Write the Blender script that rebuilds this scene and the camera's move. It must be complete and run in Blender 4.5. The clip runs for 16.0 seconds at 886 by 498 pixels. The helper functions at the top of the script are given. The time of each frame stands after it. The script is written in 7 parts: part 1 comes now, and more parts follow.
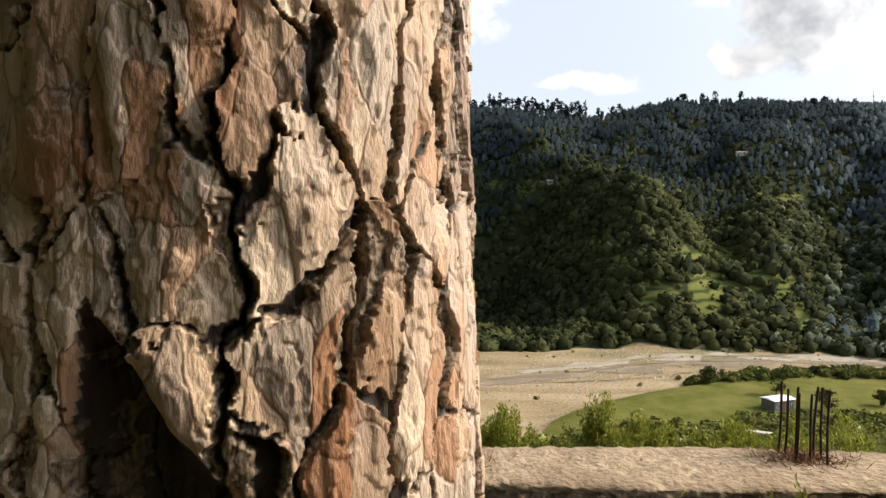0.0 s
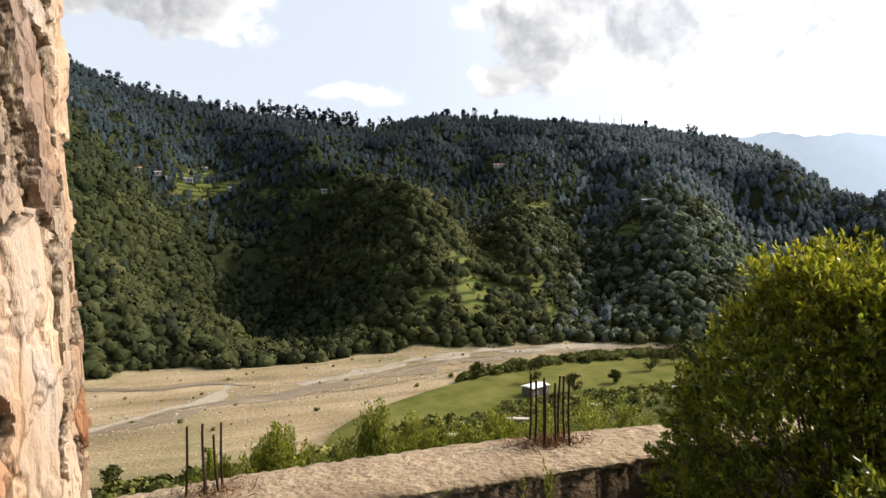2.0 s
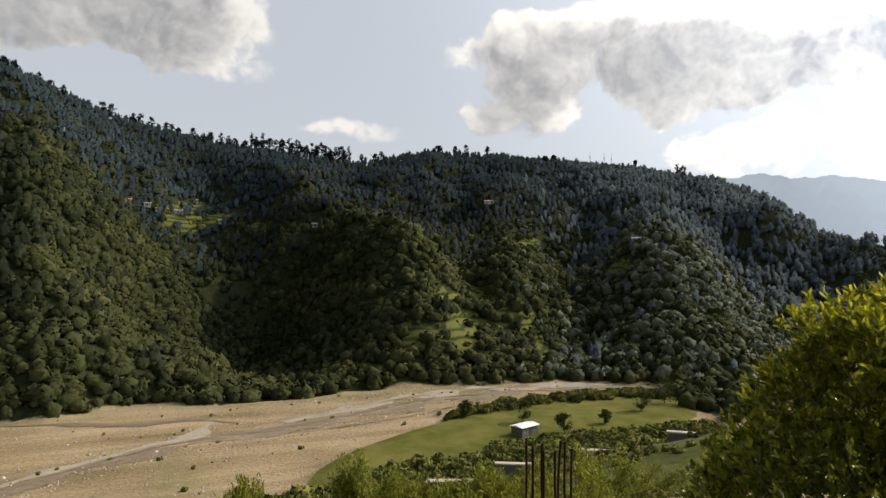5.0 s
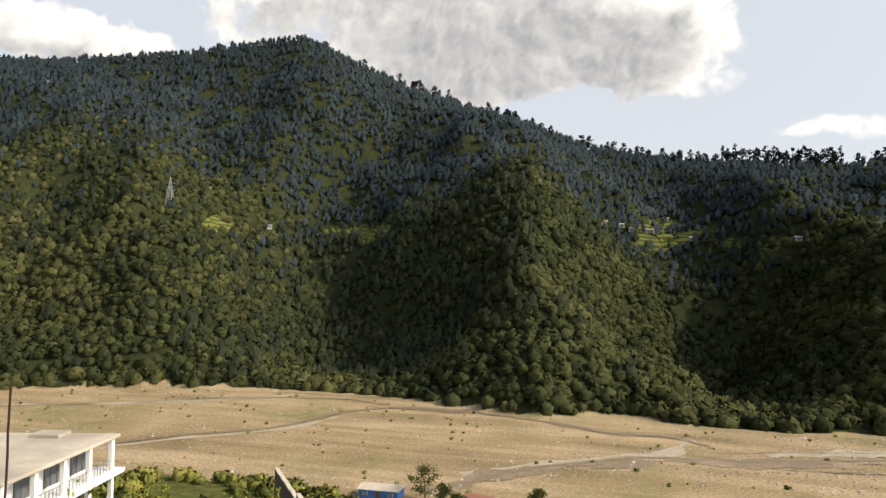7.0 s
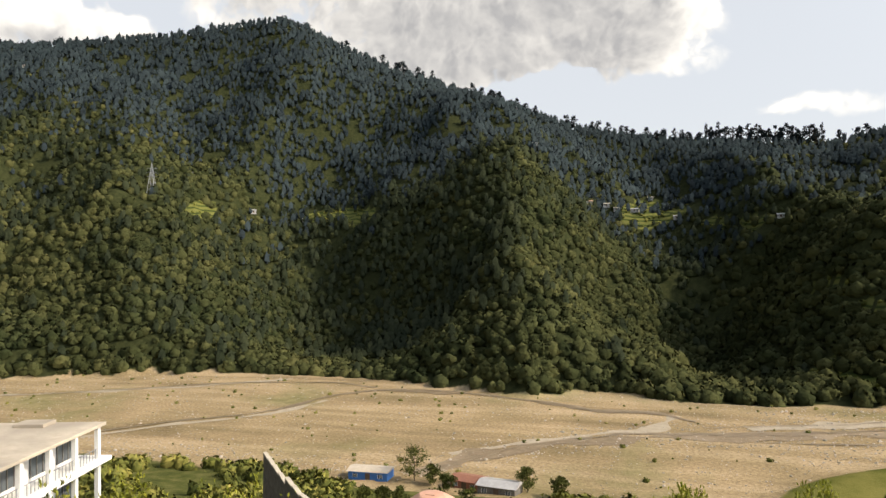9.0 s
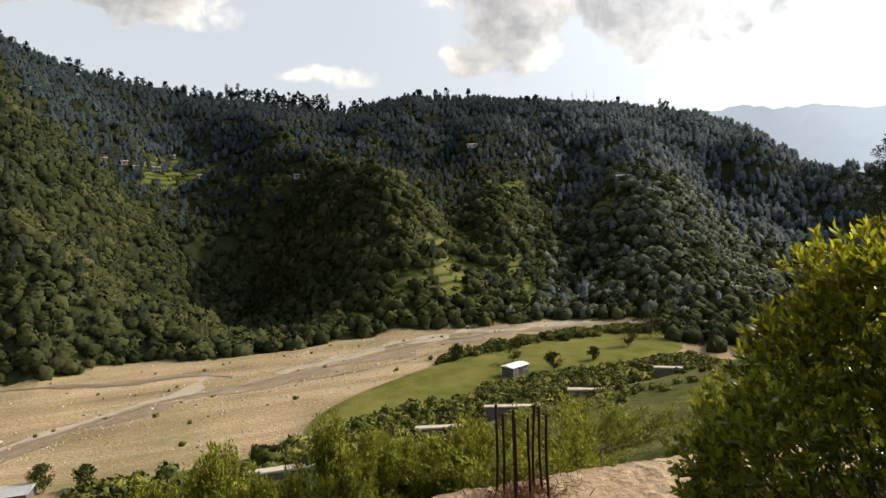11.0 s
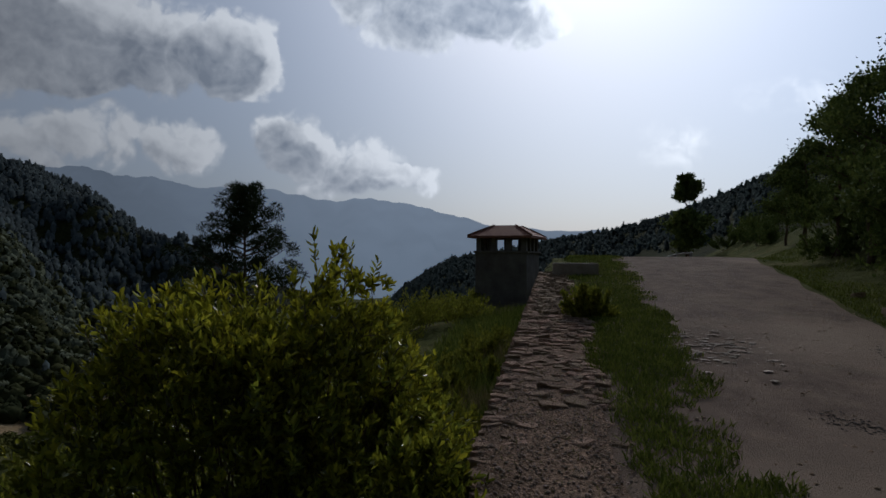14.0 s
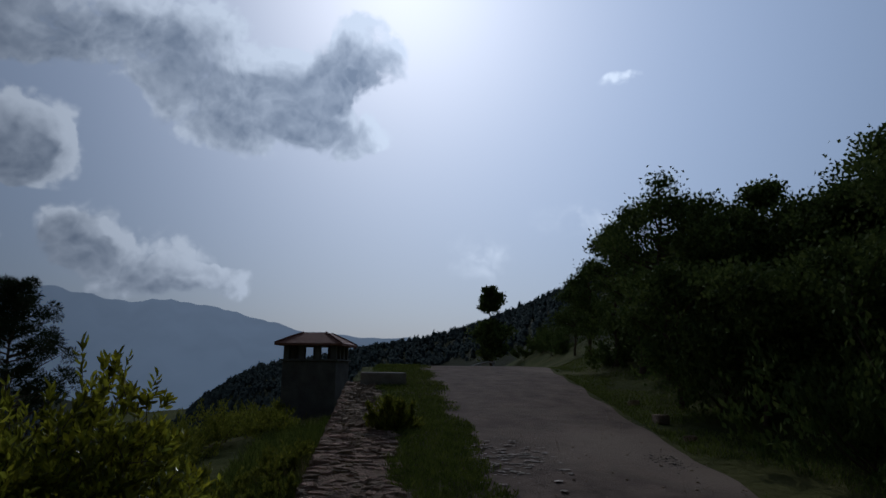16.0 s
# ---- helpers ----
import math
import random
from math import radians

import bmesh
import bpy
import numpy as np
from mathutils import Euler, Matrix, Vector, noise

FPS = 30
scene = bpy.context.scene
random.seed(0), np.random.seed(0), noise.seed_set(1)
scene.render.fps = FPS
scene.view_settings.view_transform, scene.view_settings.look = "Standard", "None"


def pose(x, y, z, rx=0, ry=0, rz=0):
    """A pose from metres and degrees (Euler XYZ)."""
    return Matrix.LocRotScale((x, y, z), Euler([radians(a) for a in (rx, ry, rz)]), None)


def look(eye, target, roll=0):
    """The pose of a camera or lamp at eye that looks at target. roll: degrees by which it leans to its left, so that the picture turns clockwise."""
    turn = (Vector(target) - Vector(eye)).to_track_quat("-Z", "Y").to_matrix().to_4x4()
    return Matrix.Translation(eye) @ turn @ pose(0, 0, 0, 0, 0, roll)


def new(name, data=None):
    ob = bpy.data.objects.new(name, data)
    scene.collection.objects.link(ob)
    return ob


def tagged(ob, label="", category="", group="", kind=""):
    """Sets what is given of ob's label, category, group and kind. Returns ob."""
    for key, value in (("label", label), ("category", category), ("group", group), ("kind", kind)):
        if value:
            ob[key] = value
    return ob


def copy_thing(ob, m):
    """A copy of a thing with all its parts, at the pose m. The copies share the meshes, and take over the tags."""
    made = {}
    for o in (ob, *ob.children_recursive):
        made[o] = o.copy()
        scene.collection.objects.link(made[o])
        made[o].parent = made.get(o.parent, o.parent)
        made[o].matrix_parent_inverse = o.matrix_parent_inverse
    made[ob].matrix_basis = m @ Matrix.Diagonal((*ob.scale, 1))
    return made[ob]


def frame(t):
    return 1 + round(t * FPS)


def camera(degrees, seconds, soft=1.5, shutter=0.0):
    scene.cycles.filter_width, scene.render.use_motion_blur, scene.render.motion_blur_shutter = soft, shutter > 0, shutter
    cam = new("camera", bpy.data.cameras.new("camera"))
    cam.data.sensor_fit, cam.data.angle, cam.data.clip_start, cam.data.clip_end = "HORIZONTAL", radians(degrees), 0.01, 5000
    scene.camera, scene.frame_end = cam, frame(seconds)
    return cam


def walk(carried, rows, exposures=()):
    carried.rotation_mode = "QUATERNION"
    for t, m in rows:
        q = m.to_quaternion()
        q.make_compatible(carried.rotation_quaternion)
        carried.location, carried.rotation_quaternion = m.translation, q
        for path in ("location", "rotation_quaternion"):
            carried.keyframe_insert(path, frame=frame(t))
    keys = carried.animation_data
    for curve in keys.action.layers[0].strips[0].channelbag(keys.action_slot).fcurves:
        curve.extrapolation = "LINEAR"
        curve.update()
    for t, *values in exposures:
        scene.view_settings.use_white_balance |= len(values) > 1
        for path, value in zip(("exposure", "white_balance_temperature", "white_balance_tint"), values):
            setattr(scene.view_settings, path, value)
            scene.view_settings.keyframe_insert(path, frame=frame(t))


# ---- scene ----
cam = camera(69.0, 16.0)
PATH = [  # seconds, eye, yaw, pitch, lean
    (0, (0.000, 0.000, 1.570), -0.07, -2.28, 0.15),
    (0.5, (0.030, 0.020, 1.570), -5.12, -2.58, -0.16),
    (1, (0.075, 0.060, 1.570), -11.73, -2.27, 1.02),
    (1.5, (0.120, 0.100, 1.570), -16.10, -2.95, 0.82),
    (2, (0.150, 0.110, 1.580), -19.77, -1.73, 1.26),
    (2.5, (0.170, 0.120, 1.580), -27.62, -2.42, -0.48),
    (3, (0.180, 0.120, 1.590), -34.04, -3.11, -0.52),
    (3.2, (0.190, 0.130, 1.590), -35.71, -2.17, -0.63),
    (5.5, (0.630, 1.180, 1.600), -13.89, 2.49, 1.18),
    (6, (0.680, 1.240, 1.600), -6.63, 3.94, 2.85),
    (6.5, (0.730, 1.281, 1.600), 5.02, 5.81, 4.03),
    (7, (0.780, 1.322, 1.600), 19.54, 3.20, 0.07),
    (7.5, (0.830, 1.363, 1.600), 20.94, 0.54, 2.32),
    (8, (0.880, 1.404, 1.600), 21.81, 0.03, 1.35),
    (8.2, (0.900, 1.420, 1.600), 22.78, 1.17, 1.40),
    (10.3, (1.030, 1.540, 1.600), -3.59, 0.23, 3.72),
    (10.5, (1.050, 1.560, 1.600), -8.13, -2.14, 4.52),
    (11, (1.090, 1.620, 1.610), -21.75, -3.44, 3.00),
    (11.5, (1.110, 1.640, 1.600), -34.05, -4.76, 1.71),
    (12, (1.130, 1.630, 1.580), -46.81, -3.98, -0.11),
    (12.5, (1.180, 1.620, 1.580), -57.36, -2.72, -0.75),
    (13, (1.210, 1.600, 1.580), -63.56, -0.96, -0.63),
    (13.5, (1.230, 1.570, 1.580), -71.50, 0.16, -0.08),
    (14, (1.250, 1.540, 1.590), -76.29, 1.03, -0.47),
    (14.5, (1.280, 1.520, 1.600), -81.85, 3.18, -1.31),
    (15, (1.300, 1.500, 1.620), -85.05, 10.55, -1.01),
    (15.5, (1.320, 1.470, 1.630), -90.37, 11.92, -1.72),
    (16, (1.330, 1.460, 1.630), -92.65, 10.62, -0.59),
]


def view(eye, yaw, pitch, lean):
    a, p = radians(yaw), radians(pitch)
    ahead = Vector((-math.sin(a) * math.cos(p), math.cos(a) * math.cos(p), math.sin(p)))
    return look(eye, Vector(eye) + 10 * ahead, -lean)


walk(cam, [(t, view(eye, yaw, pitch, lean)) for t, eye, yaw, pitch, lean in PATH],
     exposures=[(0.0, -0.15, 6500, 10), (3.0, -0.25, 6500, 10), (5.5, -0.75, 6750, 10), (6.5, -0.75, 6750, 10), (7.1, -0.25, 6850, 10), (7.6, -0.12, 6850, 10), (8.2, -0.2, 6950, 10),
                (10.5, -0.35, 6900, 10), (11.5, -0.45, 6800, 10), (12.0, -0.6, 6700, 10), (12.5, -1.7, 6350, 10), (13.0, -1.95, 6050, 10), (13.5, -2.55, 5800, 10), (14.0, -2.8, 5650, 10), (14.5, -3.0, 5500, 10),
                (15.0, -3.4, 5250, 10), (16.0, -3.4, 5150, 10)])

# ---- light: afternoon sun down the valley, broken cloud ----
SUN_AZ, SUN_EL = -87.0, 36.0


def heading(az, el=0.0):
    a, e = radians(az), radians(el)
    return Vector((-math.sin(a) * math.cos(e), math.cos(a) * math.cos(e), math.sin(e)))


sun = new("sun", bpy.data.lights.new("sun", "SUN"))
sun.data.energy, sun.data.angle, sun.data.color = 5.0, radians(0.6), (1.0, 0.90, 0.76)
sun.matrix_world = look(heading(SUN_AZ, SUN_EL) * 100, (0, 0, 0))

world = bpy.data.worlds.new("world")
scene.world = world
world.use_nodes = True
WN, WL = world.node_tree.nodes, world.node_tree.links
WN.clear()


def wnode(kind, **values):
    n = WN.new(kind)
    for key, value in values.items():
        if key in n.inputs:
            n.inputs[key].default_value = value
    return n


def wmath(op, a, b=None, clamp=False):
    n = WN.new("ShaderNodeMath")
    n.operation, n.use_clamp = op, clamp
    for socket, value in zip(n.inputs, (a, b)):
        if value is None:
            continue
        if isinstance(value, (int, float)):
            socket.default_value = value
        else:
            WL.new(value, socket)
    return n.outputs[0]


def wdot(a, vec):
    n = WN.new("ShaderNodeVectorMath")
    n.operation = "DOT_PRODUCT"
    WL.new(a, n.inputs[0])
    n.inputs[1].default_value = vec
    return n.outputs["Value"]


sky = WN.new("ShaderNodeTexSky")
sky.sky_type, sky.sun_disc = "NISHITA", False
sky.sun_elevation, sky.sun_rotation = radians(SUN_EL), radians(-SUN_AZ)
sky.air_density, sky.dust_density, sky.ozone_density = 1.0, 2.2, 1.0
coord = WN.new("ShaderNodeTexCoord")
way = coord.outputs["Generated"]
# clouds at their bearings, broken up by billows: bearing, elevation, half width, half height, weight
CUMULUS = [
    (-84.7, 26.2, 4.4, 3.4, 1.00), (-79.5, 23.6, 5.0, 3.2, 1.00), (-74.3, 22.0, 7.4, 3.6, 1.10), (-83.9, 20.6, 3.9, 1.9, 0.90), (-65.6, 26.1, 10.5, 4.1, 1.10), (-55.6, 25.2, 4.8, 3.4, 1.10), (-58.5, 17.0, 3.0, 3.1, 1.00),
    (-67.3, 8.7, 5.4, 3.1, 0.80), (-63.1, 10.3, 3.3, 2.7, 0.75), (-72.6, 7.5, 4.2, 1.6, 0.70), (-109.0, 24.4, 2.0, 0.8, 0.40), (-96.0, 9.9, 4.0, 2.5, 0.20), (-106.1, 13.0, 5.2, 2.4, 0.18),
    (-58.8, 15.7, 3.3, 2.5, 1.00), (-46.3, 9.1, 5.6, 2.5, 0.75), (-54.0, 9.4, 3.0, 2.4, 0.70)]
BANKS = [
    (-47.0, 16.9, 12.2, 4.2, 1.20), (-44.1, 14.6, 8.0, 2.6, 1.00), (-29.0, 12.7, 5.7, 1.9, 0.45), (-12.0, 12.1, 4.9, 1.0, 0.30), (11.2, 20.0, 15.1, 3.3, 1.10), (0.9, 17.0, 5.9, 1.9, 0.60),
    (-36.7, 18.2, 13.9, 4.0, 1.20), (-27.4, 13.5, 4.4, 2.2, 0.50), (18.2, 24.1, 20.0, 4.6, 1.20), (1.0, 21.3, 6.2, 3.2, 0.90), (-27.9, 16.3, 3.8, 3.4, 0.70), (10.6, 19.3, 12.3, 2.6, 1.10), (52.4, 18.7, 9.2, 2.2, 1.10)]
def wnoise(vector, scale, detail, rough):
    n = wnode("ShaderNodeTexNoise", Scale=scale, Detail=detail, Roughness=rough, Distortion=0.1)
    WL.new(vector, n.inputs["Vector"])
    return n.outputs


def wpuff(vector, scale):
    """Rounded heads in three sizes, as of cauliflower, about zero."""
    total = None
    for k, (size, share) in enumerate(((1.0, 1.0), (2.3, 0.55), (5.4, 0.30))):
        n = wnode("ShaderNodeTexVoronoi", Scale=scale * size)
        n.feature = "F1"
        WL.new(vector, n.inputs["Vector"])
        p = wmath("MULTIPLY", wmath("SUBTRACT", 0.52, n.outputs["Distance"]), share)
        total = p if total is None else wmath("ADD", total, p)
    return total


def wadd3(op, a, b, c=None):
    n = WN.new("ShaderNodeVectorMath")
    n.operation = op
    for socket, value in zip(n.inputs, (a, b, c)):
        if value is None:
            continue
        if isinstance(value, (tuple, Vector)):
            socket.default_value = value
        else:
            WL.new(value, socket)
    return n.outputs[0]


def wfused(a, b, c):
    n = WN.new("ShaderNodeMath")
    n.operation = "MULTIPLY_ADD"
    for socket, value in zip(n.inputs, (a, b, c)):
        if isinstance(value, (int, float)):
            socket.default_value = value
        else:
            WL.new(value, socket)
    return n.outputs[0]


def wrange(value, lo, hi, to_lo=0.0, to_hi=1.0):
    n = WN.new("ShaderNodeMapRange")
    n.interpolation_type = "SMOOTHSTEP"
    for key, val in (("From Min", lo), ("From Max", hi), ("To Min", to_lo), ("To Max", to_hi)):
        n.inputs[key].default_value = val
    WL.new(value, n.inputs["Value"])
    return n.outputs[0]


def cloud_drift(at):
    drift = wnoise(at, 8.0, 4.0, 0.55)
    return drift, wadd3("ADD", at, wadd3("MULTIPLY_ADD", drift["Color"], (0.12, 0.12, 0.10), (-0.06, -0.06, -0.05)))


def cloud_heads(at):
    drift, bent = cloud_drift(at)
    fine = wmath("MULTIPLY", wmath("SUBTRACT", wnoise(bent, 34.0, 6.0, 0.62)["Fac"], 0.5), 0.9)
    return wmath("ADD", wfused(wpuff(bent, 15.0), 1.25, fine), wmath("MULTIPLY", wmath("SUBTRACT", drift["Fac"], 0.5), 1.1)), bent


def cloud_depth(at, rough=1.0):
    """How thick the cloud is along the way given."""
    heads, bent = cloud_heads(at)
    bank = None
    for az, el, wide, high_, weight in CUMULUS + BANKS:
        c = heading(az, el)
        side = Vector((0, 0, 1)).cross(c).normalized()
        top = c.cross(side)
        u = wdot(bent, side / math.sin(radians(wide)))
        v = wdot(bent, top / math.sin(radians(high_)))
        q = wfused(v, v, wmath("MULTIPLY", u, u))
        d = wmath("MAXIMUM", wfused(q, -weight, 1.3 * weight), 0.0)
        bank = d if bank is None else wmath("ADD", bank, d)
    bank = wmath("MINIMUM", bank, 1.3)
    return wmath("ADD", bank, wmath("MULTIPLY", heads, wrange(bank, 0.0, 0.5, 0.0, rough))), heads


dens, heads_here = cloud_depth(way)
# light comes through from the sun's side: what lies between dims it, and each head has a bright and a dark side
sunward = heading(SUN_AZ - 6, SUN_EL + 6)
between = cloud_depth(wadd3("ADD", way, sunward * 0.048), 0.5)[0]
relief = wmath("SUBTRACT", heads_here, cloud_heads(wadd3("ADD", way, sunward * 0.014))[0])
mask = wrange(dens, 0.05, 0.80)
thick = wmath("ADD", wmath("MULTIPLY", wrange(between, 0.05, 1.45), 0.74), wmath("MULTIPLY", wrange(dens, 0.6, 2.0), 0.18))
thick = wmath("SUBTRACT", thick, wmath("MULTIPLY", relief, 0.36), True)
# thin high overcast over the upper valley
high = wdot(way, Vector((0, 0, 1)))
overcast = wmath("MULTIPLY", wrange(wdot(way, heading(12, 12)), 0.30, 0.80), wrange(high, 0.42, 0.62, 1.0, 0.0))
# brighter towards the sun, as thin cloud scatters forward
toward = wmath("MAXIMUM", wdot(way, heading(SUN_AZ - 17, SUN_EL - 4)), 0.0)
glow = wmath("ADD", wmath("MULTIPLY", wmath("POWER", toward, 3.4), 4.9), 1.0)


def wmix(fac, a, b, mode="MIX"):
    n = WN.new("ShaderNodeMix")
    n.data_type, n.blend_type, n.clamp_result = "RGBA", mode, False
    for key, value in (("Factor", fac), ("A", a), ("B", b)):
        if isinstance(value, float):
            n.inputs[key].default_value = value
        elif isinstance(value, tuple):
            n.inputs[key].default_value = (*value, 1)
        else:
            WL.new(value, n.inputs[key])
    return n.outputs["Result"]


cloud = wmix(thick, (13.0, 12.8, 12.4), wmix(overcast, (4.1, 4.5, 5.1), (5.2, 5.3, 5.6)))
veil = wmix(wrange(high, 0.55, 0.85, 0.62, 0.10), sky.outputs[0], wmix(overcast, (6.2, 6.9, 7.9), (11.2, 11.9, 13.0)))
whole = wmix(mask, veil, cloud)
gl = WN.new("ShaderNodeCombineColor")
for k in range(3):
    WL.new(glow, gl.inputs[k])
whole = wmix(1.0, whole, gl.outputs[0], "MULTIPLY")
back = WN.new("ShaderNodeBackground")
back.inputs["Strength"].default_value = 0.115
WL.new(whole, back.inputs["Color"])
wout = WN.new("ShaderNodeOutputWorld")
WL.new(back.outputs[0], wout.inputs["Surface"])

# ---- materials ----


def material(name, color, rough=0.85, second=None, scale=6.0, detail=6.0, bump=0.0, bump_scale=None, metallic=0.0, coords="Object",
             third=None, island=0.0, object_random=0.0, tint=None, translucent=0.0, spec=0.14, stretch=(1, 1, 1)):
    m = bpy.data.materials.new(name)
    m.use_nodes = True
    n, l = m.node_tree.nodes, m.node_tree.links
    b = n["Principled BSDF"]
    b.inputs["Roughness"].default_value, b.inputs["Metallic"].default_value = rough, metallic
    b.inputs["Specular IOR Level"].default_value = spec
    tc = n.new("ShaderNodeTexCoord")
    mp = n.new("ShaderNodeMapping")
    mp.inputs["Scale"].default_value = stretch
    if coords == "World":
        geo = n.new("ShaderNodeNewGeometry")
        l.new(geo.outputs["Position"], mp.inputs[0])
    else:
        l.new(tc.outputs[coords], mp.inputs[0])
    tex = n.new("ShaderNodeTexNoise")
    tex.inputs["Scale"].default_value, tex.inputs["Detail"].default_value, tex.inputs["Roughness"].default_value = scale, detail, 0.65
    l.new(mp.outputs[0], tex.inputs["Vector"])
    ramp = n.new("ShaderNodeValToRGB")
    second = second or tuple(c * 0.7 for c in color)
    ramp.color_ramp.elements[0].position, ramp.color_ramp.elements[1].position = 0.32, 0.68
    ramp.color_ramp.elements[0].color, ramp.color_ramp.elements[1].color = (*second, 1), (*color, 1)
    l.new(tex.outputs["Fac"], ramp.inputs[0])
    out = ramp.outputs[0]
    if third:
        big = n.new("ShaderNodeTexNoise")
        big.inputs["Scale"].default_value, big.inputs["Detail"].default_value = scale * 0.13, 5
        l.new(mp.outputs[0], big.inputs["Vector"])
        mr = n.new("ShaderNodeMapRange")
        mr.inputs["From Min"].default_value, mr.inputs["From Max"].default_value = 0.48, 0.66
        l.new(big.outputs["Fac"], mr.inputs["Value"])
        mx = n.new("ShaderNodeMix")
        mx.data_type = "RGBA"
        l.new(mr.outputs[0], mx.inputs["Factor"])
        l.new(out, mx.inputs["A"])
        mx.inputs["B"].default_value = (*third, 1)
        out = mx.outputs["Result"]
    for amount, source in ((island, "island"), (object_random, "object"), (tint or 0.0, "tint")):
        if not amount:
            continue
        if source == "island":
            g = n.new("ShaderNodeNewGeometry").outputs["Random Per Island"]
        elif source == "object":
            g = n.new("ShaderNodeObjectInfo").outputs["Random"]
        else:
            at = n.new("ShaderNodeAttribute")
            at.attribute_name = "tint"
            g = at.outputs["Fac"]
        mr = n.new("ShaderNodeMapRange")
        mr.inputs["To Min"].default_value, mr.inputs["To Max"].default_value = 1 - amount, 1 + amount
        l.new(g, mr.inputs["Value"])
        hs = n.new("ShaderNodeHueSaturation")
        l.new(mr.outputs[0], hs.inputs["Value"])
        hue = n.new("ShaderNodeMapRange")
        hue.inputs["To Min"].default_value, hue.inputs["To Max"].default_value = 0.5 + 0.035 * amount, 0.5 - 0.05 * amount
        l.new(g, hue.inputs["Value"])
        l.new(hue.outputs[0], hs.inputs["Hue"])
        l.new(out, hs.inputs["Color"])
        out = hs.outputs[0]
    l.new(out, b.inputs["Base Color"])
    if bump:
        bt = n.new("ShaderNodeTexNoise")
        bt.inputs["Scale"].default_value, bt.inputs["Detail"].default_value = bump_scale or scale * 3, 8
        l.new(mp.outputs[0], bt.inputs["Vector"])
        bp = n.new("ShaderNodeBump")
        bp.inputs["Strength"].default_value, bp.inputs["Distance"].default_value = 1.0, bump
        l.new(bt.outputs["Fac"], bp.inputs["Height"])
        l.new(bp.outputs[0], b.inputs["Normal"])
    if translucent:
        tr = n.new("ShaderNodeBsdfTranslucent")
        l.new(out, tr.inputs["Color"])
        mix = n.new("ShaderNodeMixShader")
        mix.inputs[0].default_value = translucent
        l.new(b.outputs[0], mix.inputs[1])
        l.new(tr.outputs[0], mix.inputs[2])
        l.new(mix.outputs[0], n["Material Output"].inputs["Surface"])
    return m


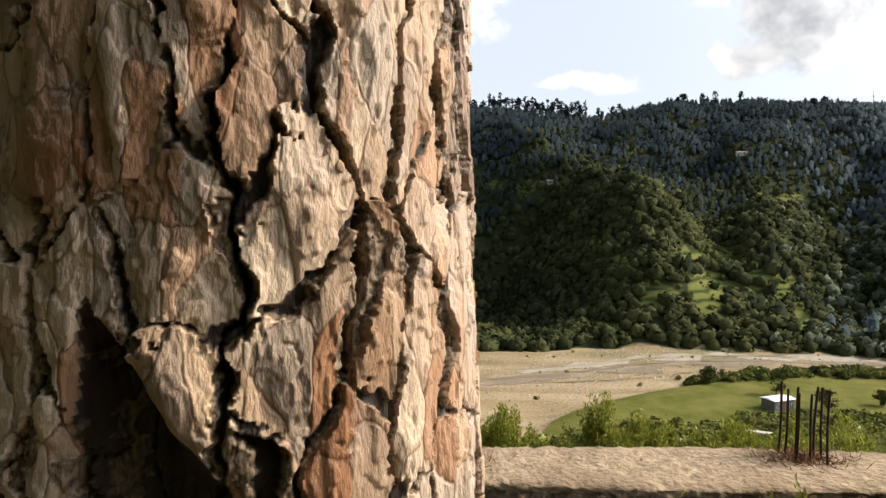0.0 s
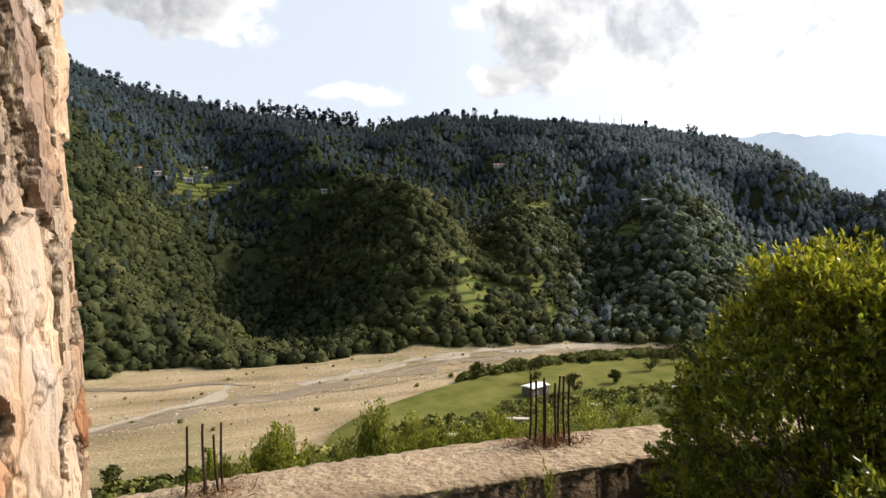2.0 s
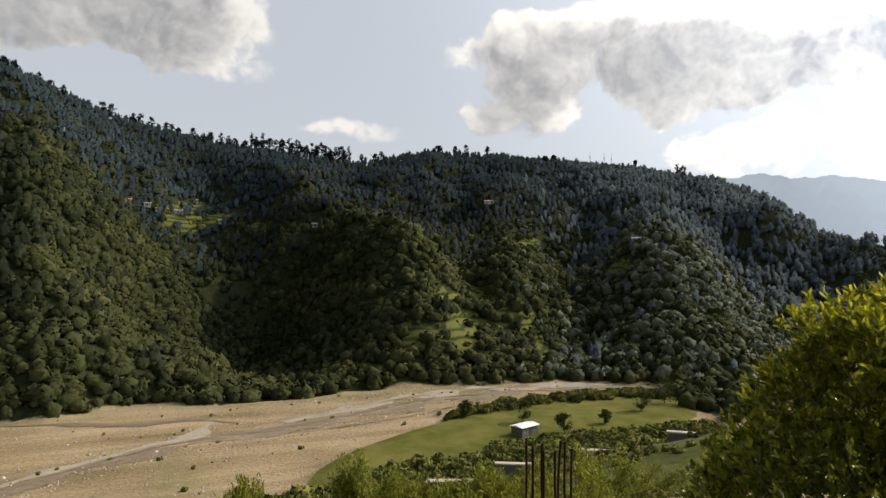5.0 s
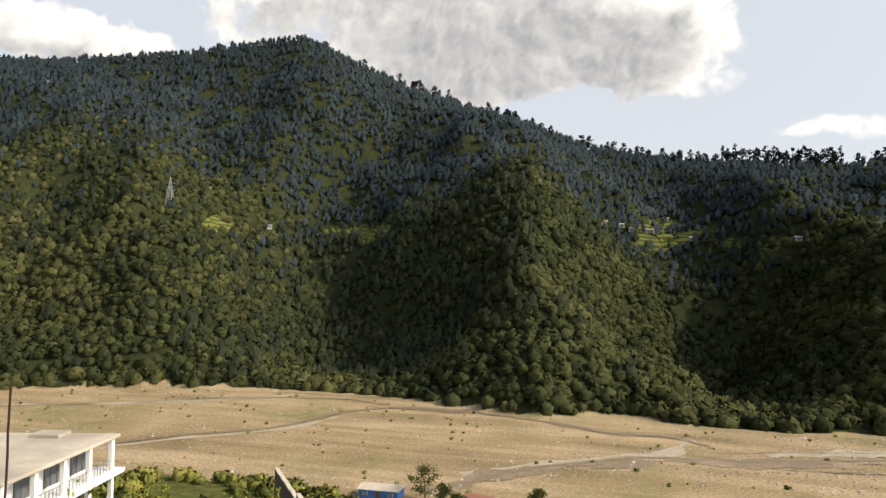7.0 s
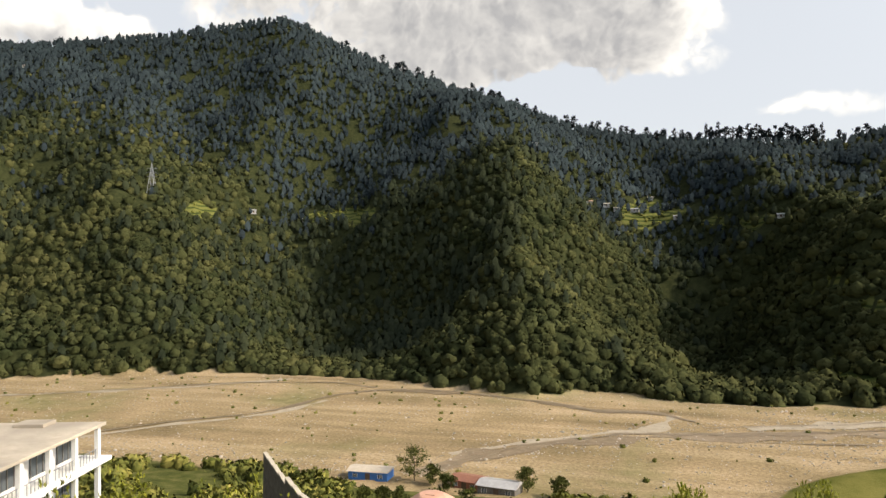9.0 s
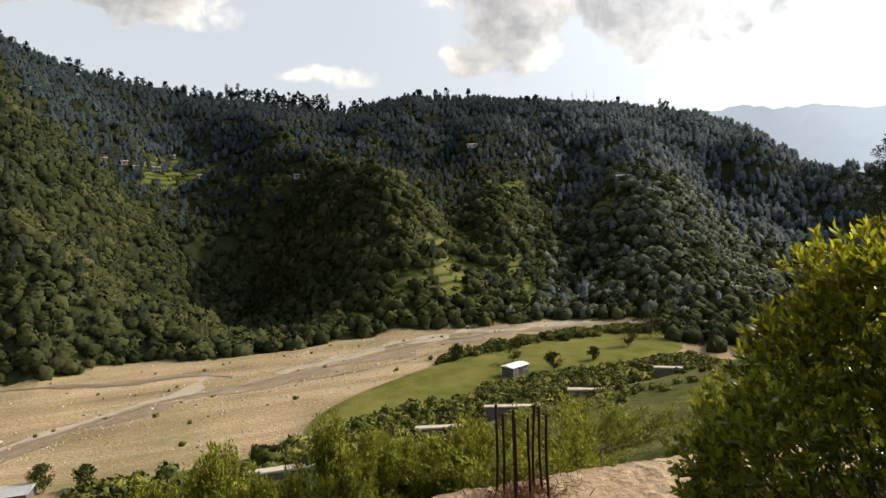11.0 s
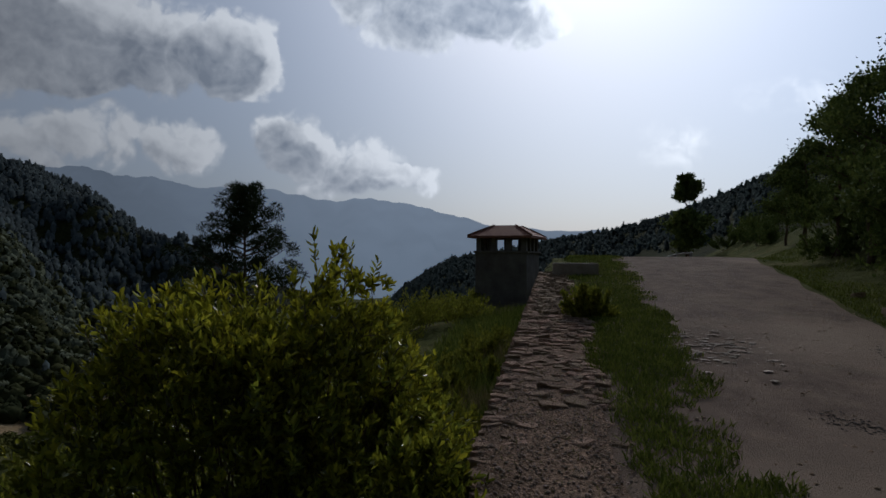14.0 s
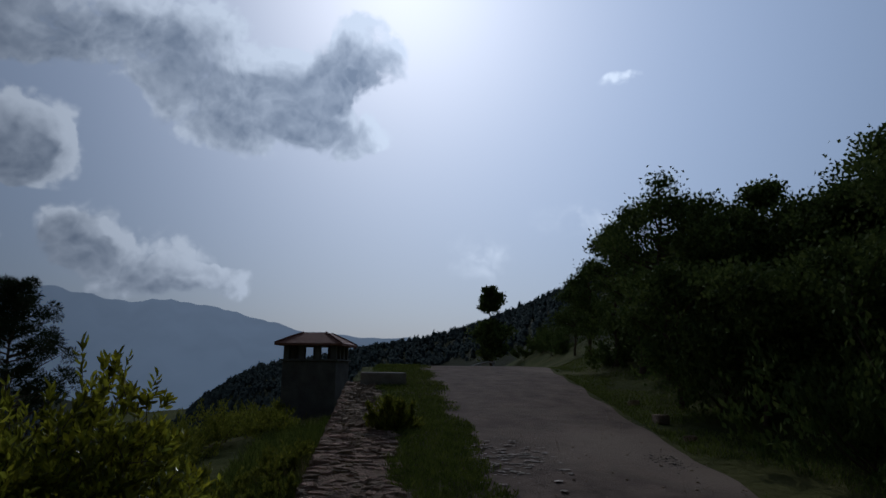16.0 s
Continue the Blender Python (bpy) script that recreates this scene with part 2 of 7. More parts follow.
MAT = {
    "shrub_leaf": material("shrub_leaf", (0.31, 0.32, 0.042), 0.5, (0.16, 0.18, 0.026), 2, island=0.35, translucent=0.35),
    "dark_leaf": material("dark_leaf", (0.17, 0.22, 0.055), 0.75, (0.085, 0.12, 0.034), 1, island=0.35, translucent=0.2, spec=0.06),
    "scrub": material("scrub", (0.165, 0.168, 0.038), 0.85, (0.09, 0.10, 0.026), 0.05, spec=0.05, island=0.35, tint=0.5, coords="World"),
    "forest": material("forest", (0.070, 0.072, 0.026), 0.9, (0.026, 0.034, 0.014), 0.014, island=0.12, tint=0.4, spec=0.03, coords="World", bump=0.5, bump_scale=0.8),
    "pine_forest": material("pine_forest", (0.034, 0.040, 0.019), 0.9, (0.020, 0.026, 0.015), 0.02, island=0.10, tint=0.25, spec=0.03, coords="World", bump=0.4, bump_scale=0.8),
    # the next four leaf colours carry the distance haze
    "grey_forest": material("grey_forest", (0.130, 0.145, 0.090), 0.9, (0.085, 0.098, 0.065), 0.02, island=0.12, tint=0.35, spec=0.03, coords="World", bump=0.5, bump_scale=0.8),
    "hazed_grey_pine": material("hazed_grey_pine", (0.082, 0.100, 0.100), 0.9, (0.058, 0.072, 0.075), 0.012, island=0.08, tint=0.25, spec=0.03, coords="World", bump=0.3, bump_scale=0.8),
    "hazed_blue_pine": material("hazed_blue_pine", (0.034, 0.045, 0.047), 0.9, (0.025, 0.034, 0.036), 0.012, island=0.08, tint=0.2, spec=0.03, coords="World", bump=0.3, bump_scale=0.8),
    "hazed_hill_leaf": material("hazed_hill_leaf", (0.066, 0.086, 0.082), 0.9, (0.046, 0.062, 0.062), 0.02, island=0.1, tint=0.3, spec=0.02, coords="World", bump=0.6, bump_scale=1.4),
    "belt_leaf": material("belt_leaf", (0.15, 0.155, 0.036), 0.85, (0.075, 0.085, 0.022), 0.2, island=0.3, tint=0.4, spec=0.05, coords="World"),
    "straw": material("straw", (0.30, 0.26, 0.12), 0.8, (0.17, 0.17, 0.06), 2, island=0.4, translucent=0.2, spec=0.06),
    "dead_straw": material("dead_straw", (0.24, 0.13, 0.06), 0.85, (0.12, 0.065, 0.03), 2, island=0.4, translucent=0.1, spec=0.06),
    "pine_needle": material("pine_needle", (0.035, 0.055, 0.02), 0.7, None, 1.5, island=0.4, translucent=0.1),
    "twig": material("twig", (0.11, 0.075, 0.045), 0.8, None, 20),
    "trunk": material("trunk", (0.16, 0.11, 0.075), 0.9, (0.07, 0.05, 0.035), 8, bump=0.02),
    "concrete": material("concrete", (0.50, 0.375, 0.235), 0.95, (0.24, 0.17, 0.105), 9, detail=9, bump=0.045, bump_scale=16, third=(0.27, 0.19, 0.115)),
    # the concrete again, stained, with the shade of the wall's front in its colour
    "shaded_stained_concrete": material("shaded_stained_concrete", (0.26, 0.18, 0.112), 0.95, (0.095, 0.065, 0.040), 5, bump=0.05, bump_scale=18, third=(0.075, 0.06, 0.042)),
    "old_concrete": material("old_concrete", (0.20, 0.185, 0.165), 0.9, (0.11, 0.10, 0.09), 1.5, bump=0.01, bump_scale=20),
    "slab_concrete": material("slab_concrete", (0.40, 0.35, 0.29), 0.9, (0.28, 0.24, 0.19), 4, bump=0.02, bump_scale=20),
    "rust": material("rust", (0.07, 0.04, 0.028), 0.75, (0.035, 0.024, 0.02), 40, metallic=0.3),
    "white_paint": material("white_paint", (0.80, 0.79, 0.76), 0.7, (0.70, 0.69, 0.66), 2),
    "roof_slab": material("roof_slab", (0.56, 0.49, 0.385), 0.85, (0.43, 0.37, 0.29), 0.8, third=(0.34, 0.295, 0.235)),
    "glass": material("glass", (0.10, 0.12, 0.13), 0.08, (0.07, 0.08, 0.09), 1, spec=0.6),
    "pink_roof": material("pink_roof", (0.60, 0.36, 0.26), 0.7, (0.52, 0.30, 0.21), 2),
    "red_roof": material("red_roof", (0.30, 0.14, 0.09), 0.7, (0.22, 0.10, 0.07), 3, bump=0.01),
    "tin": material("tin", (0.55, 0.54, 0.52), 0.45, (0.42, 0.40, 0.38), 1.2, metallic=0.3),
    "blue": material("blue", (0.05, 0.16, 0.42), 0.5, (0.04, 0.12, 0.33), 2),
    "green_roof": material("green_roof", (0.30, 0.50, 0.38), 0.6, (0.24, 0.41, 0.31), 2),
    "brick_red": material("brick_red", (0.32, 0.14, 0.09), 0.85, None, 4),
    "chip": material("chip", (0.34, 0.275, 0.22), 0.9, (0.17, 0.125, 0.09), 30, island=0.5, spec=0.08),
    "wet_gravel": material("wet_gravel", (0.255, 0.195, 0.125), 0.85, (0.165, 0.125, 0.08), 0.6, bump=0.08, bump_scale=2.5, coords="World", third=(0.29, 0.225, 0.15)),
    "stone": material("stone", (0.47, 0.335, 0.23), 0.9, (0.25, 0.17, 0.115), 14, bump=0.015, object_random=0.3),
    "dark_stone": material("dark_stone", (0.10, 0.082, 0.066), 0.95, (0.09, 0.08, 0.07), 3, bump=0.03),
    "asphalt": material("asphalt", (0.235, 0.172, 0.127), 0.95, (0.122, 0.089, 0.066), 2.6, detail=11, bump=0.012, bump_scale=90, third=(0.29, 0.222, 0.162)),
    "gravel": material("gravel", (0.43, 0.285, 0.19), 0.95, (0.08, 0.056, 0.04), 42, bump=0.035, bump_scale=45, third=(0.20, 0.135, 0.09)),
    "grass": material("grass", (0.215, 0.255, 0.05), 0.8, (0.11, 0.145, 0.03), 3, island=0.4, translucent=0.2, spec=0.08),
    "house": material("house", (0.42, 0.40, 0.36), 0.8, (0.34, 0.32, 0.29), 1),
    "pale_gravel": material("pale_gravel", (0.41, 0.35, 0.26), 0.95, (0.31, 0.26, 0.185), 0.35, bump=0.1, bump_scale=2, coords="World"),
    "river_stone": material("river_stone", (0.44, 0.39, 0.31), 0.9, (0.30, 0.26, 0.2), 1, island=0.4, coords="World"),
    "pale_stone": material("pale_stone", (0.50, 0.43, 0.35), 0.9, (0.36, 0.30, 0.24), 8, island=0.3),
    "water": material("water", (0.19, 0.14, 0.085), 0.38, (0.25, 0.19, 0.12), 0.25, bump=0.05, bump_scale=1.2, coords="World", spec=0.3),
    "steel": material("steel", (0.35, 0.36, 0.37), 0.5, None, 3, metallic=0.6),
}



def young_leaf(name, old, fresh, translucent):
    """Glossy leaves, each a little different, from deep green to the yellow of new growth by the tint of the sprig."""
    m = bpy.data.materials.new(name)
    m.use_nodes = True
    n, l = m.node_tree.nodes, m.node_tree.links
    b = n["Principled BSDF"]
    b.inputs["Roughness"].default_value, b.inputs["Specular IOR Level"].default_value = 0.27, 0.55
    at = n.new("ShaderNodeAttribute")
    at.attribute_name = "tint"
    mx = n.new("ShaderNodeMix")
    mx.data_type = "RGBA"
    l.new(at.outputs["Fac"], mx.inputs["Factor"])
    mx.inputs["A"].default_value, mx.inputs["B"].default_value = (*old, 1), (*fresh, 1)
    geo = n.new("ShaderNodeNewGeometry")
    val = n.new("ShaderNodeMapRange")
    val.inputs["To Min"].default_value, val.inputs["To Max"].default_value = 0.35, 1.65
    l.new(geo.outputs["Random Per Island"], val.inputs["Value"])
    hs = n.new("ShaderNodeHueSaturation")
    l.new(val.outputs[0], hs.inputs["Value"])
    l.new(mx.outputs["Result"], hs.inputs["Color"])
    l.new(hs.outputs[0], b.inputs["Base Color"])
    tr = n.new("ShaderNodeBsdfTranslucent")
    l.new(hs.outputs[0], tr.inputs["Color"])
    mix = n.new("ShaderNodeMixShader")
    mix.inputs[0].default_value = translucent
    l.new(b.outputs[0], mix.inputs[1])
    l.new(tr.outputs[0], mix.inputs[2])
    l.new(mix.outputs[0], n["Material Output"].inputs["Surface"])
    return m


MAT["bush_leaf"] = young_leaf("bush_leaf", (0.155, 0.182, 0.022), (0.46, 0.42, 0.02), 0.47)

# ---- mesh helpers ----


def link_mesh(name, verts, faces, mat, parent=None, label="", smooth=False, tints=None, normals=None):
    """One mesh object from arrays; faces all with the same number of corners."""
    verts, faces = np.asarray(verts, np.float32), np.asarray(faces, np.int32)
    me = bpy.data.meshes.new(name)
    k = faces.shape[1]
    me.vertices.add(len(verts))
    me.vertices.foreach_set("co", verts.ravel())
    me.loops.add(faces.size)
    me.loops.foreach_set("vertex_index", faces.ravel())
    me.polygons.add(len(faces))
    me.polygons.foreach_set("loop_start", np.arange(0, faces.size, k, dtype=np.int32))
    me.update(calc_edges=True)
    me.validate()
    me.materials.append(mat)
    if smooth:
        me.polygons.foreach_set("use_smooth", np.ones(len(faces), bool))
    if tints is not None:
        at = me.attributes.new("tint", "FLOAT", "POINT")
        at.data.foreach_set("value", np.asarray(tints, np.float32))
    if normals is not None:
        me.normals_split_custom_set_from_vertices(np.asarray(normals, np.float32))
    ob = new(name, me)
    if parent is not None:
        ob.parent = parent
    if label:
        ob["label"] = label
    return ob


def part(name, bm, mat, parent=None, label="", smooth=False):
    me = bpy.data.meshes.new(name)
    bmesh.ops.recalc_face_normals(bm, faces=bm.faces)
    bm.to_mesh(me)
    bm.free()
    me.materials.append(mat)
    if smooth:
        for p in me.polygons:
            p.use_smooth = True
    ob = new(name, me)
    if parent is not None:
        ob.parent = parent
    if label:
        ob["label"] = label
    return ob


def thing(name, label, category, at=(0, 0, 0), turn=0.0, group="", kind=""):
    ob = new(name)
    ob.empty_display_size = 0.2
    ob.matrix_world = pose(*at, 0, 0, turn)
    return tagged(ob, label, category, group, kind)


def box(bm, lo, hi, bevel=0.0, turn=0.0):
    lo, hi = Vector(lo), Vector(hi)
    m = Matrix.Translation((lo + hi) / 2) @ Matrix.Rotation(radians(turn), 4, "Z") @ Matrix.Diagonal((*(hi - lo), 1))
    r = bmesh.ops.create_cube(bm, size=1.0, matrix=m)
    if bevel:
        edges = list({e for v in r["verts"] for e in v.link_edges})
        bmesh.ops.bevel(bm, geom=edges, offset=bevel, segments=1, affect="EDGES", profile=0.5)
    return bm


def boxed(lo, hi, bevel=0.0, turn=0.0):
    return box(bmesh.new(), lo, hi, bevel, turn)


def tube(points, radii, sides=6):
    """Vertices and quads of a tapered tube along points."""
    pts = np.asarray(points, float)
    n = len(pts)
    along = np.gradient(pts, axis=0)
    along /= np.linalg.norm(along, axis=1)[:, None] + 1e-9
    ref = np.where(np.abs(along[:, 2:3]) > 0.9, np.array([[1.0, 0, 0]]), np.array([[0, 0, 1.0]]))
    u = np.cross(along, ref)
    u /= np.linalg.norm(u, axis=1)[:, None] + 1e-9
    v = np.cross(along, u)
    a = np.linspace(0, 2 * np.pi, sides, endpoint=False)
    ring = u[:, None] * np.cos(a)[None, :, None] + v[:, None] * np.sin(a)[None, :, None]
    verts = (pts[:, None] + ring * np.asarray(radii, float)[:, None, None]).reshape(-1, 3)
    i, j = np.meshgrid(np.arange(n - 1), np.arange(sides), indexing="ij")
    jn = (j + 1) % sides
    faces = np.stack([i * sides + j, i * sides + jn, (i + 1) * sides + jn, (i + 1) * sides + j], -1).reshape(-1, 4)
    return verts, faces


def gather(pieces):
    """Join (verts, faces) pairs into one pair."""
    vs, fs, k = [], [], 0
    for v, f in pieces:
        vs.append(v)
        fs.append(np.asarray(f) + k)
        k += len(v)
    return np.concatenate(vs), np.concatenate(fs)


def leaves(points, ways, length, width, rng, fold=0.15):
    """A folded four-cornered leaf at each point, pointing along its way."""
    n = len(points)
    d = ways / (np.linalg.norm(ways, axis=1)[:, None] + 1e-9)
    r = rng.normal(size=(n, 3))
    s = np.cross(d, r)
    s /= np.linalg.norm(s, axis=1)[:, None] + 1e-9
    nn = np.cross(d, s)
    ln = (length * rng.uniform(0.6, 1.25, n))[:, None]
    w = (width * rng.uniform(0.7, 1.2, n))[:, None]
    mid = points + d * ln * 0.45 + nn * ln * fold
    v = np.stack([points, mid + s * w, points + d * ln, mid - s * w], 1).reshape(-1, 3)
    f = np.arange(4 * n).reshape(n, 4)
    return v, f


def blades(points, ways, length, width, rng, fold=0.12):
    """A narrow leaf with round shoulders at each point: two halves that meet, folded, at the midrib."""
    n = len(points)
    d = ways / (np.linalg.norm(ways, axis=1)[:, None] + 1e-9)
    s = np.cross(d, rng.normal(size=(n, 3)))
    s /= np.linalg.norm(s, axis=1)[:, None] + 1e-9
    up_ = np.cross(s, d)
    ln = (length * rng.uniform(0.65, 1.2, n))[:, None]
    w = (width * rng.uniform(0.75, 1.2, n))[:, None]
    tip = points + d * ln - up_ * ln * 0.10
    low, far = points + d * ln * 0.32 + up_ * ln * fold, points + d * ln * 0.72 + up_ * ln * fold * 0.6
    v = np.stack([points, low + s * w, far + s * w * 0.85, tip, far - s * w * 0.85, low - s * w], 1).reshape(-1, 3)
    base = (np.arange(n) * 6)[:, None]
    f = np.concatenate([base + np.array([[0, 1, 2, 3]]), base + np.array([[0, 3, 4, 5]])], 1).reshape(-1, 4)
    return v, f


# ---- lie of the land ----


def soft(x, lo, hi):
    t = np.clip((x - lo) / (hi - lo), 0, 1)
    return t * t * (3 - 2 * t)


_rng = np.random.default_rng(5)
_lat = _rng.random((257, 257))


def fbm(x, y, size, octaves=4):
    total, amp, norm = 0.0, 1.0, 0.0
    for k in range(octaves):
        u, v = np.asarray(x) / size + 31.7 * k, np.asarray(y) / size + 17.3 * k
        iu, iv = np.floor(u).astype(int), np.floor(v).astype(int)
        fu, fv = u - iu, v - iv
        fu, fv = fu * fu * (3 - 2 * fu), fv * fv * (3 - 2 * fv)
        g = lambda a, b: _lat[a % 257, b % 257]
        n = (g(iu, iv) * (1 - fu) + g(iu + 1, iv) * fu) * (1 - fv) + (g(iu, iv + 1) * (1 - fu) + g(iu + 1, iv + 1) * fu) * fv
        total, norm = total + amp * (n - 0.5), norm + amp
        amp, size = amp * 0.5, size * 0.5
    return total / norm


BANK_AZ = [-75, -66, -57, -43, -37, -32, -25, -17, -9, -1.5, 4, 11, 18, 26.6, 33, 43, 56, 75]
BANK_R = [760, 640, 330, 235, 232, 234, 226, 219, 210, 205, 217, 209, 223, 253, 271, 290, 323, 360]
RIDGE_AZ = [-75, -66, -60, -55.6, -52, -49.5, -47.7, -43.6, -37, -32, -25, -19, -13, -7, 0, 7, 12.5, 17.5, 22.5, 27.3, 30, 32.3, 37, 43, 51, 56, 75]
RIDGE_EL = [-4, -3.6, -1.5, 1.2, 2.2, 4.2, 5.5, 7.2, 8.5, 9.2, 10.0, 10.3, 9.4, 10.1, 10.9, 12.4, 14.7, 16.2, 17.7, 19.5, 20.8, 21.3, 20.3, 18.9, 17.2, 16.5, 14.5]
RIDGE_R = [800, 660, 480, 500, 530, 560, 580, 620, 660, 660, 650, 640, 610, 620, 640, 650, 640, 640, 650, 670, 680, 690, 720, 760, 800, 820, 850]
SLOPE_Y = [0, 4, 10, 20, 36, 50, 66, 100, 117, 124]
SLOPE_Z = [-1.7, -2.2, -4.2, -6.6, -13.2, -21.6, -29.0, -37.0, -39.2, -40.0]
HILL_AZ = [-180, -130, -112, -103, -98, -94, -90, -85, -77, -74, -71, -67.7, -64, -60]
HILL_EL = [12, 9, 6.3, 4.6, 3.4, 2.5, 1.9, 1.1, -0.4, -2.1, -3.9, -5.5, -7, -8]
# crests of the far slope, and hollows dug to shade it: bearing at the foot, drift up to the ridge, width, height
SPURS = [(10.8, 3.4, 6.0, 38), (29.5, 3.0, 9.0, -62), (-20.0, 18.0, 4.6, 38), (-6.0, 7.0, 5.5, -30), (-27.5, 2.0, 3.0, 12), (-33.8, 2.0, 3.2, -8), (-40.5, 2.5, 5.2, 34), (43, 5, 7, 24)]


def rim(x):
    """The valley edge of the road's platform."""
    return 2.26 + 0.052 * np.clip(x - 4.5, 0, 14) - 0.8 * np.exp(-((x - 3.4) / 0.85) ** 2)


def platform(x):
    return np.where(x < 21, 0.087 * (x - 1), 1.74 - 0.02 * (x - 21)) * np.where(x < -20, 0, 1) + np.where(x < -20, -1.83, 0)


def land(x, y):
    """Height of the ground, and how much of it is river gravel, meadow and bare earth."""
    x, y = np.asarray(x, float), np.asarray(y, float)
    r = np.hypot(x - 1, y - 1)
    az = np.degrees(np.arctan2(-(x - 1), y - 1))
    plat = platform(x)
    drop = np.interp(x, [-10, 5.5, 9, 18, 26], [1.0, 1.0, 0.85, 0.9, 1.1])
    q = y - rim(x)
    left = 1.3 * np.clip(-(x + 2), 0, 18)
    q0, q = q, np.where(y > rim(x), np.hypot(q, left), q)
    hillside = np.interp(q, SLOPE_Y, SLOPE_Z) * np.where(q < 8, drop + (1 - drop) * soft(q, 1, 8), 1) + plat * (1 - soft(q, 4, 40))
    hillside = hillside + fbm(x, y, 17) * 1.6 * soft(q, 10, 30) * (1 - soft(q, 90, 112)) + fbm(x + 9, y, 2.2) * 0.25 * soft(q, 0.3, 3)
    q = q0
    z = np.where(q > 0, hillside, plat - 0.03)
    # uphill side of the road
    up = np.clip(-3.7 - y, 0, None)
    # steepened behind the road, out of view, to hold back sky light
    z = np.where(y < -3.2, z + np.interp(up, [0, 1.2, 10, 40, 200], [0, 0.5, 5.2, 20, 75]) * (1 + 0.9 * soft(-x, -4, 6)) + fbm(x, y, 4) * 0.8 * soft(up, 0.5, 4), z)
    # near-side hill down the road
    ang = np.interp(az, HILL_AZ, HILL_EL)
    goal = 1.6 + np.tan(np.radians(ang)) * 380
    k = soft(r, 70, 380) * np.where(r > 380, 1 - 0.5 * soft(r, 380, 900), 1) * (1 - soft(az, -70, -62))
    z = np.where((az < -60), z * (1 - k) + (goal + fbm(x, y, 60) * 14 * soft(r, 90, 200) * (1 - soft(r, 300, 380))) * k, z)
    # river bed and far side
    rb = np.interp(az, BANK_AZ, BANK_R) + fbm(x, y, 22) * 9
    rr = np.interp(az, RIDGE_AZ, RIDGE_R)
    zr = 1.6 + np.tan(np.radians(np.interp(az, RIDGE_AZ, RIDGE_EL))) * rr - 8
    t = np.clip((r - rb) / (rr - rb), 0, 1.6)
    relief = 0.0
    for foot, drift, width, high in SPURS:
        off = (az - foot - drift * t) / width
        relief = relief + high * np.exp(-off * off)
    relief = (relief - 17) * np.clip(t / 0.3, 0, 1) ** 0.8 * (1 - soft(t, 0.30, 1.0))
    relief = relief + fbm(x, y, 75) * 54 * soft(t, 0.02, 0.2) * (1 - soft(t, 0.75, 0.98)) + fbm(x, y, 20) * 9 * soft(t, 0, 0.1) * (1 - soft(t, 0.9, 1.0))
    climb = np.interp(t, [0, 0.03, 0.5, 1.0, 1.6], [0, 0.045, 0.50, 1.0, 0.72])
    far = -40 + (zr + 40) * climb + relief * (t < 1)
    front = (az > -75) & (az < 90)
    bed = -40 + fbm(x, y, 12) * 0.22
    z = np.where(front & (q > 112) & (r < rb), np.maximum(np.minimum(z, -39.4), bed), z)
    z = np.where(front & (r >= rb) & (q > 60), far, z)
    z = z - 130 * soft(r, 820, 1300) * (az < -40) * (az > -76)
    # meadow beside the river
    fx, fy = x - 78, y - 140
    mead = soft(1 - np.hypot((fx * 0.93 + fy * 0.36) / 62, (fy * 0.93 - fx * 0.36) / 24), -0.12, 0.12) * front
    z = np.where(mead > 0, np.maximum(z, -40 + 1.8 * mead), z)
    bare = soft(1.25 - np.hypot((x + 55) / 10, (y - 66) / 7) + 1.2 * fbm(x, y, 7), 0, 0.5) * front
    lane = np.clip(1.4 - np.abs(y - (113 + 0.10 * (x + 40) + 1.5 * fbm(x, x * 0, 12))) / 3.6, 0, 1) * ((x > -60) & (x < -14))
    gravel = soft(q, 106, 119) * front * (1 - soft((r - rb) / 6, -0.5, 0.5)) * (1 - mead)
    gravel = gravel * (1 - 0.9 * soft(-az, 52, 60))
    return z, np.maximum(gravel, np.maximum(bare * 0.9, lane)), mead, t


CLEARINGS = [  # bearing, elevation, half width, half height in degrees
    (1.0, 4.6, 4.2, 1.2), (-18.5, -5.4, 2.2, 1.2), (-15.0, -2.8, 1.0, 0.6), (-23.0, -2.2, 3.2, 0.9), (-28.0, 2.4, 2.4, 0.6), (-27.0, -4.6, 2.2, 1.5), (-31.0, 0.4, 1.8, 0.9), (-36.0, -0.2, 1.3, 1.0), (38.5, 5.6, 1.6, 0.7), (27, 5.0, 3.0, 0.6),
    (-37.5, 2.6, 1.8, 0.5), (-6, 3.6, 3.0, 0.6), (-12.5, -1.0, 1.6, 0.8),
    (-13.3, -7.8, 2.6, 0.9), (-22.6, -5.2, 2.0, 1.6), (-29.0, -7.0, 1.0, 1.4), (-33.5, -3.5, 1.4, 1.3)]


def fields(x, y, z):
    """Whether a spot of the far slope is open terraced field."""
    a, e = np.degrees(np.arctan2(-(x - 1), y - 1)), np.degrees(np.arctan2(z + 1.5, np.hypot(x - 1, y - 1)))
    best = np.zeros_like(a)
    for ca_, ce_, wa, we in CLEARINGS:
        best = np.maximum(best, 1.3 - ((a - ca_) / wa) ** 2 - ((e - ce_) / we) ** 2 + 2.6 * fbm(x, y, 26))
    return np.clip(best, 0, 1)


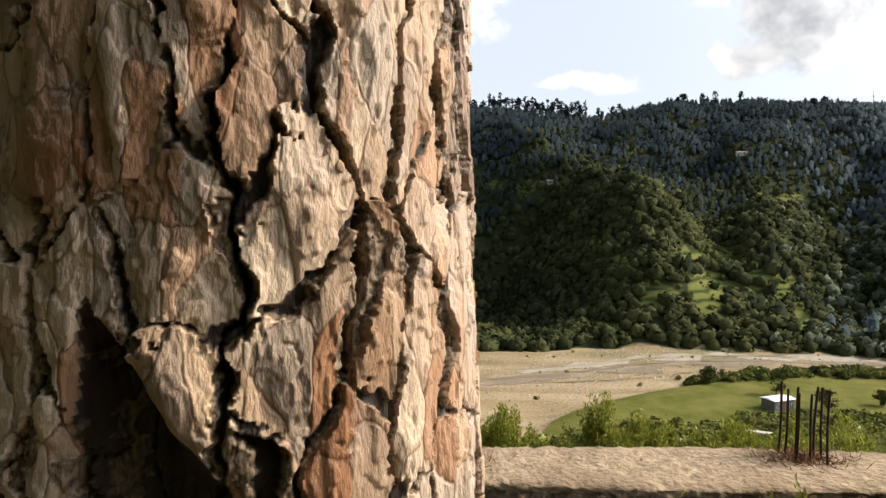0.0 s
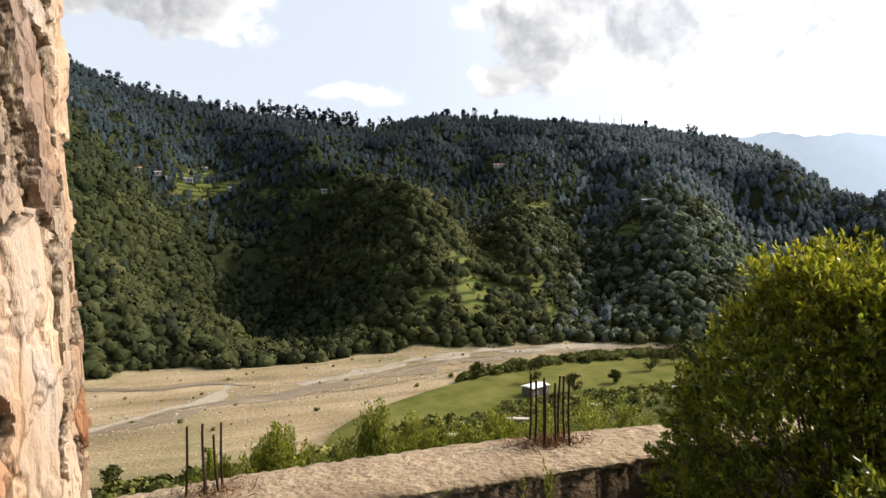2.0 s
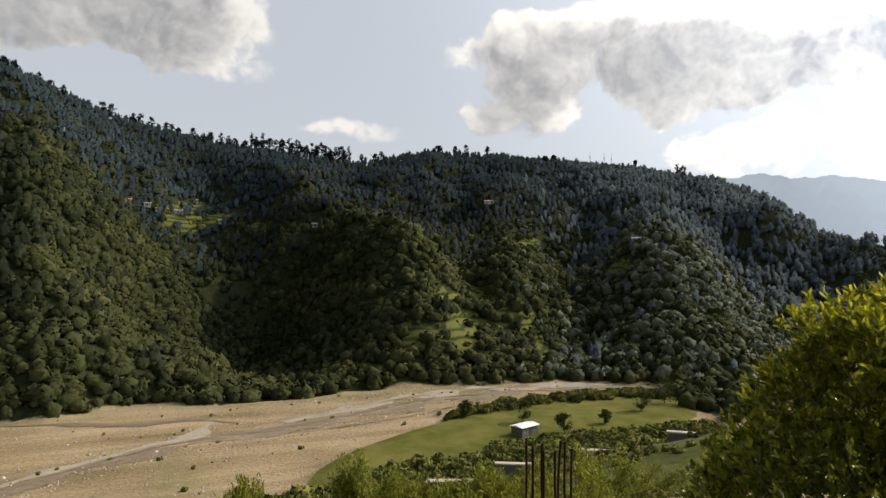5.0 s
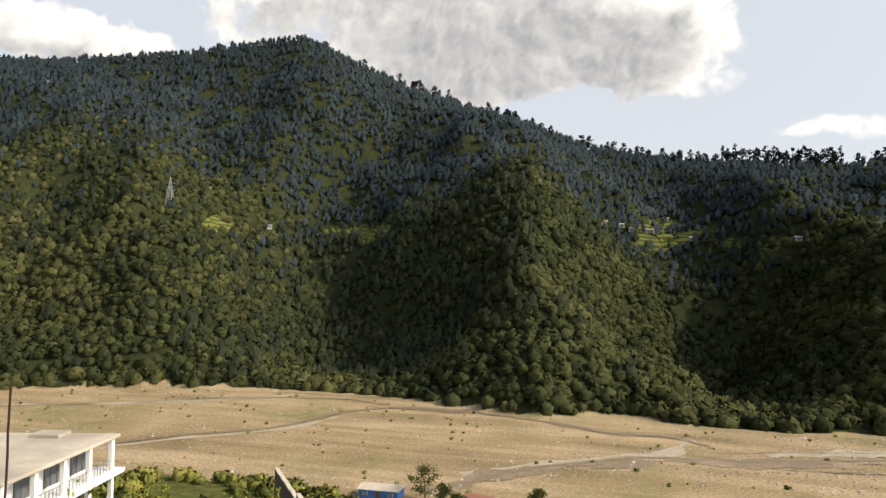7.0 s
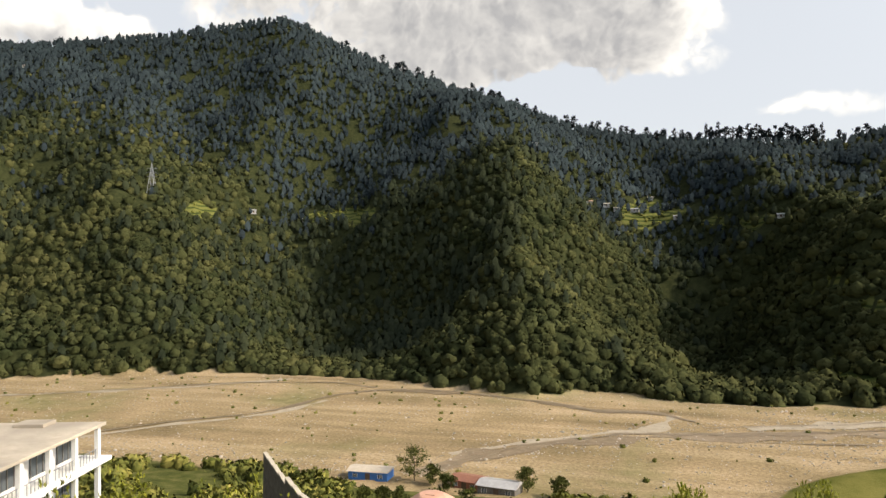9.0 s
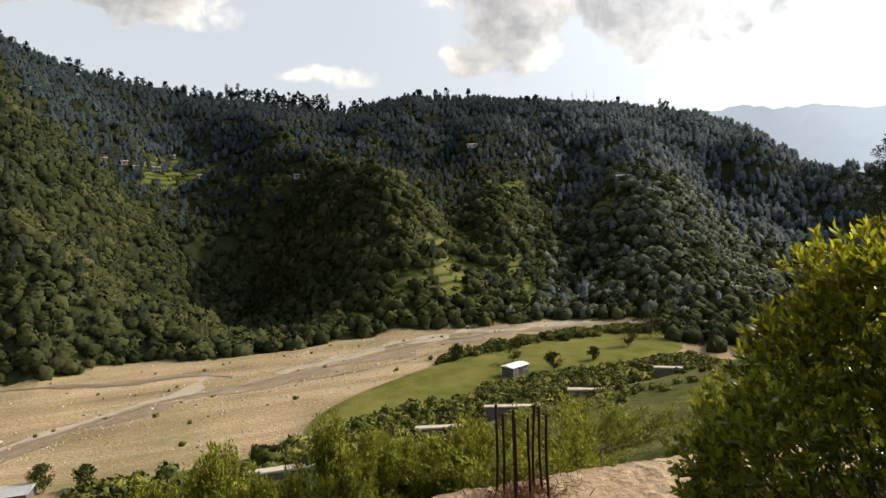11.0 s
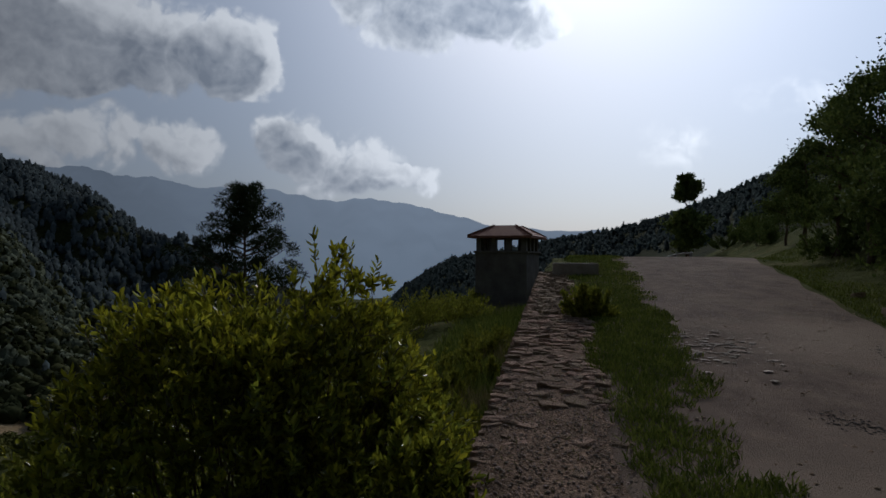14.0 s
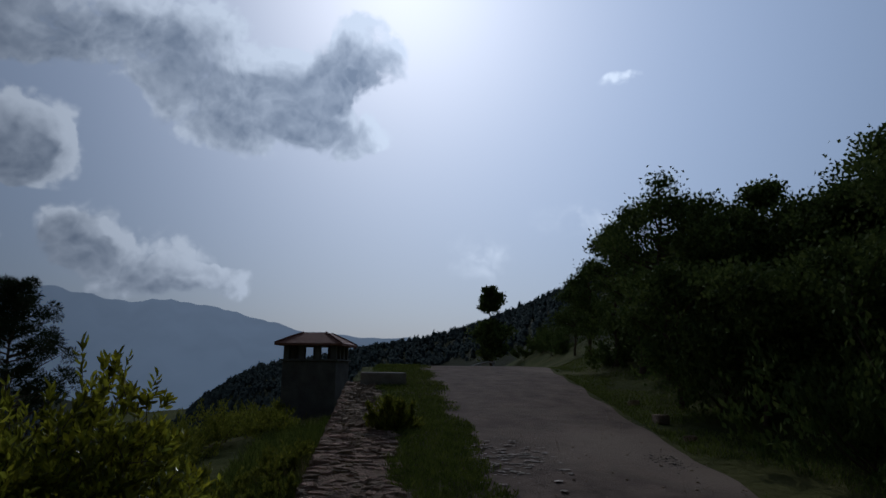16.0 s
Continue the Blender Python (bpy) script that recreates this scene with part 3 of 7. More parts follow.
# ground sheet
az_list = np.concatenate([np.arange(-132, 78, 0.5), np.arange(78, 228, 3.0)])
r_list = np.concatenate([np.geomspace(0.02, 30, 100), np.geomspace(31, 190, 70), np.arange(194, 860, 6.0), np.geomspace(880, 4600, 22)])
A, R = np.meshgrid(np.radians(az_list), r_list, indexing="ij")
gx, gy = 1 - np.sin(A) * R, 1 + np.cos(A) * R
gz, g_gravel, g_mead, g_t = land(gx, gy)
na, nr = A.shape
ii, jj = np.meshgrid(np.arange(na), np.arange(nr - 1), indexing="ij")
i2 = (ii + 1) % na
gf = np.stack([ii * nr + jj, i2 * nr + jj, i2 * nr + jj + 1, ii * nr + jj + 1], -1).reshape(-1, 4)[:, ::-1]


def ground_material():
    m = bpy.data.materials.new("ground")
    m.use_nodes = True
    n, l = m.node_tree.nodes, m.node_tree.links
    b = n["Principled BSDF"]
    b.inputs["Roughness"].default_value, b.inputs["Specular IOR Level"].default_value = 0.95, 0.03
    geo = n.new("ShaderNodeNewGeometry")

    def tex(scale, detail=6):
        t = n.new("ShaderNodeTexNoise")
        t.inputs["Scale"].default_value, t.inputs["Detail"].default_value, t.inputs["Roughness"].default_value = scale, detail, 0.6
        l.new(geo.outputs["Position"], t.inputs["Vector"])
        return t.outputs["Fac"]

    def ramp(fac, stops):
        r = n.new("ShaderNodeValToRGB")
        for k, (p, c) in enumerate(stops):
            e = r.color_ramp.elements[k] if k < 2 else r.color_ramp.elements.new(p)
            e.position, e.color = p, (*c, 1)
        l.new(fac, r.inputs[0])
        return r.outputs[0]

    def mix(fac, a, c):
        x = n.new("ShaderNodeMix")
        x.data_type = "RGBA"
        l.new(fac, x.inputs["Factor"])
        l.new(a, x.inputs["A"])
        l.new(c, x.inputs["B"])
        return x.outputs["Result"]

    def sharp(name, scale):
        at = n.new("ShaderNodeAttribute")
        at.attribute_name = name
        add = n.new("ShaderNodeMath")
        add.operation = "ADD"
        l.new(at.outputs["Fac"], add.inputs[0])
        sub = n.new("ShaderNodeMath")
        sub.operation = "MULTIPLY_ADD"
        sub.inputs[1].default_value, sub.inputs[2].default_value = 0.8, -0.4
        l.new(tex(scale), sub.inputs[0])
        l.new(sub.outputs[0], add.inputs[1])
        mr = n.new("ShaderNodeMapRange")
        mr.inputs["From Min"].default_value, mr.inputs["From Max"].default_value = 0.42, 0.58
        l.new(add.outputs[0], mr.inputs["Value"])
        return mr.outputs[0]

    wild = ramp(tex(0.35, 8), [(0.3, (0.045, 0.052, 0.016)), (0.7, (0.15, 0.135, 0.052)), (0.5, (0.085, 0.092, 0.026))])
    gravel = ramp(tex(0.045, 9), [(0.33, (0.21, 0.160, 0.085)), (0.66, (0.40, 0.295, 0.172)), (0.5, (0.305, 0.228, 0.127))])
    flow = n.new("ShaderNodeMapping")
    flow.inputs["Scale"].default_value, flow.inputs["Rotation"].default_value = (0.012, 0.11, 0.05), (0, 0, radians(-14))
    l.new(geo.outputs["Position"], flow.inputs[0])
    ft = n.new("ShaderNodeTexNoise")
    ft.inputs["Scale"].default_value, ft.inputs["Detail"].default_value, ft.inputs["Distortion"].default_value = 1.0, 9, 0.6
    l.new(flow.outputs[0], ft.inputs["Vector"])
    bands = ramp(ft.outputs["Fac"], [(0.36, (0.15, 0.112, 0.062)), (0.62, (0.48, 0.37, 0.232)), (0.43, (0.26, 0.195, 0.105)), (0.52, (0.325, 0.245, 0.138))])
    half = n.new("ShaderNodeValue")
    half.outputs[0].default_value = 0.4
    gravel = mix(half.outputs[0], gravel, bands)
    pebble = n.new("ShaderNodeMix")
    pebble.data_type, pebble.blend_type = "RGBA", "MULTIPLY"
    pebble.inputs["Factor"].default_value = 0.7
    l.new(gravel, pebble.inputs["A"])
    l.new(ramp(tex(1.3, 4), [(0.36, (0.62, 0.60, 0.56)), (0.66, (1.28, 1.26, 1.22)), (0.52, (1.0, 1.0, 1.0))]), pebble.inputs["B"])
    gravel = pebble.outputs["Result"]
    sward = n.new("ShaderNodeMapRange")
    sward.inputs["From Min"].default_value, sward.inputs["From Max"].default_value, sward.inputs["To Max"].default_value = 0.52, 0.64, 0.75
    l.new(tex(0.016, 5), sward.inputs["Value"])
    gravel = mix(sward.outputs[0], gravel, ramp(tex(0.3, 7), [(0.35, (0.13, 0.13, 0.05)), (0.65, (0.25, 0.225, 0.105))]))
    meadow = ramp(tex(0.12, 7), [(0.35, (0.085, 0.095, 0.018)), (0.65, (0.165, 0.150, 0.042))])
    # woodland floor: shade under the crowns painted into the ground colour
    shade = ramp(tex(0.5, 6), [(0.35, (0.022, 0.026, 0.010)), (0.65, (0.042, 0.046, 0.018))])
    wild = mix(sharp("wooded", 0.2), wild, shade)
    # terraces: level strips that follow the height of the ground
    lvl = n.new("ShaderNodeSeparateXYZ")
    l.new(geo.outputs["Position"], lvl.inputs[0])
    step = n.new("ShaderNodeMath")
    step.operation = "MULTIPLY_ADD"
    l.new(tex(0.03, 3), step.inputs[0])
    step.inputs[1].default_value = 9.0
    l.new(lvl.outputs["Z"], step.inputs[2])
    wave = n.new("ShaderNodeMath")
    wave.operation = "PINGPONG"
    l.new(step.outputs[0], wave.inputs[0])
    wave.inputs[1].default_value = 1.6
    terrace = ramp(wave.outputs[0], [(0.25, (0.035, 0.046, 0.014)), (0.55, (0.082, 0.098, 0.024)), (0.95, (0.125, 0.125, 0.036))])
    wild = mix(sharp("field", 0.05), wild, terrace)
    col = mix(sharp("gravel", 0.12), wild, gravel)
    col = mix(sharp("meadow", 0.10), col, meadow)
    l.new(col, b.inputs["Base Color"])
    bp = n.new("ShaderNodeBump")
    bp.inputs["Distance"].default_value = 0.25
    l.new(tex(1.6, 10), bp.inputs["Height"])
    l.new(bp.outputs[0], b.inputs["Normal"])
    return m


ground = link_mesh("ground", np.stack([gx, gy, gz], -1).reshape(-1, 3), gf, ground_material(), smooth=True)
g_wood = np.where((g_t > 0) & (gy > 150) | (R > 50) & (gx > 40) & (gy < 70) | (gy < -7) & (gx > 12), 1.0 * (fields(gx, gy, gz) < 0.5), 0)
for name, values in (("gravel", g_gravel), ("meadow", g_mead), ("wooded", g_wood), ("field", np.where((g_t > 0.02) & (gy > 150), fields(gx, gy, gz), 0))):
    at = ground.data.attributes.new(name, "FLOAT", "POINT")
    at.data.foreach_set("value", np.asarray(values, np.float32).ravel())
tagged(ground, "grassy valley ground with a wide dry gravel river bed", "ground", kind="structure")

# ---- far ranges behind the valley's mouth: a glowing backdrop, haze in its colour ----
BACK_AZ = [-130, -110, -95, -85, -80.5, -78.4, -74.4, -70.7, -66.6, -61.5, -55, -50, -46, -43, -38, -25]
BACK_EL = [2.2, 2.4, 2.6, 2.8, 3.1, 3.8, 4.8, 5.4, 5.2, 5.8, 6.1, 6.6, 7.1, 7.0, 6.4, 5.0]


def far_range(name, radius, az0, az1, els, lift, color, strength):
    m = bpy.data.materials.new(name)
    m.use_nodes = True
    n, l = m.node_tree.nodes, m.node_tree.links
    n.clear()
    geo = n.new("ShaderNodeNewGeometry")
    sep = n.new("ShaderNodeSeparateXYZ")
    l.new(geo.outputs["Position"], sep.inputs[0])
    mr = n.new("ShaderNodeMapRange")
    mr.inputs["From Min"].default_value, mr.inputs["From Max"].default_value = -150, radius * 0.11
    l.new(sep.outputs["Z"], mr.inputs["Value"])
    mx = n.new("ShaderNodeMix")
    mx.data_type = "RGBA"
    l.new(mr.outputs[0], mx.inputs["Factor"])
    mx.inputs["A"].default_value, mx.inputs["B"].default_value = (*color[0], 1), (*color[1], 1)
    tex = n.new("ShaderNodeTexNoise")
    tex.inputs["Scale"].default_value, tex.inputs["Detail"].default_value = 0.006, 8
    l.new(geo.outputs["Position"], tex.inputs["Vector"])
    hs = n.new("ShaderNodeHueSaturation")
    v = n.new("ShaderNodeMapRange")
    v.inputs["To Min"].default_value, v.inputs["To Max"].default_value = 0.88, 1.12
    l.new(tex.outputs["Fac"], v.inputs["Value"])
    l.new(v.outputs[0], hs.inputs["Value"])
    l.new(mx.outputs["Result"], hs.inputs["Color"])
    # lights itself: haze and the brightening towards the sun are put into the emission
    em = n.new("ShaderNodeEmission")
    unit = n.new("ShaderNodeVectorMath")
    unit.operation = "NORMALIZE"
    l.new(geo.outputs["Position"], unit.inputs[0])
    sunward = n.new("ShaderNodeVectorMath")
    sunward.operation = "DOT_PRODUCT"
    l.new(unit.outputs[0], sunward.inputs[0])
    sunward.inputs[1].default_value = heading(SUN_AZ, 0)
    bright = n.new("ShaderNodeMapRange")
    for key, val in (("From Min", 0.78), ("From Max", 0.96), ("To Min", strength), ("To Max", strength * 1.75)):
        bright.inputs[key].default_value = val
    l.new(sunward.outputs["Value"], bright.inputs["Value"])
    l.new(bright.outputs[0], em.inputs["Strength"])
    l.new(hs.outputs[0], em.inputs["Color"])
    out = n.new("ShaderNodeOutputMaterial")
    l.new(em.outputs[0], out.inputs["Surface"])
    az = np.arange(az0, az1, 0.12)
    el = np.interp(az, BACK_AZ, els) + lift + fbm(az * 10, az * 0 + radius, 14, 5) * 0.45
    rows = np.linspace(0, 1, 14)
    a, t = np.meshgrid(np.radians(az), rows, indexing="ij")
    rad = radius * (0.62 + 0.38 * t) + fbm(np.degrees(a) * 30, t * 90, 40) * radius * 0.10
    top = np.tan(np.radians(el))[:, None] * radius
    z = -130 + (top + 130) * t ** 1.1
    v = np.stack([-np.sin(a) * rad, np.cos(a) * rad, z], -1).reshape(-1, 3)
    na_, nt_ = a.shape
    i, j = np.meshgrid(np.arange(na_ - 1), np.arange(nt_ - 1), indexing="ij")
    f = np.stack([i * nt_ + j, (i + 1) * nt_ + j, (i + 1) * nt_ + j + 1, i * nt_ + j + 1], -1).reshape(-1, 4)
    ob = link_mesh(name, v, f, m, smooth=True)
    return tagged(ob, "glowing hazy blue backdrop of a mountain range closing the valley", "mountain", kind="structure")


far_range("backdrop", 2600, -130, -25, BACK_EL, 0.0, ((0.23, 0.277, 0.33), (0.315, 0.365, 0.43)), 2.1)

# ---- road platform ----
xs = np.concatenate([np.arange(-12, 30, 0.3), np.arange(30, 60, 2.0)])


def strip(name, left, right, z_up, mat, label, category, cols=10, wobble=0.0):
    u = np.linspace(0, 1, cols)
    X, U = np.meshgrid(xs, u, indexing="ij")
    lo, hi = left(xs) + fbm(xs, xs * 0 + 3, 1.1) * wobble, right(xs) + fbm(xs, xs * 0 + 8, 1.3) * wobble
    Y = lo[:, None] * (1 - U) + hi[:, None] * U
    Z = platform(X) + z_up + fbm(X, Y, 1.4) * 0.03 - 0.02 * np.abs(2 * U - 1) ** 6
    n0, n1 = X.shape
    i, j = np.meshgrid(np.arange(n0 - 1), np.arange(n1 - 1), indexing="ij")
    f = np.stack([i * n1 + j, i * n1 + j + 1, (i + 1) * n1 + j + 1, (i + 1) * n1 + j], -1).reshape(-1, 4)[:, ::-1]
    return tagged(link_mesh(name, np.stack([X, Y, Z], -1).reshape(-1, 3), f, mat, smooth=True), label, category, kind="structure")


grass_edge = lambda x: 0.90 + 0.02 * (x - 6)
road_left = lambda x: 1.55 + 0.03 * (x - 6)
road_right = lambda x: -1.65 - 0.075 * (x - 7.6)
strip("road", road_left, road_right, 0.01, MAT["asphalt"], "worn brown-grey hill road with dusty patches", "road", 24, 0.3)

# stone-topped retaining wall along the valley edge
rng = np.random.default_rng(11)
retaining = thing("wall_roadside", "rough dry-stone retaining wall top beside the road", "wall", kind="structure")
X = np.arange(-10, 16.4, 0.25)
core_v, core_f = [], []
for x in X:
    w = np.interp(x, [-10, 5, 10, 16], [0.95, 0.85, 0.8, 0.5])
    for yy, zz in ((rim(x) - w, 0.0), (rim(x) - 0.02, 0.0), (rim(x) + 0.02, -2.6), (rim(x) - w, -2.6)):
        core_v.append((x, yy, platform(x) + zz + 0.012))
for k in range(len(X) - 1):
    for j in range(4):
        core_f.append((4 * k + j, 4 * k + (j + 1) % 4, 4 * k + 4 + (j + 1) % 4, 4 * k + 4 + j))
link_mesh("wall_core", core_v, core_f, MAT["gravel"], retaining)


def stone_mesh(seed):
    r = np.random.default_rng(seed)
    bm = bmesh.new()
    bmesh.ops.create_cube(bm, size=1.0)
    bmesh.ops.bevel(bm, geom=list(bm.edges), offset=0.14, segments=1, affect="EDGES", profile=0.5)
    for v in bm.verts:
        v.co += Vector(r.normal(size=3)) * 0.06
    me = bpy.data.meshes.new("stone")
    bm.to_mesh(me)
    bm.free()
    me.materials.append(MAT["stone"])
    return me


STONES = [stone_mesh(k) for k in range(7)]

# concrete wall with starter bars
cwall = thing("concrete_wall", "low weathered concrete wall with rusty starter bars on top", "wall")
wx = np.linspace(-1.3, 6.4, 150)
front, rear = np.interp(wx, [-1.3, -0.46, 1.95, 4.13, 6.4], [5.68, 5.62, 5.39, 5.33, 5.2]) + fbm(wx, wx * 0, 0.5) * 0.03, np.interp(wx, [-1.3, -0.5, 0.3, 1.4, 3.0, 4.0, 5.0, 6.4], [6.35, 6.36, 6.46, 6.47, 6.41, 6.31, 6.15, 5.9]) + fbm(wx, wx * 0 + 5, 0.6) * 0.06


def slab_part(name, x, y0, y1, top, bottom, mat, parent, rough=0.02):
    sec = []
    for k in range(len(x)):
        row = []
        for u in np.linspace(0, 1, 5):
            row.append((y0[k], bottom + (top - bottom) * u))
        for u in np.linspace(0, 1, 8)[1:-1]:
            row.append((y0[k] + (y1[k] - y0[k]) * u, top + 0.01))
        for u in np.linspace(1, 0, 5):
            row.append((y1[k], bottom + (top - bottom) * u))
        sec.append([(x[k], a, b) for a, b in row])
    v = np.array(sec)
    jit = np.random.default_rng(3).normal(size=v.shape) * rough
    jit[..., 0] = 0
    v = v + jit
    m = v.shape[1]
    i, j = np.meshgrid(np.arange(len(x) - 1), np.arange(m - 1), indexing="ij")
    f = np.stack([i * m + j, i * m + j + 1, (i + 1) * m + j + 1, (i + 1) * m + j], -1).reshape(-1, 4)[:, ::-1]
    f = f.tolist()
    return link_mesh(name, v.reshape(-1, 3), f, mat, parent)


# one concrete in two tones: body coloured as shaded, top as sunlit
slab_part("wall_body", wx, front, rear, -0.735, -3.4, MAT["shaded_stained_concrete"], cwall, 0.008)
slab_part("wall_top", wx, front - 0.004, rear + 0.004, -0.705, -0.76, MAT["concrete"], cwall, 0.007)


def rebar(x, y, z0, z1, lean, parent, radius=0.017):
    zs = np.linspace(z0, z1, 10)
    pts = [(x + lean[0] * (z - z0) + 0.006 * math.sin(7 * z + x * 9), y + lean[1] * (z - z0), z) for z in zs]
    v, f = tube(pts, [radius] * 10, 6)
    link_mesh("rebar", v, f, MAT["rust"], parent)


# foot and head of each bar
BARS = [(3.30, 6.27, 0.01, 0.03), (3.31, 6.17, -0.04, 0.03), (3.40, 6.16, -0.02, 0.03), (3.33, 6.01, -0.04, 0.03), (3.46, 6.01, -0.05, 0.02), (3.60, 6.21, -0.03, 0.04),
        (3.63, 6.10, -0.01, 0.0), (3.59, 5.94, -0.03, 0.01), (-0.14, 6.09, -0.08, 0.04), (0.02, 6.08, -0.07, 0.01), (0.04, 6.10, -0.14, -0.01), (0.15, 6.12, -0.19, -0.03), (0.18, 6.21, -0.11, 0.0)]
for x, y, top, tilt in BARS:
    rebar(x, y, -0.95, top, (tilt / 0.7, 0.0), cwall, 0.0115)

# taller bars on a column further along
column = thing("concrete_column", "unfinished concrete column with tall rusty bars", "column")
part("column_body", boxed((-6.8, 6.3, -5.0), (-6.25, 6.85, -1.8), 0.01), MAT["concrete"], column)
for dx, dy, top, tilt in [(-0.25, 0.10, 0.40, 0.01), (-0.14, -0.05, 0.46, 0.05), (-0.02, -0.1, 0.58, 0.0), (0.08, 0.15, 0.50, 0.02), (0.22, -0.08, 0.37, -0.04)]:
    rebar(-6.52 + dx, 6.55 + dy, -2.0, top, (tilt, 0.0), column, 0.014)

# ---- plants ----


def twiggy(name, label, category, at, spread, height, stems, leaves_per, leaf, mat, seed, base_h=0.15, group="", up=0.9, fill=0.35, bare=0.35):
    """A shrub of curved stems whose outer lengths carry single leaves."""
    r = np.random.default_rng(seed)
    ob = thing(name, label, category, at, 0, group)
    wood, pts, ways = [], [], []
    lumps = max(9, stems // 26)
    lump_a, lump_r = r.uniform(0, 2 * np.pi, lumps), np.sqrt(r.uniform(0, 1, lumps))
    lump_h = r.uniform(0.72, 1.06, lumps)
    for k in range(stems):
        g = int(r.integers(0, lumps))
        a = lump_a[g] + r.normal() * 0.12 / (0.25 + lump_r[g])
        reach = float(np.clip(lump_r[g] + r.normal() * 0.09, 0, 1))
        tip = np.array([math.cos(a) * reach * spread[0], math.sin(a) * reach * spread[1], 0])
        tip[2] = height * (math.sqrt(max(0.04, 1 - 0.82 * reach ** 2)) * r.uniform(0.35 + 0.4 * (1 - fill), 1.0) if r.random() > fill else r.uniform(0.15, 0.8))
        tip[2] *= lump_h[g]
        root = np.array([r.normal() * 0.1 * spread[0], r.normal() * 0.1 * spread[1], 0])
        knee = root * 0.3 + tip * 0.62 + np.array([0, 0, -0.12 * height * reach]) + r.normal(size=3) * 0.05 * height
        s = np.linspace(0, 1, 9)[:, None]
        curve = root * (1 - s) ** 2 + 2 * knee * s * (1 - s) + tip * s * s
        th = np.linspace(0.018, 0.003, 9) * (0.5 + 0.25 * height)
        if k % 7 == 0:
            wood.append(tube(curve[::2], th[::2], 3))
        m = leaves_per
        u = r.uniform(bare, 1.0, m) ** 0.8
        idx = np.clip(u * 8, 0, 7.999)
        i0 = idx.astype(int)
        p = curve[i0] + (curve[i0 + 1] - curve[i0]) * (idx - i0)[:, None]
        p = p + r.normal(size=(m, 3)) * 0.055 * np.array([spread[0], spread[1], height * 0.6]) * (1.2 - 0.6 * u)[:, None]
        d = (curve[i0 + 1] - curve[i0])
        d = d / (np.linalg.norm(d, axis=1)[:, None] + 1e-9)
        w = d * 0.6 + r.normal(size=(m, 3)) * 0.55 + np.array([0, 0, up])
        pts.append(p)
        ways.append(w)
    v, f = gather(wood)
    link_mesh("stem_tangle", v, f, MAT["twig"], ob)["kind"] = "stuff"
    v, f = leaves(np.concatenate(pts), np.concatenate(ways), leaf[0], leaf[1], r)
    crown = link_mesh("crown", v, f, mat, ob)
    crown["kind"] = "stuff"
    return ob


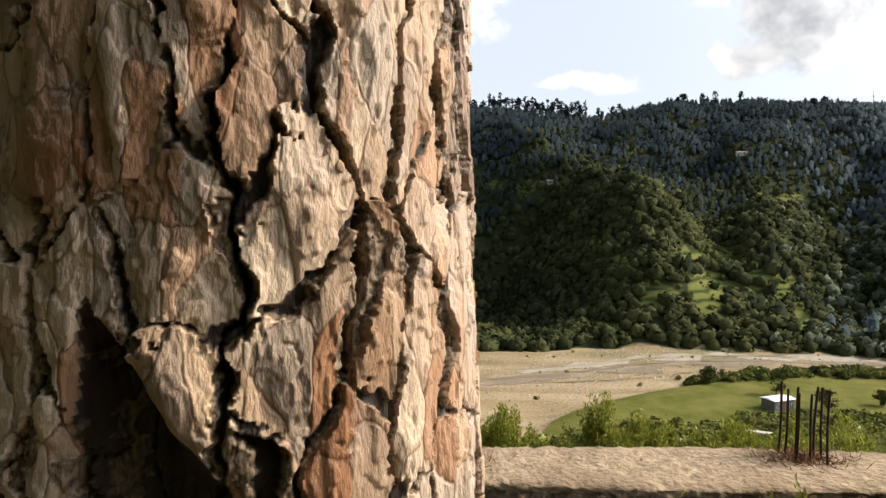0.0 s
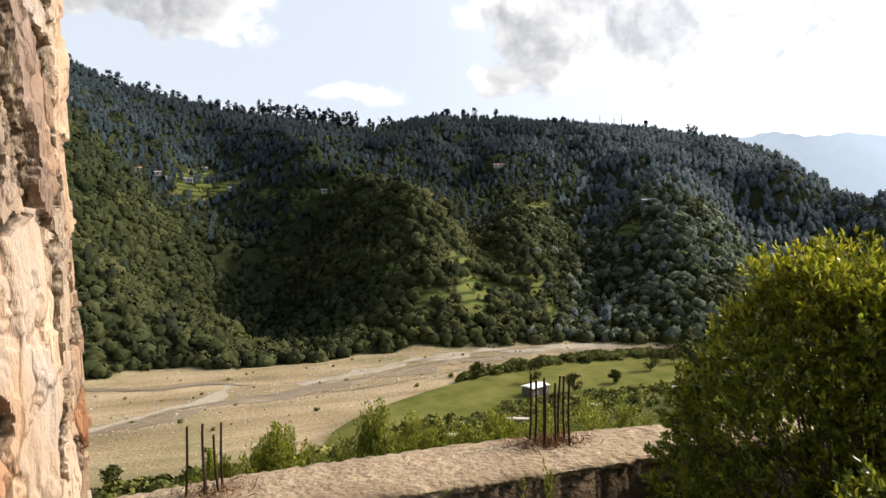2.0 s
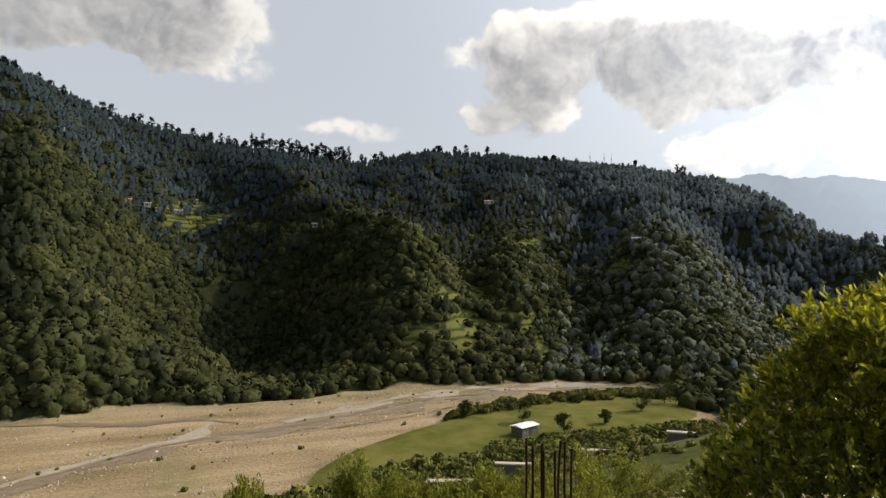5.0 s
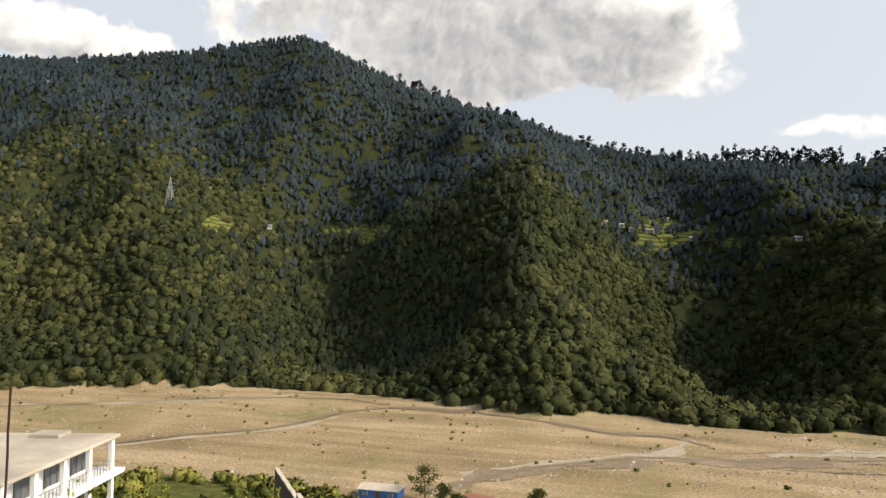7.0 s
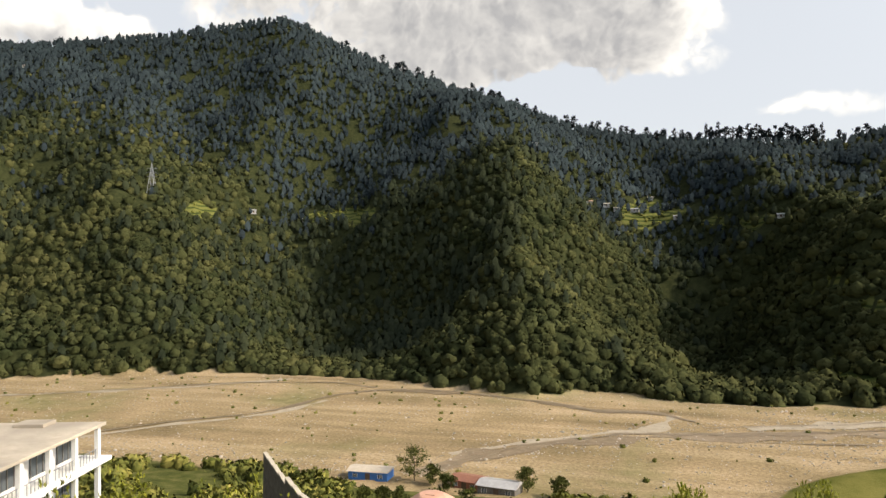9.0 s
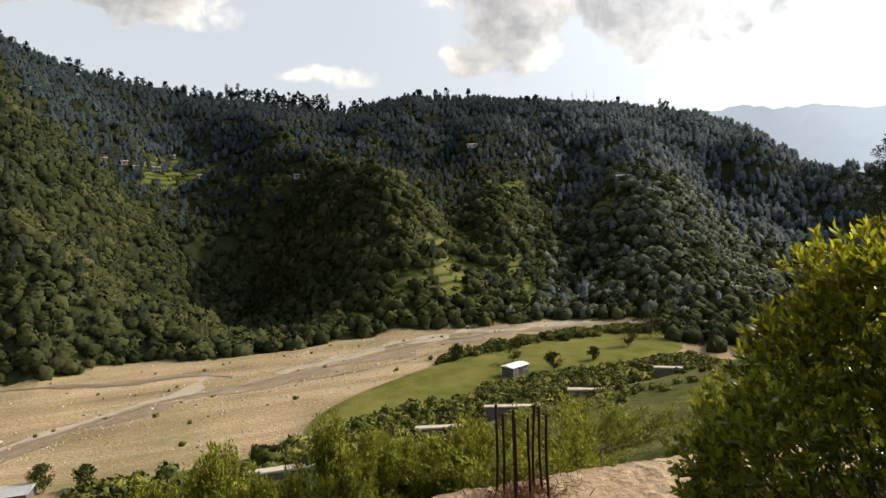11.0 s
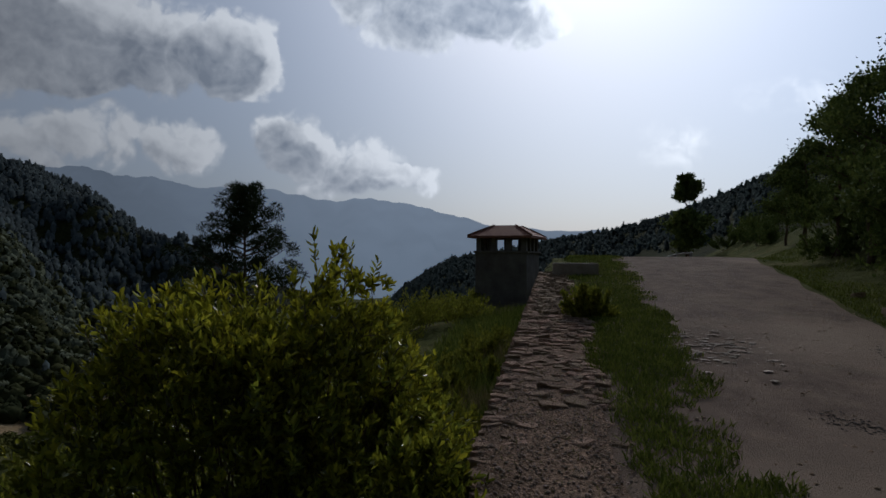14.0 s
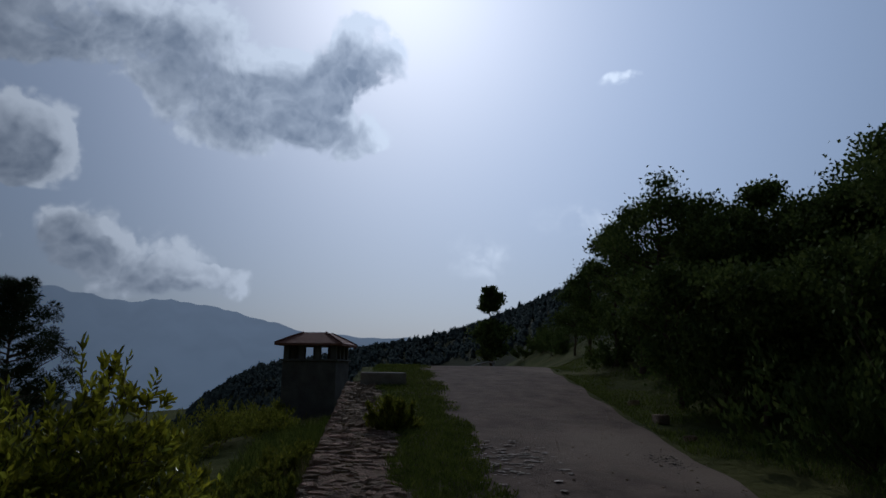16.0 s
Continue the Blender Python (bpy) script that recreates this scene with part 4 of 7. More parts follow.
def willow_bush(at, spread, height, sprigs, seed, young=0.5):
    """A rounded bush: dark stems from one foot, and upright sprigs of narrow leaves over a lumpy shell."""
    r = np.random.default_rng(seed)
    ob = thing("bush", "dense yellow-green willow-leaved bush below the roadside wall", "bush", at)
    lumps = r.normal(size=(26, 3))
    lumps[:, 2] = np.abs(lumps[:, 2]) * 0.9
    lumps /= np.linalg.norm(lumps, axis=1)[:, None]
    push = r.uniform(0.06, 0.48, 26)
    d = r.normal(size=(sprigs, 3))
    d[:, 2] = np.abs(d[:, 2]) * 1.1 - 0.25
    d /= np.linalg.norm(d, axis=1)[:, None]
    bulge = np.max(np.clip((d @ lumps.T - 0.88) / 0.12, 0, 1) ** 0.6 * push[None], axis=1)
    deep = np.where(r.random(sprigs) < 0.84, r.uniform(0.86, 1.0, sprigs), r.uniform(0.55, 0.86, sprigs))
    shell = (0.70 + bulge + r.normal(size=sprigs) * 0.03) * deep
    scale_ = np.array([spread[0], spread[1], height * 0.62])
    foot = d * shell[:, None] * scale_ + np.array([0, 0, height * 0.36])
    foot[:, 2] = np.maximum(foot[:, 2], 0.05)
    foot[:, :2] *= (1.12 - 0.50 * np.clip(foot[:, 2:] / height, 0, 1))
    aim = d * np.array([1, 1, 0.6]) * 0.6 + np.array([0, 0, 0.85]) + r.normal(size=(sprigs, 3)) * 0.44
    aim /= np.linalg.norm(aim, axis=1)[:, None]
    long_ = r.uniform(0.05, 0.12, sprigs) * (1 + 0.7 * (r.random(sprigs) < 0.06))
    per = 9
    u = (np.arange(per) + 0.5)[None] / per + r.normal(size=(sprigs, per)) * 0.02
    p = foot[:, None] + aim[:, None] * (u * long_[:, None])[..., None]
    side = np.cross(aim, r.normal(size=(sprigs, 3)))
    side /= np.linalg.norm(side, axis=1)[:, None] + 1e-9
    other = np.cross(aim, side)
    turn = np.arange(per)[None] * 2.4 + r.uniform(0, 6.28, (sprigs, 1)) + r.normal(size=(sprigs, per)) * 0.3
    splay = (1.1 - 0.55 * u)[..., None]
    w = aim[:, None] + splay * (np.cos(turn)[..., None] * side[:, None] + np.sin(turn)[..., None] * other[:, None])
    v, f = blades(p.reshape(-1, 3), w.reshape(-1, 3), 0.066, 0.0128, r)
    # new growth towards the top and at the tips is yellower
    fresh = np.clip(young * (foot[:, 2] / height) ** 2.0 * 1.15 * (deep > 0.85) + r.normal(size=sprigs) * 0.15 - 0.04, 0, 1)
    tint = np.clip(fresh[:, None] * (0.55 + 0.6 * u) + r.normal(size=(sprigs, per)) * 0.10, 0, 1)
    crown = link_mesh("crown", v, f, MAT["bush_leaf"], ob, tints=np.repeat(tint.ravel(), 6))
    crown["kind"] = "stuff"
    wood = []
    for k in range(sprigs // 36):
        tip = foot[int(r.integers(0, sprigs))] * 0.97
        root = np.array([r.normal() * 0.16 * spread[0], r.normal() * 0.16 * spread[1], -0.05])
        knee = root * 0.4 + tip * np.array([0.35, 0.35, 0.62]) + r.normal(size=3) * 0.06
        q = np.linspace(0, 1, 8)[:, None]
        wood.append(tube(root * (1 - q) ** 2 + 2 * knee * q * (1 - q) + tip * q * q, np.linspace(0.016, 0.003, 8), 4))
    for k in range(0, sprigs, 3):
        wood.append(tube([foot[k] - aim[k] * 0.1, foot[k], foot[k] + aim[k] * long_[k]], [0.0035, 0.0028, 0.0012], 3))
    v, f = gather(wood)
    link_mesh("stem_tangle", v, f, MAT["twig"], ob)["kind"] = "stuff"
    return ob


willow_bush((5.2, 3.8, -2.1), (1.85, 1.7), 3.8, 5400, 21, 0.6)
willow_bush((3.75, 2.4, -1.9), (0.85, 0.8), 2.3, 1300, 22, 0.3)
willow_bush((6.3, 3.2, -1.7), (1.15, 0.8), 2.55, 1700, 25, 0.45)
willow_bush((4.75, 2.5, -1.5), (0.75, 0.5), 2.2, 1100, 24, 0.3)
willow_bush((4.15, 2.2, -1.5), (0.45, 0.40), 2.0, 520, 26, 0.2)



def sapling(at, height, seed):
    """Upright willow-like shoots fanning from one foot, leaves all along their upper parts."""
    r = np.random.default_rng(seed)
    ob = thing("sapling", "slender leafy sapling rising out of the bush", "sapling", at)
    wood, pts, ways = [], [], []
    for k in range(15):
        a, lean = r.uniform(0, 2 * np.pi), r.uniform(0.04, 0.15)
        tall = height * r.uniform(0.78, 1.0)
        s = np.linspace(0, 1, 10)
        curve = np.stack([math.cos(a) * lean * tall * s ** 1.4, math.sin(a) * lean * tall * s ** 1.4, tall * s], 1) + np.cumsum(r.normal(size=(10, 3)) * 0.012, axis=0)
        wood.append(tube(curve, np.linspace(0.016, 0.003, 10), 4))
        shoots = [curve[5:]]
        for b in range(9):
            i0 = int(r.integers(5, 9))
            d = (curve[i0 + 1] - curve[i0]) * 1.6 + r.normal(size=3) * np.array([0.16, 0.16, 0.05])
            tw = curve[i0] + d * np.linspace(0, 1, 5)[:, None]
            wood.append(tube(tw, np.linspace(0.005, 0.002, 5), 3))
            shoots.append(tw)
        for sh in shoots:
            m = 40
            t_ = r.uniform(0, len(sh) - 1.001, m)
            i0 = t_.astype(int)
            pts.append(sh[i0] + (sh[i0 + 1] - sh[i0]) * (t_ - i0)[:, None])
            d = sh[i0 + 1] - sh[i0]
            ways.append(d / (np.linalg.norm(d, axis=1)[:, None] + 1e-9) + r.normal(size=(m, 3)) * 0.5)
    v, f = gather(wood)
    link_mesh("stem_tangle", v, f, MAT["twig"], ob)["kind"] = "stuff"
    v, f = blades(np.concatenate(pts), np.concatenate(ways), 0.085, 0.0105, r)
    link_mesh("crown", v, f, MAT["bush_leaf"], ob, tints=np.full(len(v), 0.3))["kind"] = "stuff"
    return ob


sapling((5.9, 3.92, -2.2), 3.72, 23)


def ground_z(x, y):
    return float(land(np.array([x]), np.array([y]))[0][0])


def clear_line(x, y):
    """Height up to which plants on the near slope leave the view over the valley open."""
    a = np.degrees(np.arctan2(-(x - 0.9), y - 1.4))
    e = np.interp(a, [-45, -38, -20, -8, 5, 15, 30, 37, 45, 57], [-14.5, -15.5, -17.8, -20.0, -21.5, -22, -22, -18.5, -17.5, -16])
    return 1.6 + np.tan(np.radians(e)) * np.hypot(x - 0.9, y - 1.4)


# foundation walls on the slope: ends and top, and how high plants before them may grow
WALLS = [((16.2, 34.3), (20.2, 32.2), -9.6), ((19.6, 30.9), (23.5, 28.2), -8.3), ((11.0, 31.2), (14.2, 29.9), -9.0), ((2.6, 24.2), (5.0, 23.9), -7.0), ((25.6, 31.2), (29.5, 27.8), -8.0), ((9.1, 29.3), (9.7, 29.1), -9.0)]


def room_before_walls(x, y):
    a, dist = np.degrees(np.arctan2(-(x - 1.1), y - 1.6)), np.hypot(x - 1.1, y - 1.6)
    limit = np.full(np.shape(x), 99.0)
    for (x0, y0), (x1, y1), top in WALLS:
        a0, a1 = (math.degrees(math.atan2(-(p - 1.1), q - 1.6)) for p, q in ((x0, y0), (x1, y1)))
        far = math.hypot((x0 + x1) / 2 - 1.1, (y0 + y1) / 2 - 1.6)
        sight = 1.6 + (top - 0.7 - 1.6) * dist / far
        before = (a < a0 + 1.2) & (a > a1 - 1.2) & (dist < far + 0.4)
        limit = np.where(before, np.minimum(limit, sight), limit)
    return limit


SHRUBS = [  # x, y, spread, height
    (-5.2, 8.4, 0.9, 1.9), (-6.6, 8.0, 1.1, 2.0), (-7.9, 8.6, 1.1, 2.2), (-8.3, 6.9, 1.0, 1.8), (-9.6, 8.0, 1.2, 2.2), (-4.2, 9.3, 0.9, 1.7), (-10.4, 9.6, 1.3, 2.6), (-7.0, 10.2, 1.2, 2.4), (-9.0, 11.0, 1.3, 2.6), (-5.6, 11.0, 1.2, 2.2),
    (6.2, 11.0, 1.4, 2.3), (5.0, 13.5, 1.6, 2.4), (8.5, 12.5, 1.6, 2.2), (-3.6, 9.2, 1.3, 2.3), (-5.6, 9.0, 1.4, 2.6), (-7.6, 8.5, 1.5, 2.7)]
for k, (x, y, s, h) in enumerate(SHRUBS):
    open_side = math.degrees(math.atan2(-(x - 0.9), y - 1.4)) < 34
    h = min(h * (1.5 if x < -3 else 1), float(clear_line(x, y)) - ground_z(x, y) + (0.0 if open_side and x < 0 else 9.0), float(room_before_walls(np.array(x), np.array(y))) - ground_z(x, y) + 0.2, (float(clear_line(x, y)) - ground_z(x, y)) * 1.22 + 0.3)
    if h < 0.4:
        continue
    twiggy("shrub", "leafy green shrub on the slope", "shrub", (x, y, ground_z(x, y)), (s * 1.25, s * 1.25), h, 150, 46, (0.095, 0.019), MAT["shrub_leaf"], 40 + k, group="shrubs on the slope", up=0.45, fill=0.5, bare=0.3)


# tall leafy shrubs below the concrete wall: place, spread, height of the top
for k, (x, y, s, top) in enumerate([(1.3, 13.7, 0.62, -2.5), (2.0, 13.4, 0.5, -2.6), (3.5, 13.3, 0.65, -2.25), (4.3, 13.0, 0.6, -2.4), (5.4, 12.5, 0.6, -2.2), (0.0, 13.9, 0.5, -3.1), (6.6, 12.6, 0.6, -2.6)]):
    z, top = ground_z(x, y), min(top, float(room_before_walls(np.array(x), np.array(y))) + 0.3)
    twiggy("shrub", "tall leafy yellow-green shrub on the slope", "shrub", (x, y, z), (s * 2.0, s * 1.6), top - z + 0.3, 280, 50, (0.095, 0.016), MAT["shrub_leaf"], 140 + k, group="shrubs on the slope", up=0.7, fill=0.3, bare=0.45)


# clump crowns for trees further off
def clump(seed, n=64, tall=1.0, pine=False, fine=1.0):
    """A crown of loose leaf sprays round a lumpy core, about one metre in radius."""
    r = np.random.default_rng(seed)
    d = r.normal(size=(n, 3))
    d /= np.linalg.norm(d, axis=1)[:, None]
    d[:, 2] = np.where(d[:, 2] < -0.35, -d[:, 2], d[:, 2])
    lump = r.normal(size=(7, 3))
    lump /= np.linalg.norm(lump, axis=1)[:, None]
    rad = 0.72 + 0.30 * np.max(np.clip(d @ lump.T, 0, 1) ** 4, axis=1) + r.normal(size=n) * 0.06
    if pine:
        h = r.uniform(0, 1, n)
        rad2 = np.sin(np.pi * (0.16 + 0.80 * h)) ** 0.8 * 0.80 * (0.75 + 0.5 * r.random(n))
        a = r.uniform(0, 2 * np.pi, n)
        c = np.stack([np.cos(a) * rad2, np.sin(a) * rad2, h * 2.1], 1)
        size = 0.34
        d = np.stack([np.cos(a), np.sin(a), 0.6 + 0 * a], 1)
    else:
        c = d * rad[:, None] * np.array([1, 1, 0.85 * tall])
        size = 0.40
    nrm = d + r.normal(size=(n, 3)) * (0.28 if fine == 1.0 else 0.5)
    nrm /= np.linalg.norm(nrm, axis=1)[:, None]
    s = np.cross(nrm, r.normal(size=(n, 3)))
    s /= np.linalg.norm(s, axis=1)[:, None]
    w = np.cross(nrm, s)
    k = size * fine * r.uniform(0.7, 1.35, n)[:, None]
    tri = np.stack([c + s * k, c - s * k * 0.6 + w * k * 0.8, c - s * k * 0.5 - w * k * 0.85], 1)
    verts = tri.reshape(-1, 3)
    faces = np.arange(3 * n).reshape(n, 3)
    core = bmesh.new()
    bmesh.ops.create_icosphere(core, subdivisions=1, radius=0.62 if fine < 0.6 else 0.88 if fine == 0.7 else 0.80)
    cv = np.array([v.co[:] for v in core.verts])
    cf = np.array([[v.index for v in f.verts] for f in core.faces])
    core.free()
    if pine:
        cv = cv * (1 + r.normal(size=(len(cv), 1)) * 0.10) * np.array([0.74, 0.74, 1.25]) * np.where(cv[:, 2:] > 0.3, np.array([0.85, 0.85, 1]), 1) + np.array([0, 0, 1.0])
    else:
        cv = cv * (1 + r.normal(size=(len(cv), 1)) * 0.14) * np.array([1, 1, 0.85 * tall])
    return gather([(verts, faces), (cv, cf)])


BROAD = [clump(k, 16, fine=0.7) for k in range(12)]
PINES = [clump(50 + k, 9, pine=True, fine=0.75) for k in range(8)]
FINE = [clump(80 + k, 180, fine=0.38) for k in range(6)]
TUFT = [clump(95 + k, 34, fine=0.64) for k in range(8)]


def lie(x, y, span=9.0):
    """The way the ground faces, over some metres."""
    dx = (land(x + span, y)[0] - land(x - span, y)[0]) / (2 * span)
    dy = (land(x, y + span)[0] - land(x, y - span)[0]) / (2 * span)
    n = np.stack([-dx, -dy, np.ones_like(dx)], -1)
    return n / np.linalg.norm(n, axis=1)[:, None]


def forest(name, templates, spots, sizes, mat, label, seed, facing=None, share=0.5):
    """Crowns strewn over the spots; facing: which way the canopy as a whole is turned at each."""
    r = np.random.default_rng(seed)
    vs, fs, ts, ns, k0 = [], [], [], [], 0
    pick = r.integers(0, len(templates), len(spots))
    for k, (tv, tf) in enumerate(templates):
        sel = np.where(pick == k)[0]
        if not len(sel):
            continue
        a = r.uniform(0, 2 * np.pi, len(sel))
        ca, sa = np.cos(a), np.sin(a)
        s = sizes[sel]
        x = tv[None, :, 0] * ca[:, None] - tv[None, :, 1] * sa[:, None]
        y = tv[None, :, 0] * sa[:, None] + tv[None, :, 1] * ca[:, None]
        v = np.stack([x * s[:, None], y * s[:, None], tv[None, :, 2] * s[:, None] * r.uniform(0.85, 1.3, len(sel))[:, None]], -1) + spots[sel][:, None, :]
        n = len(tv)
        fs.append((tf[None] + (np.arange(len(sel)) * n)[:, None, None] + k0).reshape(-1, 3))
        vs.append(v.reshape(-1, 3))
        if facing is not None:
            out = v - spots[sel][:, None, :] - np.array([0, 0, 0.35]) * s[:, None, None]
            out = out / (np.linalg.norm(out, axis=2)[..., None] + 1e-9) * (1 - share) + facing[sel][:, None, :] * share
            ns.append((out / (np.linalg.norm(out, axis=2)[..., None] + 1e-9)).reshape(-1, 3))
        ts.append(np.repeat(r.random(len(sel)), n))
        k0 += len(sel) * n
    ob = link_mesh(name, np.concatenate(vs), np.concatenate(fs), mat, tints=np.concatenate(ts), smooth=True, normals=np.concatenate(ns) if ns else None)
    return tagged(ob, label, "forest", kind="stuff")


def scatter(count, az0, az1, r0, r1, seed):
    r = np.random.default_rng(seed)
    az = r.uniform(az0, az1, count)
    rad = np.sqrt(r.uniform(r0 ** 2, r1 ** 2, count))
    x, y = 1 - np.sin(np.radians(az)) * rad, 1 + np.cos(np.radians(az)) * rad
    z, gr, me, t = land(x, y)
    el = np.degrees(np.arctan2(z + 3 - 1.6, rad))
    return az, rad, x, y, z, gr, me, t, el, r


az, rad, x, y, z, gr, me, t, el, r = scatter(50000, -62, 62, 190, 860, 77)
open_ = fields(x, y, z) > 0.52
side = (t > 0.0) & (rad > np.interp(az, BANK_AZ, BANK_R) - 4) & (t < 1.03) & (~open_ | (r.random(len(az)) < 0.28))
# dark pines thickened about bearing 23 in place of cloud shade, thinned at -15
pine_odds = soft(t + fbm(x, y, 130) * 0.5, 0.28, 0.62) * 0.95 + 0.04 + 0.95 * np.exp(-((az - 23) / 9) ** 2) * soft(t, 0.04, 0.16) - 0.45 * np.exp(-((az + 15) / 7) ** 2) + (fbm(x, y, 60) > 0.10) * 0.3
is_pine = r.random(len(az)) < pine_odds
keep = side & (r.random(len(az)) < np.where(is_pine, 0.95, 0.9))
b, p = keep & ~is_pine, keep & is_pine
spots = np.stack([x, y, z + 1.2], -1)
slope = lie(x, y)
# trees at the slope's end take the haze-paled colours
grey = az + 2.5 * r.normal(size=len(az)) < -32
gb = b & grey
forest("grey_forest", BROAD, spots[gb], r.uniform(2.0, 3.4, gb.sum()), MAT["grey_forest"], "broadleaf forest on the slope's end, paled in colour as by haze", 26, slope[gb], 0.40)
b &= ~grey
forest("broadleaf_forest", BROAD, spots[b], r.uniform(2.1, 3.8, b.sum()), MAT["forest"], "dense green broadleaf forest on the far slope", 5, slope[b], 0.40)
# pines high up take the haze-blue colour
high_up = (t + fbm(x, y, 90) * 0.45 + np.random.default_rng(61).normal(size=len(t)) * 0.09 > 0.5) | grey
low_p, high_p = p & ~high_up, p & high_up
forest("pine_forest", PINES, spots[low_p] - np.array([0, 0, 0.5]), r.uniform(1.8, 3.6, low_p.sum()), MAT["pine_forest"], "dark pine forest on the far slope, thickened in place of shade", 6, slope[low_p])
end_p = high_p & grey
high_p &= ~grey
forest("end_pine_forest", PINES, spots[end_p] - np.array([0, 0, 0.5]), r.uniform(1.9, 3.5, end_p.sum()), MAT["hazed_grey_pine"], "pine forest on the slope's end, greyed in colour as by haze", 36, slope[end_p], 0.6)
forest("high_pine_forest", PINES, spots[high_p] - np.array([0, 0, 0.5]), r.uniform(1.9, 3.5, high_p.sum()), MAT["hazed_blue_pine"], "dark pine forest on the upper slope, blue of haze in its colour", 16, slope[high_p], 0.88)

GROVE = [clump(120 + k, 28, fine=0.65) for k in range(8)]
az2, rad2, x2, y2, z2, _, _, t2, _, r2_ = scatter(9000, -62, 62, 195, 400, 177)
k = (t2 > 0.0) & (t2 < 0.4) & (rad2 > np.interp(az2, BANK_AZ, BANK_R) - 3) & (fields(x2, y2, z2) < 0.5)
forest("bank_forest", GROVE, np.stack([x2, y2, z2 + 1.0], -1)[k], r2_.uniform(1.3, 3.4, k.sum()), MAT["forest"], "dense green trees along the foot of the far slope", 25, lie(x2[k], y2[k]), 0.35)

fld = (fields(x, y, z) > 0.3) & (t > 0.02) & (t < 0.95)
fld &= (r.random(len(az)) < 0.8) & ~((az > 40) & (el > 9.5))
forest("field_scrub", BROAD, np.stack([x, y, z + 0.3], -1)[fld], r.uniform(0.5, 1.5, fld.sum()), MAT["scrub"], "low scrub and crops on the terraced fields", 15)

# near-side hill down the road
az, rad, x, y, z, gr, me, t, el, r = scatter(7500, -112, -63, 70, 470, 78)
k = (y - rim(x) > 14) | (rad > 120) & ((y > 10) | (rad > 150)) | ((y < -8) & (rad > 48) & (az < -90))
spots = np.stack([x, y, z + 0.6], -1)
forest("hill_forest", PINES, spots[k] - np.array([0, 0, 0.9]), r.uniform(0.9, 1.9, k.sum()) * (0.38 + rad[k] / 400), MAT["hazed_hill_leaf"], "dark forest on the hillside down the road, tinted blue as by haze", 7, lie(x[k], y[k]), 0.85)
# scrub on the near slope and beside the meadow
az, rad, x, y, z, gr, me, t, el, r = scatter(9000, -62, 62, 16, 150, 79)
q = y - rim(x)
k = (q > 14) & (q < 121) & (me < 0.25) & (gr < 0.4) & (fbm(x, y, 14) > -0.16 + 0.1 * (az > 10))
size = np.minimum(r.uniform(0.5, 1.5, len(x)) * (0.6 + rad / 160), (clear_line(x, y) - z) * 0.8)
size = np.where(rad > 62, r.uniform(0.5, 1.5, len(x)) * (0.6 + rad / 160), size)
size = np.minimum(size, (room_before_walls(x, y) - z) * 0.75)
size = np.where((rad > 17) & (rad < 105) & (z + 0.5 < room_before_walls(x, y)), np.maximum(size, 0.36 + 0.3 * r.random(len(x))), size)
open_view = (az > 8) & (az < 33.5)
size = np.where(open_view & (rad < 64), np.minimum(size, (1.3 - np.tan(np.radians(21.6)) * rad - z) * 0.75), size)
size = np.where(open_view & (rad >= 64) & (rad < 100), np.minimum(size, 0.3 + 0.35 * r.random(len(x))), size)
k &= size > 0.25
spots = np.stack([x, y, z + 0.25 * size], -1)
k &= (((x + 56) / 8) ** 2 + ((y - 66) / 5) ** 2 > 0.8) & ~((az > 10) & (az < 27) & (rad > 99))
close = k & (rad < 48)
k &= ~close
low_x, low_y = r.uniform(6, 40, 2200), r.uniform(18, 62, 2200)
low_z = land(low_x, low_y)[0]
low_size = np.minimum(r.uniform(0.28, 0.6, 2200), (room_before_walls(low_x, low_y) - low_z) * 0.75)
low_size = np.maximum(low_size, 0.2)
m = low_z + 0.15 < room_before_walls(low_x, low_y) + 0.7
forest("low_scrub", TUFT, np.stack([low_x, low_y, low_z + 0.05], -1)[m], low_size[m], MAT["scrub"], "low tufts of scrub and grass on the near slope", 28)
forest("near_scrub", FINE, spots[close], size[close], MAT["scrub"], "yellow-green scrub on the near slope", 18)
forest("scrub", TUFT, spots[k], size[k] * 1.1, MAT["scrub"], "green scrub on the near slope", 8, lie(x[k], y[k]), 0.25)


